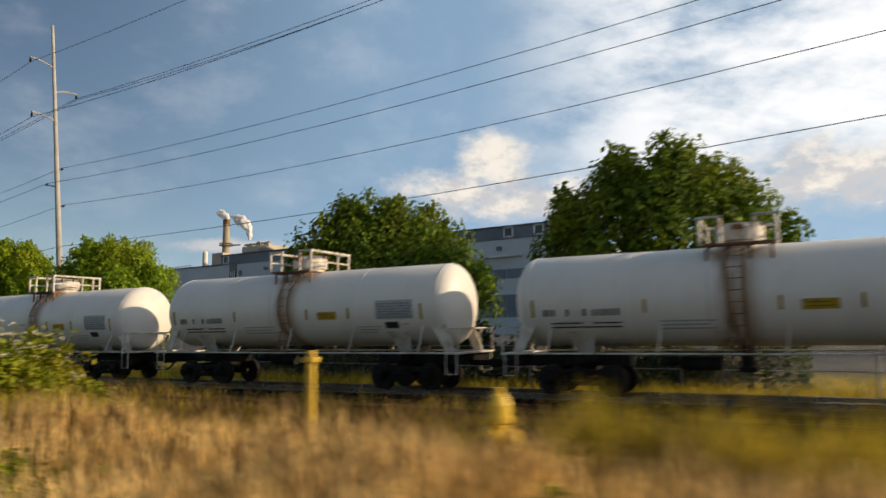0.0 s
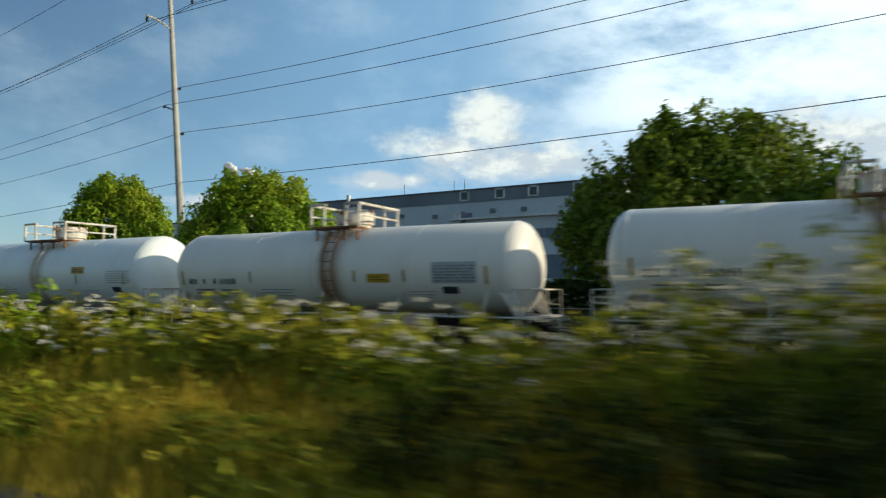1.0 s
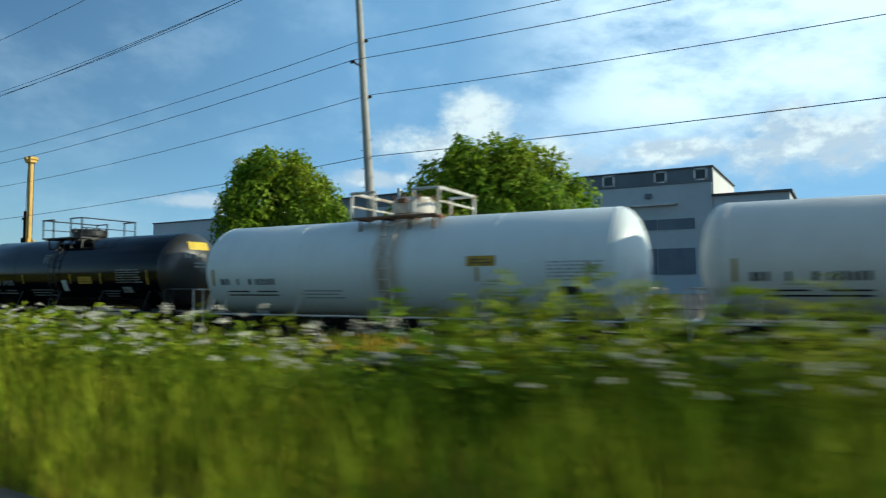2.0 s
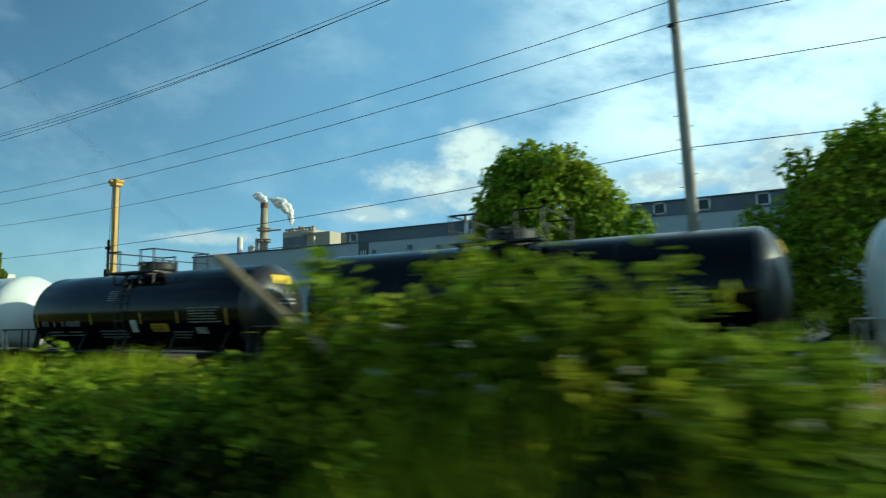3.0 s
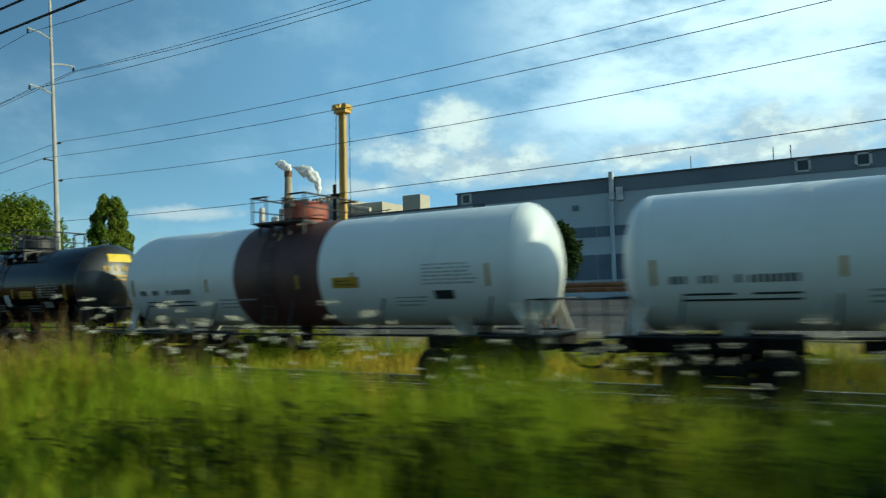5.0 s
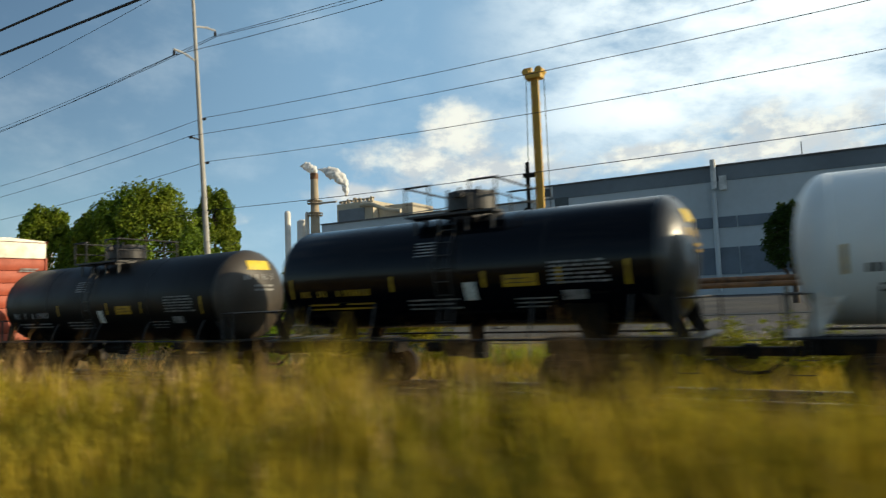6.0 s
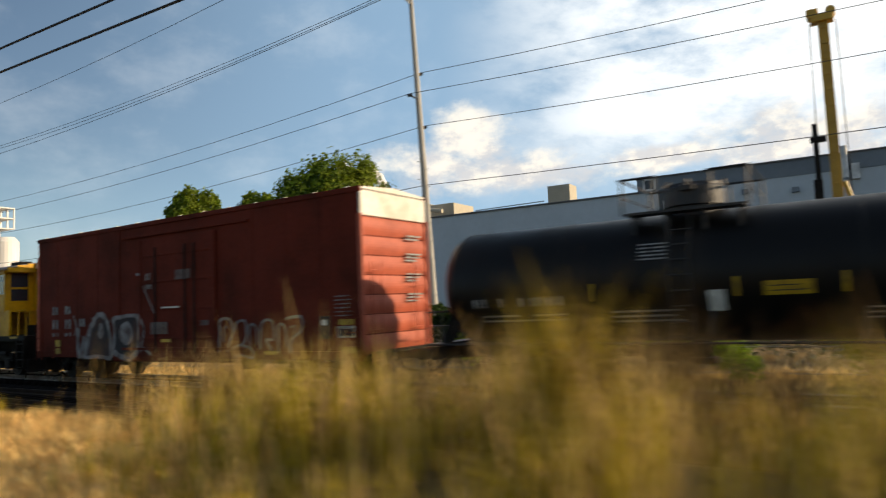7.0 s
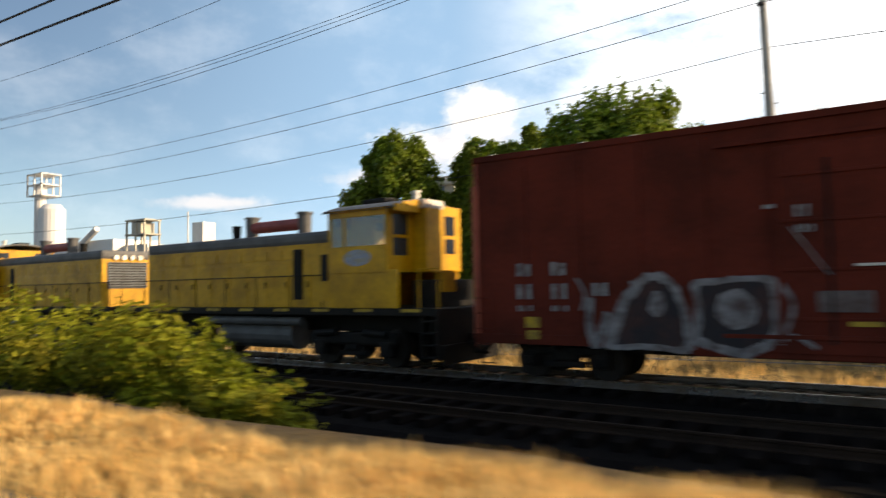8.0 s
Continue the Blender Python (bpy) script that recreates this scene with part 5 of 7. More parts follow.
for p, q in zip(POLES, POLES[1:]):
    for s, z in ARMS:
        for w in ((-0.1, 0.1) if s > 0 else (0.0,)):
            span(pole_at(p, z - 0.45, s * 2.0 + w), pole_at(q, z - 0.45, s * 2.0 + w), 0.021, 1.75 + w, "thin dark wire slung between tall poles")
    for z, dy in LOW:
        span(pole_at(p, z + 0.1, dy * 1.2), pole_at(q, z + 0.1, dy * 1.2), 0.02, 1.5, "thin dark wire slung between tall poles")
    span(pole_at(p, 9.35), pole_at(q, 9.35), 0.022, 0.95, "lowest dark cable slung between tall poles")


def wooden_pole():
    pole = holder("utility_pole", Matrix.Translation((-70.35, 4.6, 0)), "dark leaning wooden utility pole in tall grass", "utility pole")
    bm = B()
    lean = Vector((-0.2, 0.0, 1)).normalized()
    n = 10
    rings = []
    for k in range(n + 1):
        p = lean * (-0.6 + 10.5 * k / n)
        r = 0.205 - 0.045 * k / n
        rings.append([bm.verts.new(p + Vector((r * math.cos(t * math.pi / 8), r * math.sin(t * math.pi / 8), 0))) for t in range(16)])
    for a, b in zip(rings, rings[1:]):
        for k in range(16):
            bm.faces.new((a[k], a[(k + 1) % 16], b[(k + 1) % 16], b[k]))
    bm.faces.new(rings[-1])
    part("shaft", bm, "wood", pole, smooth=True)
    for z in (1.42, 2.0):
        p = lean * z
        bm = B()
        rows = []
        for k in range(9):
            t = radians(-88 + 95 * k / 8)
            c = p + Vector((0.218 * math.cos(t), 0.218 * math.sin(t), 0.024 * (k - 4)))
            out = Vector((math.cos(t), math.sin(t), 0)) * 0.012
            rows.append([bm.verts.new(c + o) for o in (Vector((0, 0, -0.05)), out + Vector((0, 0, -0.045)), out + Vector((0, 0, 0.045)), Vector((0, 0, 0.05)))])
        for r0, r1 in zip(rows, rows[1:]):
            for k in range(4):
                bm.faces.new((r0[k], r1[k], r1[(k + 1) % 4], r0[(k + 1) % 4]))
        bmesh.ops.recalc_face_normals(bm, faces=bm.faces)
        part("reflector_band", bm, "sign_white", pole, "scuffed pale band")
    for z in (3.3, 3.9):
        p = lean * z + Vector((0.0, -0.195, 0))
        bm = B()
        box(bm, p, (0.07, 0.02, 0.16), 0.004)
        part("tag", bm, "greystencil", pole)
    bm = B()
    box(bm, lean * 3.6 + Vector((-0.12, -0.17, 0)), (0.09, 0.02, 0.05), 0.004)
    part("yellow_tag", bm, "yellow", pole)
    # guy wire with its yellow guard
    foot, high = Vector((-64.3, 4.62, 0.33)), Vector((-71.62, 4.6, 6.2))
    bm = B()
    tube(bm, [foot - pole.location, high - pole.location], 0.003, 5)
    guy = part("guy_wire", bm, "post", pole)
    bm = B()
    d = (high - foot).normalized()
    a, b = foot + d * 1.4 - pole.location, foot + d * 2.62 - pole.location
    rod(bm, a, b, 0.045, n=10)
    part("guy_guard", bm, "yellow", guy, "yellow plastic guy-wire guard")
    # the longer guy, whose guard has faded
    foot, high = Vector((-57.2, 4.55, 0.3)), Vector((-72.0, 4.6, 10.05))
    bm = B()
    tube(bm, [foot - pole.location, high - pole.location], 0.003, 5)
    guy = part("guy_wire", bm, "post", pole)
    bm = B()
    d = (high - foot).normalized()
    rod(bm, foot + d * 1.9 - pole.location, foot + d * 3.58 - pole.location, 0.045, n=10)
    part("guy_guard", bm, "old_guard", guy, "faded tan plastic guy-wire guard")


wooden_pole()
for z, y in ((5.0, 4.6), (5.45, 4.75)):
    bm = B()
    tube(bm, sag((-72.2, y, z + 0.5), (-190, y, z + 0.4), 0.5, 20), 0.016, 5)
    tagged(part("cable", bm, "wire"), "dark roadside cable on wooden poles", "cable", "roadside cables")


# ---- verge furniture ----
def hydrant():
    t = holder("fire_hydrant", Matrix.Translation((-3.5, 6.6, float(ground_z(-3.5, 6.6)))) @ Matrix.Diagonal((0.85, 0.85, 1.02, 1)), "yellow fire hydrant half hidden in dry grass", "fire hydrant")
    bm = B()
    lathe(bm, [(0, 0.17), (0.06, 0.17), (0.07, 0.13), (0.7, 0.13), (0.72, 0.17), (0.78, 0.17)], 20, "Z")
    part("barrel", bm, "hydrant", t, smooth=False)
    bm = B()
    lathe(bm, [(0.78, 0.16), (0.9, 0.15), (1.0, 0.1), (1.03, 0.05), (1.08, 0.05)], 20, "Z")
    part("bonnet", bm, "hydrant", t)
    for a in (0, 90, 180):
        bm = B()
        d = Vector((math.cos(radians(a)), -abs(math.sin(radians(a))), 0))
        rod(bm, d * 0.1 + Vector((0, 0, 0.58)), d * 0.24 + Vector((0, 0, 0.58)), 0.075, n=12)
        part("outlet_cap", bm, "hydrant", t)
    bm = B()
    lathe(bm, [(0.02, 0.2), (0.1, 0.2), (0.12, 0.13)], 18, "Z")
    part("flange", bm, "red", t, "dull red ground flange")


def marker_post():
    z = float(ground_z(-6.0, 6.3))
    t = holder("marker_post", Matrix.Translation((-6.0, 6.3, z)), "yellow pipeline marker post in dry grass", "marker post")
    bm = B()
    box(bm, (0, 0, (1.36 - z) / 2), (0.10, 0.05, 1.36 - z), 0.012)
    part("post", bm, "hydrant", t)
    bm = B()
    box(bm, (0.0, 0.0, 1.36 - z - 0.12), (0.2, 0.1, 0.07), 0.02)
    part("collar", bm, "hydrant", t)


def green_sign():
    t = holder("road_sign", Matrix.Translation((-76.6, 4.57, 0.0)), "small green road sign with white panel on a post", "road sign")
    turn = Matrix.Rotation(radians(-14), 4, "Z")
    bm = B()
    box(bm, (0, 0, 1.97), (0.012, 0.40, 0.50), 0.004)
    plate = part("plate", bm, "green_sign", t)
    plate.matrix_basis = turn
    bm = B()
    box(bm, (0.010, 0, 1.87), (0.004, 0.22, 0.16))
    box(bm, (0.010, 0, 2.13), (0.004, 0.30, 0.045))
    box(bm, (0.010, 0, 2.06), (0.004, 0.24, 0.03))
    part("sign_panel", bm, "sign_white", plate)
    bm = B()
    for s in (-1, 1):
        box(bm, (0.008, s * 0.19, 1.97), (0.004, 0.012, 0.47))
        box(bm, (0.008, 0, 1.97 + s * 0.24), (0.004, 0.37, 0.012))
    part("border", bm, "sign_white", plate)
    bm = B()
    box(bm, (-0.03, 0.0, 1.0), (0.045, 0.06, 2.4), 0.006)
    part("post", bm, "post", t)


hydrant()
marker_post()
green_sign()


# ---- works beyond the tracks ----
def long_building():
    hall = holder("factory_building", Matrix.Translation((0, 131, 0)), "long pale grey factory with dark parapet and small windows", "factory building")
    bm = B()
    box(bm, (-109, 14, 10.4), (104, 28, 21.4), 0.05)
    wall = part("wall", bm, "cladding", hall)
    bm = B()
    box(bm, (-190, 14, 10.5), (58, 28, 21.4), 0.05)
    part("west_wall", bm, "cladding", hall)
    bm = B()
    box(bm, (-109, 14, 22.45), (104.3, 28.3, 2.75), 0.05)
    par = part("parapet", bm, "bandgrey", hall, "dark grey upper band")
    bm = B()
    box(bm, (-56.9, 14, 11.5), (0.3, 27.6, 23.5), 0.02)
    part("end_wall", bm, "cladding_lit", hall, "end wall coloured whiter for the sun on it")
    bm = B()
    box(bm, (-109, 14, 23.95), (104.8, 28.8, 0.3), 0.05)
    box(bm, (-190, 14, 21.3), (58.4, 28.6, 0.35), 0.05)
    part("roof", bm, "roof", hall)
    bm = B()
    box(bm, (-50.5, 20, 9.2), (12.5, 40, 18.4), 0.05)
    part("annex", bm, "cladding", hall)
    bm = B()
    box(bm, (-50.4, 19.9, 18.5), (13.2, 41, 0.4), 0.05)
    part("annex_roof", bm, "roof", hall)
    # window row in the upper band, with pale frames
    for x in (-158.8, -93.2, -84.3, -76.3, -66.2, -58.9):
        bm = B()
        for s in (-1, 1):
            box(bm, (x + s * 1.05, -0.22, 22.6), (0.45, 0.2, 2.2))
            box(bm, (x, -0.22, 22.6 + s * 1.0), (2.5, 0.2, 0.3))
        w = part("window", bm, "winframe", par)
        bm = B()
        box(bm, (x, -0.12, 22.6), (1.7, 0.12, 1.7))
        part("pane", bm, "pane", w)
    for x, z in ((-110.5, 18.9), (-134.0, 18.6), (-101.0, 18.3), (-78.5, 18.8), (-68.5, 19.1), (-142.0, 19.2), (-92.0, 18.2), (-86.0, 18.9)):
        bm = B()
        box(bm, (x, -0.35, z), (1.1, 0.7, 0.9), 0.05)
        part("wall_vent", bm, "bandgrey", wall)
    # dark loading opening with gear in it
    bm = B()
    box(bm, (-155.8, -0.05, 19.2), (2.9, 0.3, 4.2), 0.02)
    part("loading_door", bm, "pane", wall)
    bm = B()
    for k in range(3):
        box(bm, (-156.4 + k * 0.7, -0.3, 18.2), (0.25, 0.2, 2.0))
    part("door_gear", bm, "winframe", wall)
    bm = B()
    box(bm, (-152.6, -0.1, 18.4), (1.0, 0.3, 1.6), 0.02)
    part("small_window", bm, "bandgrey", wall)
    # glazed bands lower down, split by columns
    for x0, x1, z0, z1 in ((-172, -60, 12.5, 14.5), (-172, -60, 4.0, 8.9)):
        n = int((x1 - x0) / 7)
        for k in range(n):
            bm = B()
            w = (x1 - x0) / n
            box(bm, (x0 + w * (k + 0.5), -0.06, (z0 + z1) / 2), (w - 0.25, 0.25, z1 - z0), 0.02)
            part("glazing", bm, "shutter", wall)
    for x in (-156.0, -93.5, -126.6):
        bm = B()
        rod(bm, (x, -0.6, 1.0), (x, -0.6, 19.0 if x > -150 else 15.0), 0.45, n=10)
        part("downpipe", bm, "bandgrey" if x == -93.5 else "cladding", wall)
    bm = B()
    rod(bm, (-126.4, -0.9, 19.6), (-126.4, -0.9, 25.0), 0.5, n=12)
    box(bm, (-124.9, -0.6, 20.6), (1.2, 1.0, 2.6), 0.05)
    part("vent_pipe", bm, "winframe", wall, "white vent pipe above the parapet")
    bm = B()
    box(bm, (-80, -0.6, 17.3), (34, 1.2, 0.35), 0.03)
    box(bm, (-94.5, -0.7, 17.9), (1.8, 1.2, 1.6), 0.1)
    part("pipe_shelf", bm, "winframe", wall)
    for x in (-97.8, -95.0, -112):
        bm = B()
        rod(bm, (x, 3, 23.8), (x, 3, 27.0), 0.09, n=6)
        part("antenna", bm, "bandgrey", par)
    bm = B()
    box(bm, (-183.5, 19, 24.6), (5.4, 5.0, 6.6), 0.05)
    part("roof_house", bm, "mill", hall)
    bm = B()
    for k in range(4):
        rod(bm, (-199 + k * 5, 6, 21.2), (-199 + k * 5, 6, 22.6), 0.12, n=6)
    rod(bm, (-200, 6, 22.6), (-183, 6, 22.9), 0.12, n=6)
    part("roof_pipe", bm, "bandgrey", hall)


long_building()


def mill():
    m = holder("chimney_stack", Matrix.Translation((-363.5, 299, 0)), "tan concrete chimney with dark cap and platform", "chimney")
    bm = B()
    lathe(bm, [(0, 3.6), (40, 2.7), (76, 2.1), (76.8, 2.2), (76.8, 1.7), (74, 1.6)], 24, "Z")
    part("shaft", bm, "stack", m)
    bm = B()
    lathe(bm, [(73.5, 2.15), (73.6, 2.35), (76.9, 2.32), (77.0, 2.1)], 24, "Z")
    part("cap", bm, "rusty", m)
    for z in (59.0, 52.0):
        bm = B()
        lathe(bm, [(z, 2.3), (z + 0.1, 4.4), (z + 0.5, 4.4), (z + 0.6, 2.3)], 20, "Z")
        deck = part("platform", bm, "stack", m)
        bm = B()
        for k in range(12):
            t = k * math.pi / 6
            rod(bm, (4.3 * math.cos(t), 4.3 * math.sin(t), z + 0.4), (4.3 * math.cos(t), 4.3 * math.sin(t), z + 1.8), 0.12, n=5)
        lathe(bm, [(z + 1.7, 4.25), (z + 1.75, 4.4), (z + 1.9, 4.4), (z + 1.95, 4.25)], 20, "Z")
        part("railing", bm, "stack", deck)
    bm = B()
    rod(bm, (3.0, -1, 59.0), (19, -4, 58.0), 0.5, n=8)
    part("duct", bm, "stack", m)
    b = holder("boiler_house", Matrix.Translation((0, 299, 0)), "cream boiler house with roof gear", "boiler house")
    bm = B()
    box(bm, (-335, 12, 28.5), (25, 24, 57), 0.2)
    part("wall", bm, "mill", b)
    bm = B()
    box(bm, (-311, 16, 27), (22, 22, 54), 0.2)
    part("wing", bm, "mill", b)
    bm = B()
    box(bm, (-337, -0.2, 50), (18, 0.6, 7), 0.1)
    part("dark_face", bm, "bandgrey", b)
    bm = B()
    for k in range(9):
        box(bm, (-346 + 2.7 * k, 2, 58.2), (1.2, 2, 1.0 + (k * 7 % 3) * 0.7))
    rod(bm, (-346, 1, 58.6), (-322, 1, 58.6), 0.3, n=6)
    part("roof_gear", bm, "stack", b)
    bm = B()
    tube(bm, [(-330, -1, 55), (-322, -2, 54.5), (-312, -2, 50.5), (-303, -2, 49)], 1.2, 8)
    part("duct", bm, "mill", b)
    bm = B()
    lathe(bm, [(56, 1.3), (61, 1.2)], 12, "Z", (-340.5, 8, 0))
    part("vent_stack", bm, "stack", b)
    for x, y, r, h in ((-384.6, 299, 1.8, 57), (-375, 301, 3.2, 51), (-369.5, 299, 1.2, 55)):
        s = holder("process_tower", Matrix.Translation((x, y, 0)), "white steel process tower of the mill", "tower", "process towers")
        bm = B()
        lathe(bm, [(0, r), (h - 1, r), (h, r * 0.6)], 16, "Z")
        part("shell", bm, "silo", s)

    def plume(name, pts, label):
        """A billowing column of steam along a line of points."""
        bm = B()
        n, m = 60, 22
        rings = []
        for i in range(n + 1):
            u = min((len(pts) - 1) * i / n, len(pts) - 1.001)
            (xa, za, ra), (xb, zb, rb) = pts[int(u)], pts[int(u) + 1]
            u -= int(u)
            x, z, rad = xa + (xb - xa) * u, za + (zb - za) * u, ra + (rb - ra) * u
            c = Vector((x, 299, z))
            d = Vector((xb - xa, 0, zb - za)).normalized()
            e = Vector((-d.z, 0, d.x))
            taper = min(1.0, 0.35 + i / 8) * min(1.0, 0.1 + (n - i) / 22)
            ring = []
            for k in range(m):
                w = e * math.cos(2 * math.pi * k / m) + Vector((0, 1, 0)) * math.sin(2 * math.pi * k / m)
                p = c + w * rad
                lump = 1 + 0.6 * noise.noise(p * 0.28) + 0.45 * noise.noise(p * 0.6) + 0.2 * noise.noise(p * 1.4)
                ring.append(bm.verts.new(c + w * rad * 0.85 * taper * max(0.25, lump)))
            rings.append(ring)
        for r0, r1 in zip(rings, rings[1:]):
            for k in range(m):
                bm.faces.new((r0[k], r0[(k + 1) % m], r1[(k + 1) % m], r1[k]))
        bm.faces.new(rings[0][::-1])
        bm.faces.new(rings[-1])
        bmesh.ops.recalc_face_normals(bm, faces=bm.faces)
        tagged(part(name, bm, "steam", smooth=True), label, "steam", kind="stuff")

    plume("steam_plume", [(-362, 77.0, 1.7), (-364.5, 79.0, 2.5), (-367.5, 80.8, 2.8), (-370.5, 82.0, 2.5), (-374.5, 82.8, 1.7)], "white steam drifting from the chimney top")
    plume("steam_plume", [(-340.5, 61, 1.5), (-341, 66, 2.3), (-343, 70, 3.0), (-347, 74, 3.6), (-351, 76.2, 3.3), (-356, 78.0, 2.7), (-361, 79.2, 1.9)], "white steam rising from a roof vent")


mill()


def silo_works():
    t = holder("silo_tower", Matrix.Translation((-357, 111, 0)), "sunlit white silos with an open head house", "silo")
    bm = B()
    lathe(bm, [(0, 3.6), (26.5, 3.6), (28, 2.4)], 22, "Z", (3.5, 0, 0))
    lathe(bm, [(0, 3.6), (25.5, 3.6), (27, 2.4)], 22, "Z", (-4.5, 3, 0))
    part("silo_shell", bm, "silo", t)
    bm = B()
    rod(bm, (-1.5, -1, 0), (-1.5, -1, 34), 1.6, n=12)
    part("leg_casing", bm, "silo", t)
    for z in (31.0, 34.3, 37.6):
        bm = B()
        box(bm, (-1.5, 0, z), (8.4, 6, 0.3))
        part("floor_deck", bm, "silo", t)
    for x in (-5.5, -1.5, 2.5):
        for y in (-2.8, 2.8):
            bm = B()
            box(bm, (x, y, 34.3), (0.4, 0.4, 6.6))
            part("column", bm, "silo", t)
    s = holder("low_plant", Matrix.Translation((0, 111, 0)), "low sunlit white plant buildings with conveyor", "plant building")
    bm = B()
    box(bm, (-338, 6, 8), (34, 14, 16), 0.1)
    box(bm, (-318, 8, 7), (16, 12, 14.5), 0.1)
    part("wall", bm, "silo", s)
    bm = B()
    tube(bm, [(-338, -2, 13), (-327, -2, 19)], 0.9, 6)
    part("conveyor", bm, "silo", s)
    bm = B()
    for z in (16.5, 20.3):
        box(bm, (-309, 0, z), (8.6, 5, 0.4))
    for x in (-312.8, -309, -305.2):
        for y in (-2.2, 2.2):
            box(bm, (x, y, 10), (0.4, 0.4, 20.6))
    box(bm, (-309, 0, 18), (4, 4, 3.4))
    part("steel_tower", bm, "mill", s)
    bm = B()
    box(bm, (-287, 2, 9), (4, 4, 19), 0.1)
    rod(bm, (-288, -2, 0), (-288, -2, 21), 0.2, n=6)
    part("head_frame", bm, "silo", s)


silo_works()


def drill_rig():
    rig = holder("drilling_rig", Matrix.Translation((-128.2, 47.4, -0.6)), "yellow drilling rig with a tall mast", "drilling rig")
    bm = B()
    h = 19.0
    box(bm, (0, 0.05, h / 2 + 1.5), (0.44, 0.36, h - 3), 0.03)
    for x in (-0.25, 0.25):
        box(bm, (x, -0.2, h / 2 + 1.5), (0.09, 0.12, h - 3), 0.01)
    for k in range(17):
        z = 2.6 + k * 0.98
        box(bm, (0, -0.2, z), (0.5, 0.06, 0.1), 0.01)
        box(bm, (0, 0.05, z + 0.45), (0.5, 0.42, 0.06), 0.01)
    part("mast", bm, "rig", rig)
    bm = B()
    box(bm, (-0.05, 0, h - 0.1), (1.3, 0.9, 0.5), 0.08)
    box(bm, (-0.55, 0, h + 0.35), (0.7, 0.4, 0.5), 0.1)
    for x in (-0.6, 0.45):
        rod(bm, (x, -0.5, h + 0.2), (x, 0.5, h + 0.2), 0.28, n=14)
    part("crown_block", bm, "rig", rig)
    bm = B()
    rod(bm, (-0.95, -0.1, 6.0), (-0.95, -0.1, 12.3), 0.16, n=10)
    box(bm, (-0.8, -0.1, 11.3), (0.9, 0.5, 0.3), 0.03)
    box(bm, (-1.0, -0.1, 8.0), (0.5, 0.6, 1.6), 0.05)
    part("drill_string", bm, "dark", rig)
    bm = B()
    tube(bm, [(-0.75, 0, h - 0.3), (-0.85, -0.1, 12)], 0.03, 5)
    tube(bm, [(0.7, 0, h - 0.3), (0.75, 0, 4)], 0.03, 5)
    part("cable", bm, "dark", rig)
    bm = B()
    for y in (-0.6, 0.6):
        tube(bm, [(0.4, y * 0.6, 8.5), (1.5, y, 4.4)], 0.13, 8)
    part("brace", bm, "rig", rig)
    bm = B()
    box(bm, (1.6, 0, 3.0), (4.2, 2.4, 2.0), 0.15)
    box(bm, (3.0, 0, 4.3), (1.6, 2.2, 1.2), 0.15)
    part("machine_body", bm, "rig", rig)
    for y in (-1.1, 1.1):
        bm = B()
        box(bm, (1.5, y, 1.0), (5.2, 0.7, 1.2), 0.4)
        part("crawler", bm, "dark", rig)
    bm = B()
    box(bm, (1.5, 0, 1.7), (3.0, 2.0, 0.8), 0.05)
    part("undercarriage", bm, "dark", rig)


drill_rig()


def hills():
    bm = B()
    rows = []
    for k in range(60):
        a = radians(38 + 50 * k / 59)
        d = 3300
        x, y = -d * math.sin(a) - 80, d * math.cos(a)
        h = 40 + 165 * ease(np.float64(k), 14, 40) * (0.75 + 0.35 * math.sin(k * 0.23) + 0.06 * math.sin(k * 1.3))
        rows.append((bm.verts.new((x, y, -5)), bm.verts.new((x * 1.02, y * 1.02, float(h))), bm.verts.new((x * 1.2, y * 1.2, -5))))
    for p, q in zip(rows, rows[1:]):
        bm.faces.new((p[0], q[0], q[1], p[1]))
        bm.faces.new((p[1], q[1], q[2], p[2]))
    tagged(part("hills", bm, "hill", smooth=True), "low wooded hills on the horizon, coloured blue-grey as haze", "hills", kind="structure")


hills()


def yard_fence():
    f = holder("fence", Matrix.Identity(4), "grey chain-link fence along the far side of the tracks", "fence")
    for k in range(34):
        x = -180 + 6 * k
        y = 25.5 + 0.012 * x
        z = float(ground_z(x, y))
        bm = B()
        rod(bm, (x, y, z - 0.2), (x, y, z + 1.9), 0.035, n=6)
        part("post", bm, "fence", f)
    bm = B()
    for dz in (1.85, 1.0, 0.15):
        tube(bm, [(x, 25.5 + 0.012 * x, float(ground_z(x, 25.5 + 0.012 * x)) + dz) for x in range(-180, 20, 6)], 0.018, 4)
    part("rail", bm, "fence", f)
    bm = B()
    for k in range(1000):
        x = -180 + 0.2 * k
        for s in (-1, 1):
            y = 25.5 + 0.012 * x
            z = float(ground_z(x, y))
            tube(bm, [(x, y, z + 0.1), (x + s * 0.9, y, z + 1.85)], 0.004, 3)
    part("mesh", bm, "fence", f)


yard_fence()


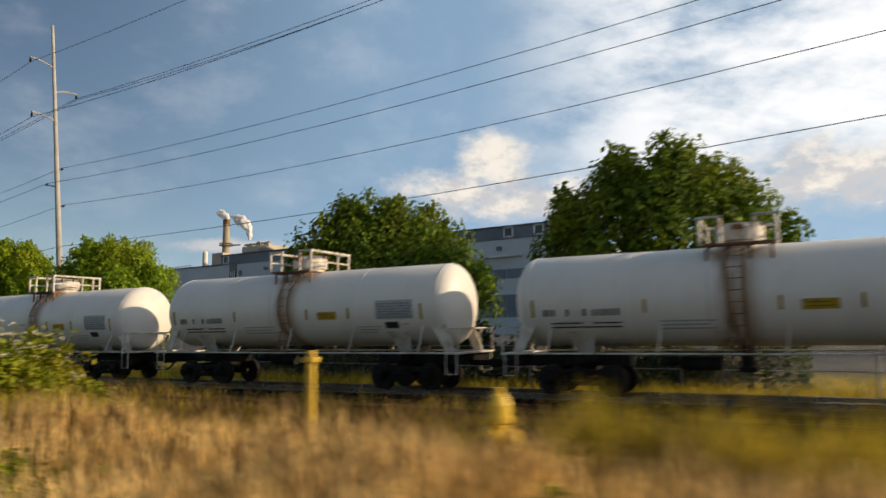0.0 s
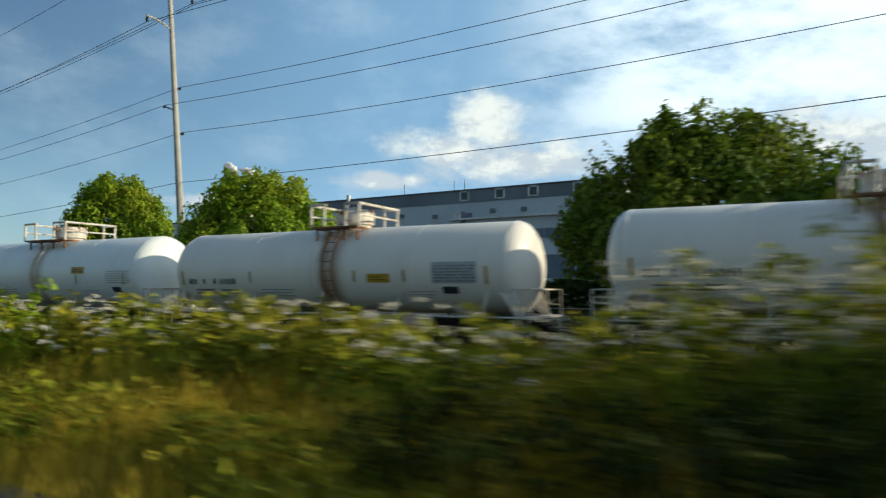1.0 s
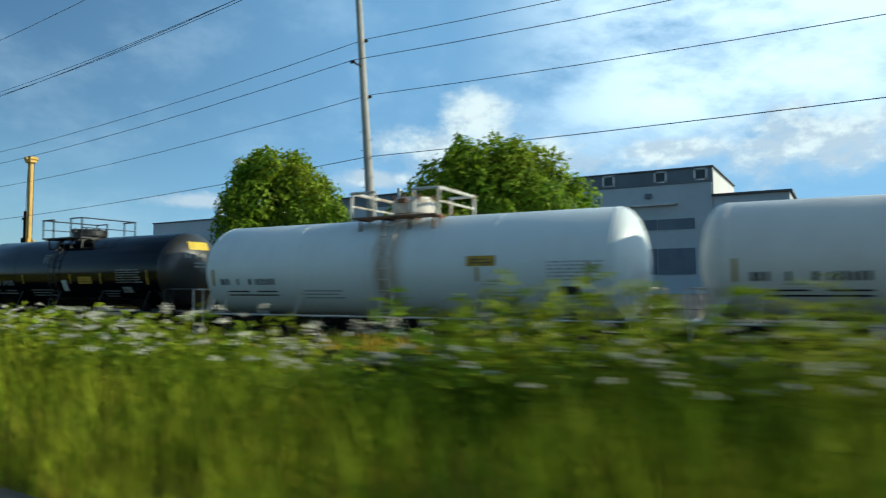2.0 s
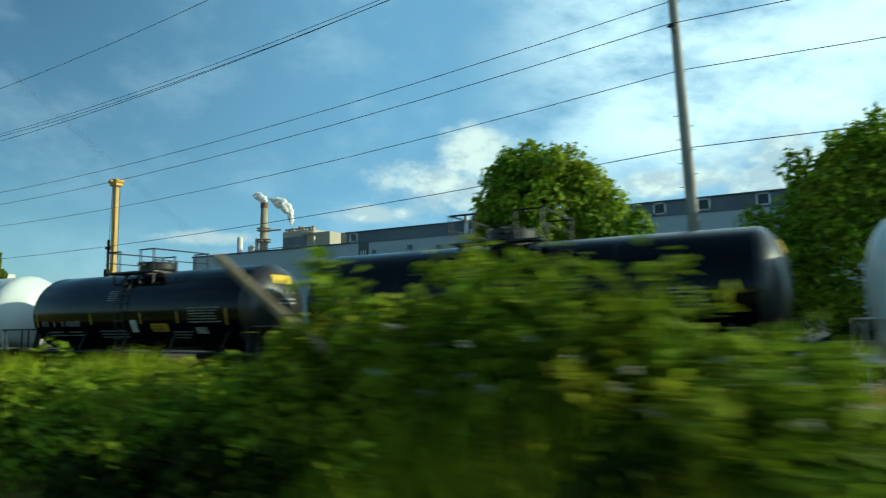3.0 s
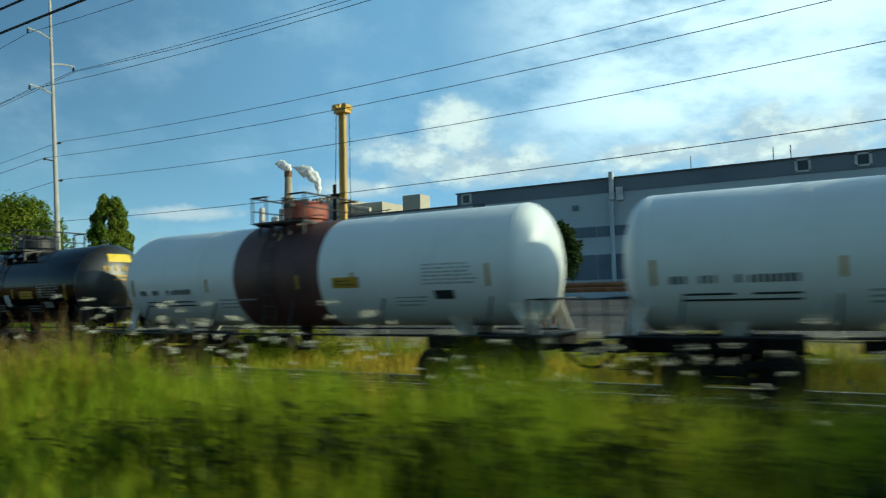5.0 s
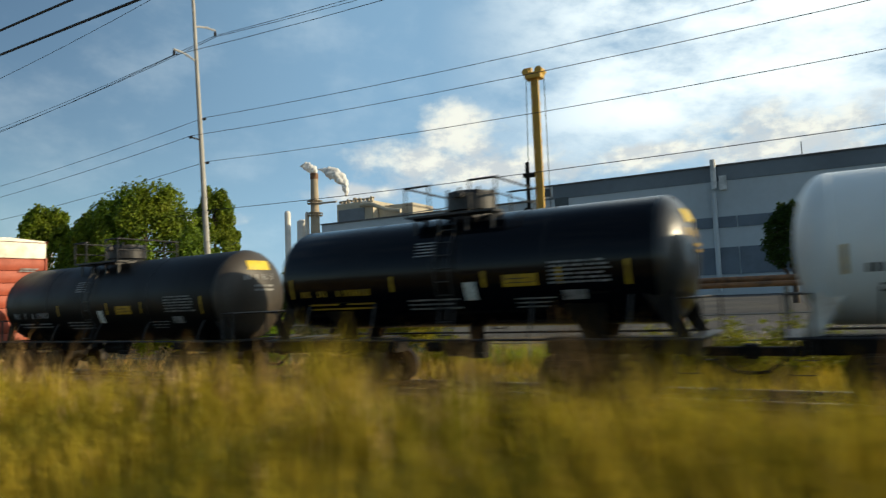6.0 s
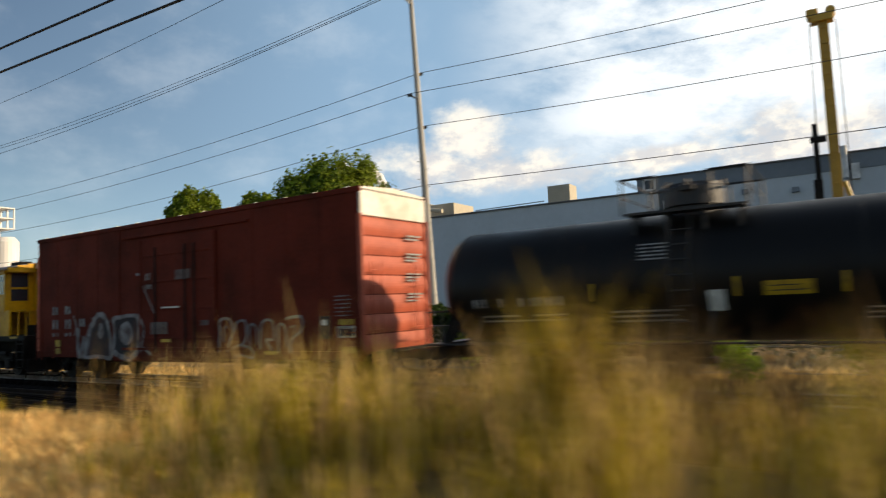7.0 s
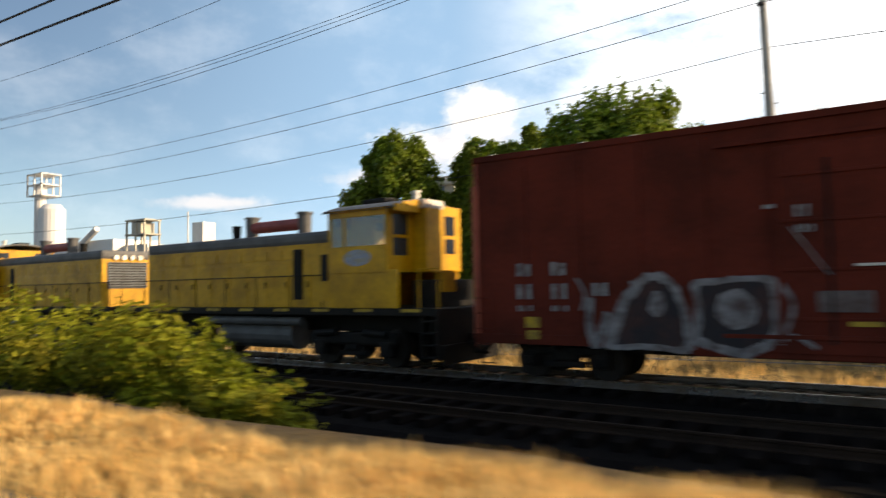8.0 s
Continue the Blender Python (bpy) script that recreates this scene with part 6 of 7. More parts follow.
def pipe_rack():
    """Rusty pipes laid on low trestles beyond the fence."""
    t = holder("pipe_rack", Matrix.Translation((0, 30.5, 0.0)), "rusty pipes stacked on low trestles in the yard", "pipe rack")
    for k in range(9):
        x = -124 + 4.2 * k
        bm = B()
        for dy in (-0.7, 0.7):
            box(bm, (x, dy, 0.8), (0.12, 0.12, 1.5), 0.01)
        box(bm, (x, 0, 1.5), (0.14, 1.8, 0.14), 0.01)
        part("trestle", bm, "fence" if k % 3 == 0 else "rusty", t)
    for j in range(5):
        bm = B()
        rod(bm, (-125 + 2.5 * (j % 3), -0.7 + 0.35 * j, 1.69), (-91 + 1.5 * (j % 2), -0.7 + 0.35 * j, 1.69), 0.12, n=10)
        part("pipe", bm, "rusty", t)
    for j in range(3):
        bm = B()
        rod(bm, (-121 + 3 * j, -0.5 + 0.35 * j, 1.92), (-97 + 2 * j, -0.5 + 0.35 * j, 1.92), 0.12, n=10)
        part("pipe", bm, "post" if j == 1 else "rusty", t)


pipe_rack()


# ---- plants ----
RNG = np.random.default_rng(7)


def leaf_mesh(name, pts, size, material, parent=None, up=0.0, aspect=0.65, facing=None):
    """Many small folded leaves (one bent quad each) at the points; facing: the way their upper sides roughly look."""
    n = len(pts)
    size = np.broadcast_to(size, n)[:, None]
    d = RNG.normal(size=(n, 3))
    d[:, 2] = d[:, 2] * 0.7 + up
    if facing is not None:
        f = facing + RNG.normal(size=(n, 3)) * 0.42
        f /= np.linalg.norm(f, axis=1)[:, None] + 1e-9
        d -= f * np.sum(d * f, axis=1)[:, None]
    d /= np.linalg.norm(d, axis=1)[:, None] + 1e-9
    q = np.cross(f, d) if facing is not None else np.cross(d, RNG.normal(size=(n, 3)))
    q /= np.linalg.norm(q, axis=1)[:, None] + 1e-9
    base, tip = pts - d * size * 0.5, pts + d * size * 0.5
    fold = np.cross(d, q) * size * 0.12
    l, r = pts + q * size * aspect * 0.5 + fold, pts - q * size * aspect * 0.5 + fold
    verts = np.stack([base, l, tip, r], 1).reshape(-1, 3)
    faces = np.arange(n)[:, None] * 4 + [0, 1, 2, 3]
    me = bpy.data.meshes.new(name)
    me.from_pydata(verts.tolist(), [], faces.tolist())
    me.materials.append(M[material])
    ob = new(name, me)
    if parent is not None:
        ob.parent = parent
    return ob


def blades(name, x, y, h, material, width=0.008, lean=0.35, parent=None):
    """Grass: bent tapering blades standing on the ground."""
    n = len(x)
    z = ground_z(x, y)
    a = RNG.uniform(0, 2 * np.pi, n)
    bend = h * RNG.uniform(0.05, lean, n)
    dx, dy = np.cos(a), np.sin(a)
    w = width * RNG.uniform(0.7, 1.4, n)
    px, py = -dy * w, dx * w
    rows = []
    for t, ww in ((0.0, 1.0), (0.5, 0.8), (1.0, 0.0)):
        cx, cy, cz = x + dx * bend * t * t, y + dy * bend * t * t, z + h * t * (1 - 0.12 * t)
        if ww:
            rows += [np.stack([cx + px * ww, cy + py * ww, cz], -1), np.stack([cx - px * ww, cy - py * ww, cz], -1)]
        else:
            rows.append(np.stack([cx, cy, cz], -1))
    verts = np.stack(rows, 1).reshape(-1, 3)
    k = np.arange(n)[:, None] * 5
    faces = (k + [0, 1, 3, 2]).tolist() + (k + [2, 3, 4]).tolist()
    me = bpy.data.meshes.new(name)
    me.from_pydata(verts.tolist(), [], faces)
    me.materials.append(M[material])
    ob = new(name, me)
    if parent is not None:
        ob.parent = parent
    return ob


def tree(x, y, height, w, seed, label, leaf="leaf", n=38000, bare=1.6):
    """Tapered trunk, forking limbs, and a crown of leaf clumps with gaps."""
    r = random.Random(seed)
    z0 = float(ground_z(x, y))
    t = holder("tree", Matrix.Translation((x, y, z0)), label, "tree", "trees behind the tracks")
    H = height - z0
    bm = B()
    tube(bm, [(0, 0, -0.3), (0.05, 0.02, H * 0.25), (-0.05, 0.05, H * 0.55), (0, 0, H * 0.85)], 0.16, 8)
    rod(bm, (0, 0, -0.3), (0.03, 0, H * 0.3), 0.26, 0.17, 10)
    part("trunk", bm, "bark", t)
    clumps = []
    for k in range(120):
        cr = r.uniform(0.5, 1.0) * w / 9.6
        u = ((k * 0.7549 + 0.3) % 1.0) ** 0.9
        zz = bare + 0.5 * cr + (H - bare - 1.8 * cr) * u
        prof = max(0.0, math.sin(math.pi * (0.24 + 0.68 * u))) ** 0.65
        a = k * 2.39996 + r.uniform(-0.4, 0.4)
        rad = max(0.0, w / 2 * prof - 0.8 * cr) * r.uniform(0.2, 1.0) ** 0.4
        clumps.append((rad * math.cos(a), rad * math.sin(a) * 0.8, zz, cr))
    bm = B()
    for cx, cy, cz, cr in clumps[:18]:
        s = max(1.2, cz - 2.2)
        tube(bm, [(0, 0, s), (cx * 0.5, cy * 0.5, (s + cz) / 2 + 0.3), (cx, cy, cz)], 0.05, 5)
    part("limb", bm, "bark", t)
    pts, out = [], []
    per = n // len(clumps)
    heart = np.array([0, 0, bare + (H - bare) * 0.4])
    for cx, cy, cz, cr in clumps:
        c = np.array([cx, cy, cz])
        d = RNG.normal(size=(per, 3))
        d /= np.linalg.norm(d, axis=1)[:, None]
        # each clump is made of sprays: lobes of leaves with hollows between
        lobe = 1 + 0.28 * np.sin(d[:, 0] * 7 + cx * 3) * np.sin(d[:, 2] * 6 + cz * 3) + 0.2 * np.sin(d[:, 1] * 9 + cy * 5) * np.sin(d[:, 2] * 9 + cx)
        rr = cr * RNG.uniform(0.55, 1.0, per) ** 0.5 * lobe
        p = d * rr[:, None] * np.array([0.9, 0.9, 1.12]) + c
        pts.append(p)
        away = (p - heart) / (np.linalg.norm(p - heart, axis=1)[:, None] + 1e-9)
        out.append(d * 0.8 + away * 0.4 + np.array([0, 0, 0.25]))
        for _ in range(2):      # leafy shoots that break the outline
            m = max(10, per // 22)
            a = r.uniform(0, 2 * math.pi)
            lean = r.uniform(0.05, 0.5)
            q = np.linspace(0, 1, m)[:, None] * np.array([lean * math.cos(a), lean * math.sin(a), r.uniform(0.5, 1.1)]) * cr * 0.7
            foot = c + np.array([lean * math.cos(a), lean * math.sin(a), 0.8]) * cr * 0.75
            pts.append(foot + q + RNG.normal(size=(m, 3)) * 0.17 * (1.15 - np.linspace(0, 1, m))[:, None])
            out.append(RNG.normal(size=(m, 3)) * 0.6 + np.array([math.cos(a) * lean, math.sin(a) * lean, 0.5]))
    pts, out = np.concatenate(pts), np.concatenate(out)
    keep = pts[:, 2] > bare * 0.7
    pts, out = pts[keep], out[keep]
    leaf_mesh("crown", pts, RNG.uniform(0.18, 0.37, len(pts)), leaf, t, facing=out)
    return t


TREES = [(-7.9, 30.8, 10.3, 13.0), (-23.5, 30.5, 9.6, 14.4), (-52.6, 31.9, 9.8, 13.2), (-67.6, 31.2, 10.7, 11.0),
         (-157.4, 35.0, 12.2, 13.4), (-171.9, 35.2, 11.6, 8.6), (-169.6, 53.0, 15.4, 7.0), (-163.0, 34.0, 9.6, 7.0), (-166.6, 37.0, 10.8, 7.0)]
tree(-112.0, 58.0, 8.0, 4.6, 61, "small dark tree in the factory yard", "leaf_dark", 6000, 2.6)
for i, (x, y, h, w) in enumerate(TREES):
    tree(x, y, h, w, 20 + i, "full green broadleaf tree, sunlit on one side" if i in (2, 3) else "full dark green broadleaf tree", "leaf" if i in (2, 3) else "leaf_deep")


def hedge(x0, x1, y, h, label):
    n = int((x1 - x0) * 650)
    x = RNG.uniform(x0, x1, n)
    top = h * (0.75 + 0.25 * np.sin(x * 1.1 + 2 * np.sin(x * 0.37)))
    yy = y + RNG.normal(size=n) * 0.6
    z = ground_z(x, yy) + top * RNG.uniform(0, 1, n) ** 0.6
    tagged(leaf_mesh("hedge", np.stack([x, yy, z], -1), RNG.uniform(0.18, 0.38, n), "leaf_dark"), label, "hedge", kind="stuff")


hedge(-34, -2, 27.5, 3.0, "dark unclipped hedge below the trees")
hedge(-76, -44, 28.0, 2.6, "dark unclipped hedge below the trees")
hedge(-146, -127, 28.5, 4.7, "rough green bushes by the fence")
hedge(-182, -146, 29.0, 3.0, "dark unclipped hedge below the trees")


def spread(x0, x1, y0, y1, per_m2):
    n = int((x1 - x0) * (y1 - y0) * per_m2)
    return RNG.uniform(x0, x1, n), RNG.uniform(y0, y1, n)


def clumpy(x, y, s=1.0):
    """0 to 1, uneven over the verge."""
    a = 0.5 + 0.5 * np.sin(x * 1.7 * s + 2.1 * np.sin(y * 0.9 * s)) * np.sin(y * 1.3 * s + 1.7 * np.sin(x * 0.53 * s))
    b = 0.5 + 0.5 * np.sin(x * 4.3 * s + 1.6 * np.sin(y * 2.3 * s)) * np.sin(y * 3.7 * s + 1.3 * np.sin(x * 1.9 * s))
    return np.clip(0.62 * a + 0.62 * b - 0.12, 0, 1)


def verge(name, x0, x1, y0, y1, dens, h0, h1, material, label, width=0.007, lean=0.4, thin=0.15):
    x, y = spread(x0, x1, y0, y1, dens * 0.7)
    c = clumpy(x, y)
    keep = RNG.random(len(x)) < thin + (1 - thin) * c
    x, y, c = x[keep], y[keep], c[keep]
    h = (h0 + (h1 - h0) * c) * RNG.uniform(0.55, 1.1, len(x))
    h = h * np.minimum(1, 0.45 + 0.55 * ease(y, y0, y0 + 1.2))
    tagged(blades(name, x, y, h, material, width * 1.2, lean), label, "grass", kind="stuff")


def tussocks(name, x0, x1, y0, y1, count, r, h0, h1, material, label, width=0.014, blades_each=80):
    """Separate clumps of tall growth, each with its own height."""
    cx, cy, ch = RNG.uniform(x0, x1, count), RNG.uniform(y0, y1, count), RNG.uniform(h0, h1, count)
    k = np.repeat(np.arange(count), blades_each)
    x, y = cx[k] + RNG.normal(size=len(k)) * r, cy[k] + RNG.normal(size=len(k)) * r * 0.8
    far = np.hypot(x - cx[k], y - cy[k]) / r
    h = ch[k] * RNG.uniform(0.5, 1.1, len(k)) * np.exp(-0.12 * far ** 2)
    tagged(blades(name, x, y, h, material, width, 0.5), label, "grass", kind="stuff")


def bush(x0, x1, yc, h, depth, n, material, label):
    """An uneven thicket: leafy mounds with hollows between them, and arching shoots that stand out of them."""
    pts, out = [], []
    mounds = int((x1 - x0) * (1.5 + 2.2 * depth)) + 4
    per = int(n * 0.66 / mounds)
    for k in range(mounds):
        bx, by = RNG.uniform(x0, x1), yc + float(np.clip(RNG.normal(), -1.4, 1.4)) * depth * 0.45
        edge = min(1.0, 0.45 + 0.55 * min(bx - x0, x1 - bx) / 1.5)
        top = h * edge * RNG.uniform(0.6, 1.0)
        cr = RNG.uniform(0.24, 0.46) * min(1.25, 0.4 + 0.6 * h)
        d = RNG.normal(size=(per, 3))
        d /= np.linalg.norm(d, axis=1)[:, None]
        d[:, 2] = np.abs(d[:, 2]) * np.where(RNG.random(per) < 0.75, 1, -1)
        c = np.array([bx, by, float(ground_z(bx, by)) + max(0.1, (top - cr) * RNG.uniform(0.3, 1.0) ** 0.5)])
        lobe = 1 + 0.3 * np.sin(d[:, 0] * 6 + bx * 5) * np.sin(d[:, 2] * 6 + by * 7)
        pts.append(c + d * (cr * lobe * RNG.uniform(0.5, 1.0, per) ** 0.5)[:, None] * np.array([1.25, 1.1, 1.0]))
        out.append(d + np.array([0, 0, 0.35]))
    shoots = int((x1 - x0) * 18)
    for k in range(shoots):
        bx, by = RNG.uniform(x0, x1), yc + float(np.clip(RNG.normal(), -1.4, 1.4)) * depth * 0.45
        edge = min(1.0, 0.5 + 0.5 * min(bx - x0, x1 - bx) / 1.5)
        hh = h * edge * RNG.uniform(0.6, 1.08)
        a = RNG.uniform(0, 2 * np.pi)
        t = np.linspace(0.3, 1, max(4, int(n * 0.24 / shoots)))
        go = RNG.uniform(0.2, 0.9)
        p = np.stack([bx + np.cos(a) * go * t ** 1.5, by + np.sin(a) * go * t ** 1.5, ground_z(bx, by) + hh * np.sin(t * 1.75) ** 0.9], -1)
        pts.append(p + RNG.normal(size=p.shape) * 0.07)
        out.append(RNG.normal(size=p.shape) * 0.5 + np.array([0, 0, 0.9]))
    pts, out = np.concatenate(pts), np.concatenate(out)
    small = 0.75 if material == "shade_weed" or yc < 4.6 else 1.0
    return tagged(leaf_mesh("bush", pts, RNG.uniform(0.08, 0.175, len(pts)) * small, material, facing=out), label, "bush", kind="stuff")


def umbels(x0, x1, y0, y1, n, h0, h1, label):
    x, y = RNG.uniform(x0, x1, n), RNG.uniform(y0, y1, n)
    h = RNG.uniform(h0, h1, n)
    z = ground_z(x, y) + h
    bits = []
    for k in range(n):
        m = 14
        a, r = RNG.uniform(0, 2 * np.pi, m), 0.055 * np.sqrt(RNG.random(m))
        bits.append(np.stack([x[k] + r * np.cos(a), y[k] + r * np.sin(a), z[k] + RNG.normal(size=m) * 0.012 - r * 0.45], -1))
    tagged(leaf_mesh("wild_flowers", np.concatenate(bits), 0.032, "umbel", None, 0.0, 0.9, np.array([[0.55, -0.1, 0.75]])), label, "flowers", kind="stuff")
    tagged(blades("flower_stems", x, y, h, "bramble", 0.006, 0.1), "thin green flower stems", "stems", kind="stuff")


# dry verge at the start
verge("dry_grass", -11, 14, 2.4, 7.5, 480, 0.32, 0.85, "straw", "short dry straw-coloured grass", 0.009)
verge("weeds", -11, 14, 3.0, 9.0, 110, 0.3, 1.1, "stem", "brown dead weeds in dry grass", 0.012, 0.4, 0.05)
verge("grass", -11, 14, 5.5, 9.5, 90, 0.4, 0.9, "golden", "yellowing rough grass")
bush(-2.6, 1.2, 3.5, 0.42, 0.8, 6000, "moss", "low olive weeds in dry grass at the road edge")
bush(-9.5, -6.5, 3.3, 0.3, 0.6, 3500, "moss", "low olive weeds in dry grass at the road edge")
# bramble and flower stretch
verge("grass", -71.8, -69.2, 3.8, 4.4, 900, 0.6, 0.95, "grass", "tall green grass round the foot of a wooden pole", 0.01)
verge("grass", -30, -9, 2.5, 7.5, 360, 0.5, 1.0, "golden", "rough yellow-green grass in front of bushes")
verge("grass", -58, -28, 2.7, 7.5, 340, 0.5, 1.25, "grass", "tall green grass")
verge("grass", -80, -56, 4.1, 6.4, 1000, 0.6, 0.9, "grass", "dense tall green grass", 0.012)
# shade_weed bushes here and below paint the shaded near side of the growth
bush(-77.5, -60.8, 3.95, 0.56, 0.35, 30000, "shade_weed", "low weeds coloured dark as shade under tall green grass")
bush(-76.5, -66.0, 3.6, 0.45, 0.5, 14000, "shade_weed", "low weeds coloured dark as shade under tall green grass")
bush(-21.4, -17.4, 4.2, 0.95, 0.7, 11000, "shade_weed", "weeds coloured dark as shade below a bramble thicket")
bush(-80.0, -73.5, 3.6, 0.35, 0.7, 14000, "shade_weed", "low weeds coloured dark as shade under tall green grass")
bush(-61.0, -58.4, 3.8, 0.5, 0.6, 5000, "shade_weed", "weeds coloured dark as a shaded hollow before a thicket")
verge("grass", -58.5, -54.5, 3.4, 4.3, 520, 0.5, 0.95, "grass", "bright green grass in front of a thicket", 0.01)
verge("grass", -80, -56, 3.7, 4.7, 130, 0.3, 0.75, "grass", "thin green grass over shade-coloured weeds")
bush(-57.0, -55.8, 4.5, 0.6, 0.4, 4000, "shade_weed", "low weeds coloured dark as shade in flowering grass")
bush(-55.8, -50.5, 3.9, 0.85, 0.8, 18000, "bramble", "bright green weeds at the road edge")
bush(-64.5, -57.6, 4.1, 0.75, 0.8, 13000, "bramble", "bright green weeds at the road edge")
bush(-50.2, -48.8, 3.9, 0.6, 0.5, 3500, "shade_weed", "weeds coloured dark as shade in flowering grass")
bush(-48.0, -46.4, 4.2, 0.7, 0.6, 2600, "shade_weed", "weeds coloured dark as shade in flowering grass")
verge("grass", -47, -36, 2.7, 5.0, 130, 0.35, 0.85, "golden", "yellowing grass at the road edge")
verge("grass", -55, -49.5, 2.7, 4.6, 160, 0.3, 0.7, "golden", "yellowing grass at the road edge")
verge("grass", -100, -78, 2.6, 7.5, 380, 0.6, 1.25, "grass", "tall green grass")
verge("dry_grass", -126, -99, 2.5, 7.5, 380, 0.35, 0.95, "golden", "yellow wild grass", 0.010, 0.5, 0.3)
verge("dry_grass", -134.5, -125, 4.6, 7.5, 170, 0.45, 1.4, "straw", "tall pale dry grass", 0.008)
verge("dry_grass", -134.5, -125, 3.2, 7.5, 190, 0.45, 1.35, "golden", "tall yellow wild grass", 0.010)
verge("dry_grass", -126, -112, 3.4, 8.5, 30, 0.7, 1.3, "straw", "thin dry grass stalks", 0.006, 0.3, 0.1)
verge("dry_grass", -136, -125, 3.4, 9.5, 60, 0.9, 1.85, "straw", "thin tall dry grass stalks", 0.006, 0.3, 0.1)
verge("weeds", -136, -96, 3.6, 8.5, 26, 0.5, 1.35, "stem", "brown dead weed stalks among grass", 0.014, 0.3, 0.05)
bush(-98.0, -80.0, 4.0, 0.6, 0.9, 20000, "shade_weed", "low weeds coloured dark as shade under green grass")
verge("weeds", -134, -125, 4.6, 8.0, 90, 0.5, 1.4, "stem", "brown dead weeds in tall yellow grass", 0.012, 0.35, 0.1)
bush(-77.9, -75.3, 4.05, 1.0, 0.5, 3200, "bramble", "green weeds round a sign post")
verge("dry_grass", -134, -122, 2.3, 4.2, 350, 0.15, 0.4, "straw", "short golden dry grass at the road edge")
verge("dry_grass", -172, -145.5, 2.3, 4.8, 900, 0.14, 0.34, "straw", "short golden dry grass", 0.008, 0.6, 0.55)
verge("dry_grass", -145.5, -133, 2.3, 5.8, 900, 0.16, 0.38, "straw", "short golden dry grass", 0.008, 0.6, 0.55)
verge("grass", -140, -124, 7.0, 10.0, 12, 0.5, 1.4, "golden", "scattered tall weeds by the siding", 0.012)
# rough growth between verge and siding, and behind the train
tussocks("weeds", -16, 12, 7.0, 12.4, 210, 0.3, 0.5, 1.15, "stem", "brown dead weed clumps in front of the siding")
tussocks("grass", -2.5, 2.6, 6.1, 8.8, 130, 0.3, 0.9, 1.5, "golden", "tall yellow grass clumps hiding the siding", 0.013, 90)
tussocks("weeds", -2.5, 2.6, 6.4, 8.8, 40, 0.3, 0.9, 1.5, "stem", "brown dead weeds among tall yellow grass", 0.012, 80)
tussocks("grass", -16, 12, 6.6, 11.5, 150, 0.35, 0.5, 1.0, "golden", "yellow grass clumps in front of the siding")
tussocks("weeds", -26, 14, 11.0, 14.2, 300, 0.4, 0.7, 1.4, "stem", "brown dead weeds overgrowing the siding", 0.016, 90)
tussocks("grass", -26, 14, 11.0, 15.6, 260, 0.4, 0.7, 1.25, "golden", "yellow grass overgrowing the siding", 0.016, 90)
tussocks("weeds", -138.6, -92, 7.0, 10.4, 300, 0.28, 0.6, 1.4, "stem", "brown dead weed clumps in front of the siding")
tussocks("dry_grass", -138.6, -92, 6.4, 10.2, 240, 0.32, 0.6, 1.35, "golden", "yellow grass clumps in front of the siding")
tussocks("weeds", -136.4, -100, 6.0, 7.4, 70, 0.25, 1.1, 1.95, "stem", "tall brown dead weed clumps in front of the siding", 0.014, 110)
tussocks("dry_grass", -137.0, -100, 5.8, 7.4, 43, 0.25, 1.0, 1.6, "golden", "tall yellow weed clumps in front of the siding", 0.012, 110)
tussocks("dry_grass", -130.6, -130.1, 4.9, 5.3, 4, 0.15, 1.5, 1.9, "golden", "tall yellow weed clump standing out of the grass", 0.009, 110)
tussocks("weeds", -130.7, -130.0, 4.9, 5.4, 4, 0.18, 1.4, 1.85, "stem", "brown dead stalks among tall yellow weeds", 0.009, 70)
tussocks("weeds", -145.5, -140, 5.8, 7.0, 5, 0.1, 0.6, 1.0, "golden", "single yellow weeds between dry grass and siding", 0.006, 50)
verge("weeds", -62, 12, 7.6, 13.2, 110, 0.3, 0.8, "stem", "brown dead weeds beside the siding", 0.012)
verge("grass", -16, 12, 7.2, 11.4, 120, 0.4, 1.0, "golden", "rough yellow grass hiding the siding", 0.012)
verge("weeds", -16, 12, 7.2, 11.4, 110, 0.4, 1.05, "stem", "brown dead weeds hiding the siding", 0.012)
verge("grass", -62, 12, 7.6, 13.2, 90, 0.25, 0.75, "golden", "rough yellow grass beside the siding", 0.012)
verge("grass", -130, 10, 8.4, 12.6, 60, 0.15, 0.5, "golden", "sparse rough grass beside the siding", 0.01)
verge("weeds", -18, -4, 10.2, 11.8, 170, 0.6, 1.1, "stem", "brown dead weeds along the siding", 0.014, 0.35, 0.1)
verge("weeds", -4, 12, 11.2, 13.2, 150, 0.6, 1.1, "stem", "brown dead weeds along the siding", 0.014, 0.35, 0.1)
verge("grass", -18, 12, 10.2, 12.0, 120, 0.5, 1.0, "golden", "yellow grass along the siding", 0.014, 0.35, 0.1)
verge("weeds", -112, -103, 7.6, 10.6, 120, 0.5, 1.3, "stem", "tall brown dead weeds between verge and siding", 0.012, 0.35, 0.1)
verge("dry_grass", -112, -103, 7.6, 10.6, 90, 0.5, 1.3, "straw", "tall pale grass between verge and siding", 0.01, 0.35, 0.1)
verge("weeds", -138, -119, 7.6, 10.6, 130, 0.5, 1.25, "stem", "tall brown dead weeds between verge and siding", 0.012, 0.35, 0.1)
verge("weeds", -137, -84, 7.6, 10.6, 130, 0.25, 0.8, "stem", "brown dead weeds between verge and siding", 0.012, 0.35, 0.1)
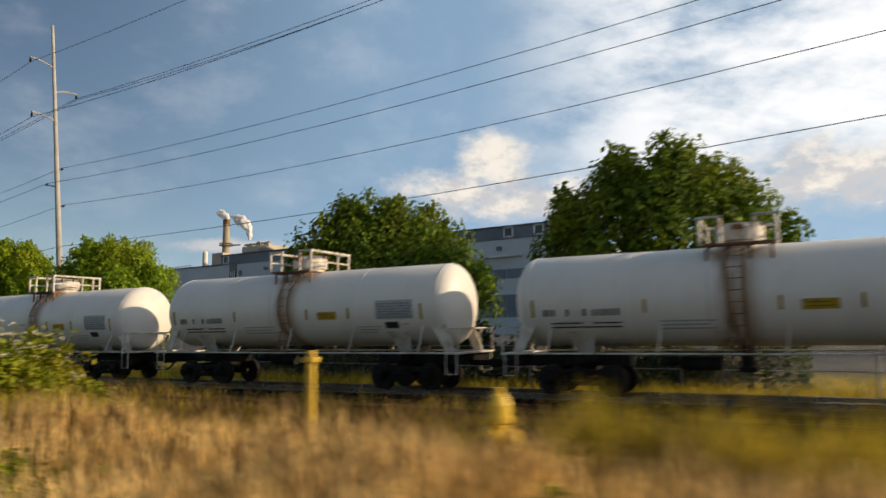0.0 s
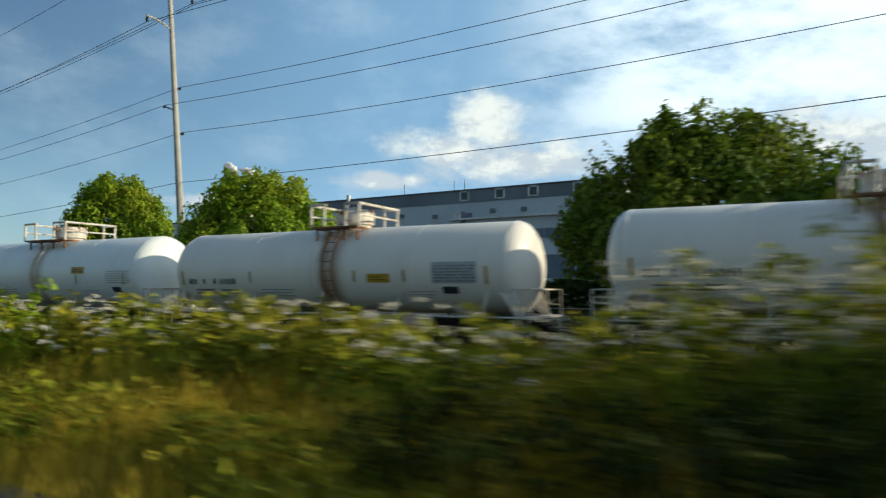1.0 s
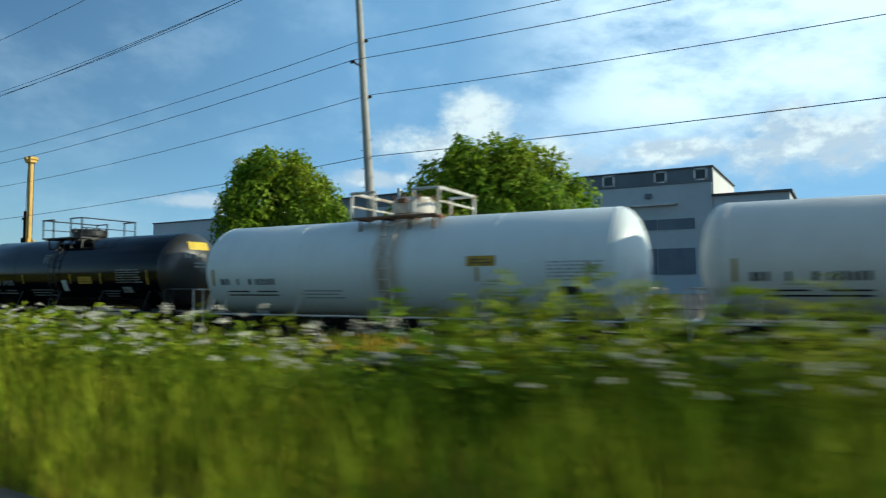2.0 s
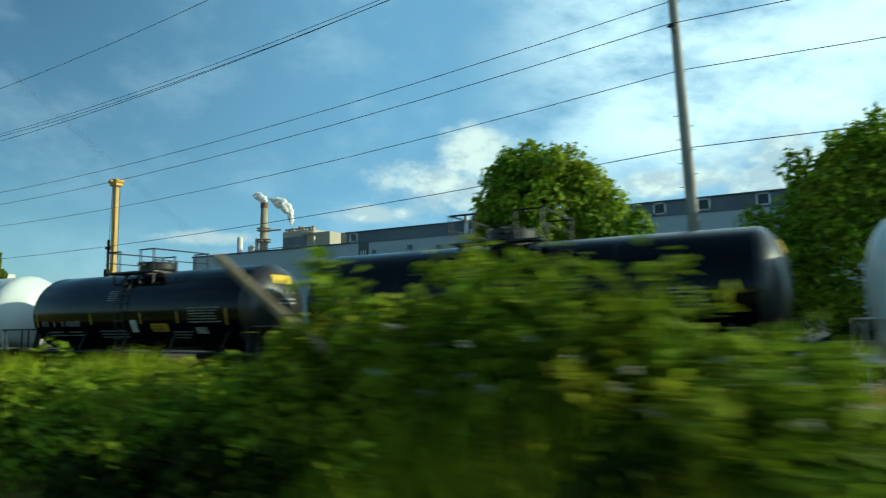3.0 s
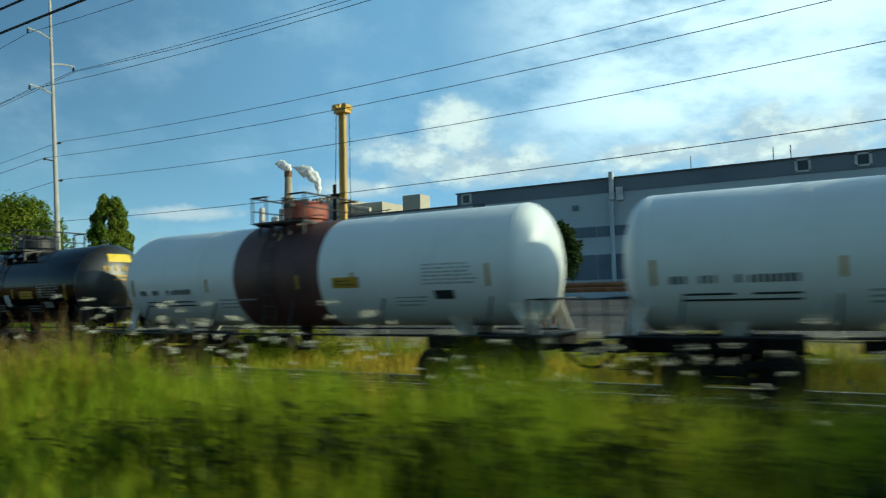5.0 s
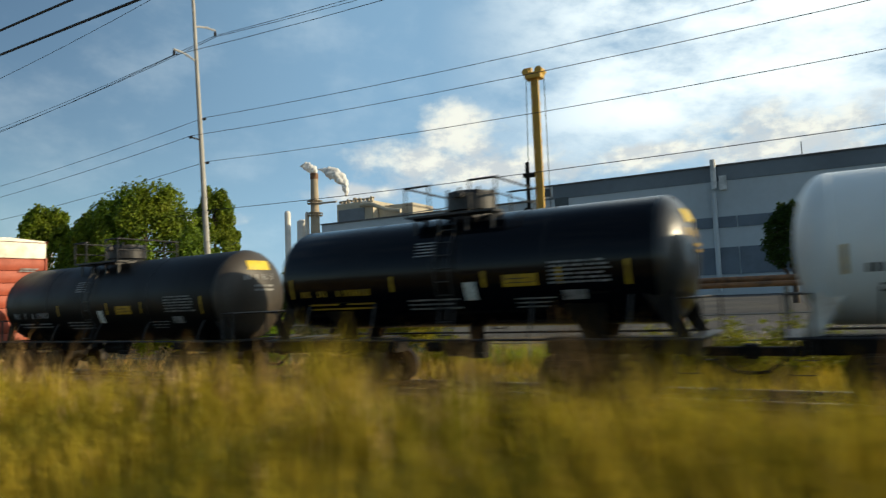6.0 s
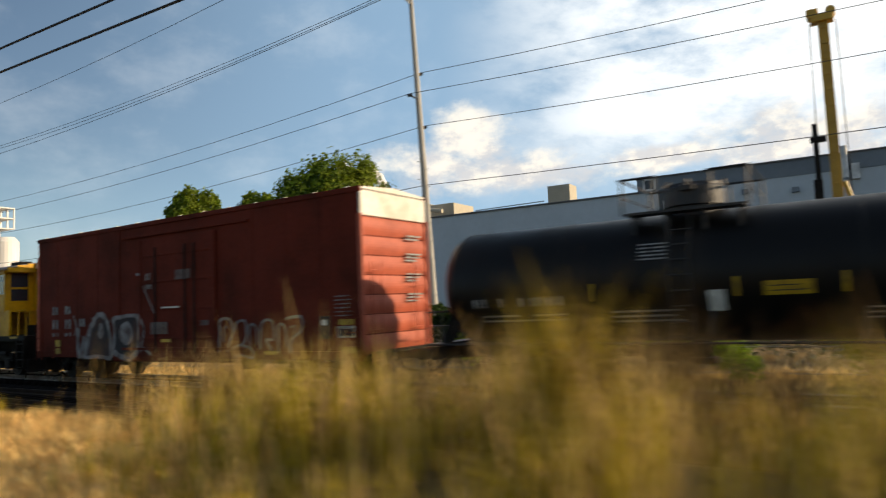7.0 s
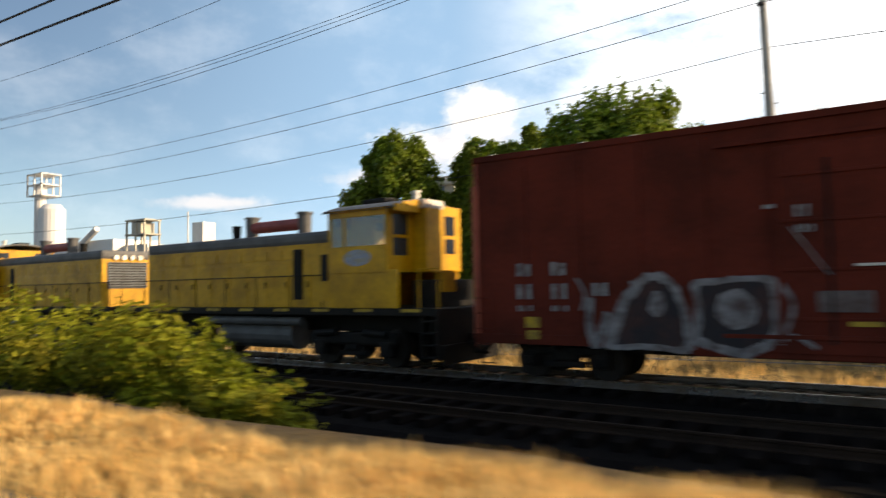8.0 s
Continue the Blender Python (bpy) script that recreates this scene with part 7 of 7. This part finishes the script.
verge("dry_grass", -137, -84, 7.6, 10.8, 90, 0.25, 0.7, "straw", "pale dry grass between verge and siding", 0.01, 0.35, 0.1)
verge("dry_grass", -172, -133, 3.7, 4.8, 24, 0.25, 0.5, "straw", "taller dry stalks along the verge", 0.008, 0.4, 0.15)
verge("grass", -125, -80, 23.0, 26.0, 110, 0.7, 1.4, "grass", "tall green grass along the fence", 0.016)
verge("grass", -125, 14, 19.5, 29.0, 100, 0.35, 0.9, "golden", "yellow-green rough grass beyond the train", 0.016)
verge("dry_grass", -190, -122, 17.5, 29.0, 45, 0.2, 0.45, "straw", "dry golden grass beyond the train", 0.016)


bush(-20.5, -11.6, 6.4, 1.85, 1.5, 26000, "moss", "bramble thicket with pale flowers beside the road")
bush(-31.0, -20.5, 3.7, 0.55, 0.7, 9000, "moss", "low olive weeds at the road edge")
bush(-19.6, -13.8, 4.9, 1.0, 0.7, 8000, "shade_weed", "weeds coloured dark as shade below a bramble thicket")
bush(-29.0, -19.5, 6.0, 1.25, 1.4, 20000, "moss", "green bramble thicket with pale flowers")
bush(-41.0, -28.0, 6.0, 1.4, 1.4, 22000, "bramble", "low green bramble thicket")
bush(-55.0, -41.0, 5.6, 1.05, 1.2, 16000, "bramble", "low green weeds among grass")
bush(-59.5, -54.8, 5.1, 1.6, 0.95, 24000, "bramble", "tall green thicket by the guy wire")
bush(-91.0, -78.3, 6.2, 1.95, 1.4, 30000, "bramble", "tall green thicket behind the road sign")
bush(-170.0, -156.0, 8.2, 2.15, 1.6, 34000, "moss", "round olive-green bush in dry grass")
bush(-141.0, -131.0, 22.6, 3.1, 1.1, 20000, "leaf", "yellow-green bush between the train and the fence")
bush(-128.5, -122.5, 22.5, 3.1, 1.0, 12000, "moss", "yellow-green bush between the train and the fence")
bush(-116.0, -109.0, 22.5, 1.7, 1.0, 9000, "moss", "low yellow-green bush beside the fence")
bush(-97.0, -92.0, 22.0, 1.6, 0.9, 7000, "moss", "low yellow-green bush beside the fence")
bush(-157.5, -154.2, 7.6, 1.1, 0.8, 6000, "moss", "low end of an olive-green bush")
umbels(-29, -20, 4.4, 7.0, 380, 0.8, 1.35, "white umbrella-shaped wild flowers among brambles")
umbels(-20, -12.2, 4.8, 7.0, 700, 1.05, 1.75, "white umbrella-shaped wild flowers among brambles")
umbels(-58, -29, 4.2, 6.8, 800, 0.75, 1.25, "white umbrella-shaped wild flowers in grass")
umbels(-100, -80, 4.2, 7.5, 220, 0.9, 1.4, "scattered white wild flowers in grass")


# ---- sleepers, last ----
def sleepers(track, off, x0, x1, n):
    bm = B()
    box(bm, (0, 0, -0.24), (0.23, 2.6, 0.17), 0.012)
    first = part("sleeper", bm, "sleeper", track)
    first.matrix_basis = track_pose(x0, off)
    for k in range(1, n):
        o = new("sleeper", first.data)
        o.parent = track
        o.matrix_basis = track_pose(x0 + (x1 - x0) * k / (n - 1), off)


sleepers(main_track, 0.0, -168, -3, 290)
sleepers(side_track, -4.3, -168, 2, 290)
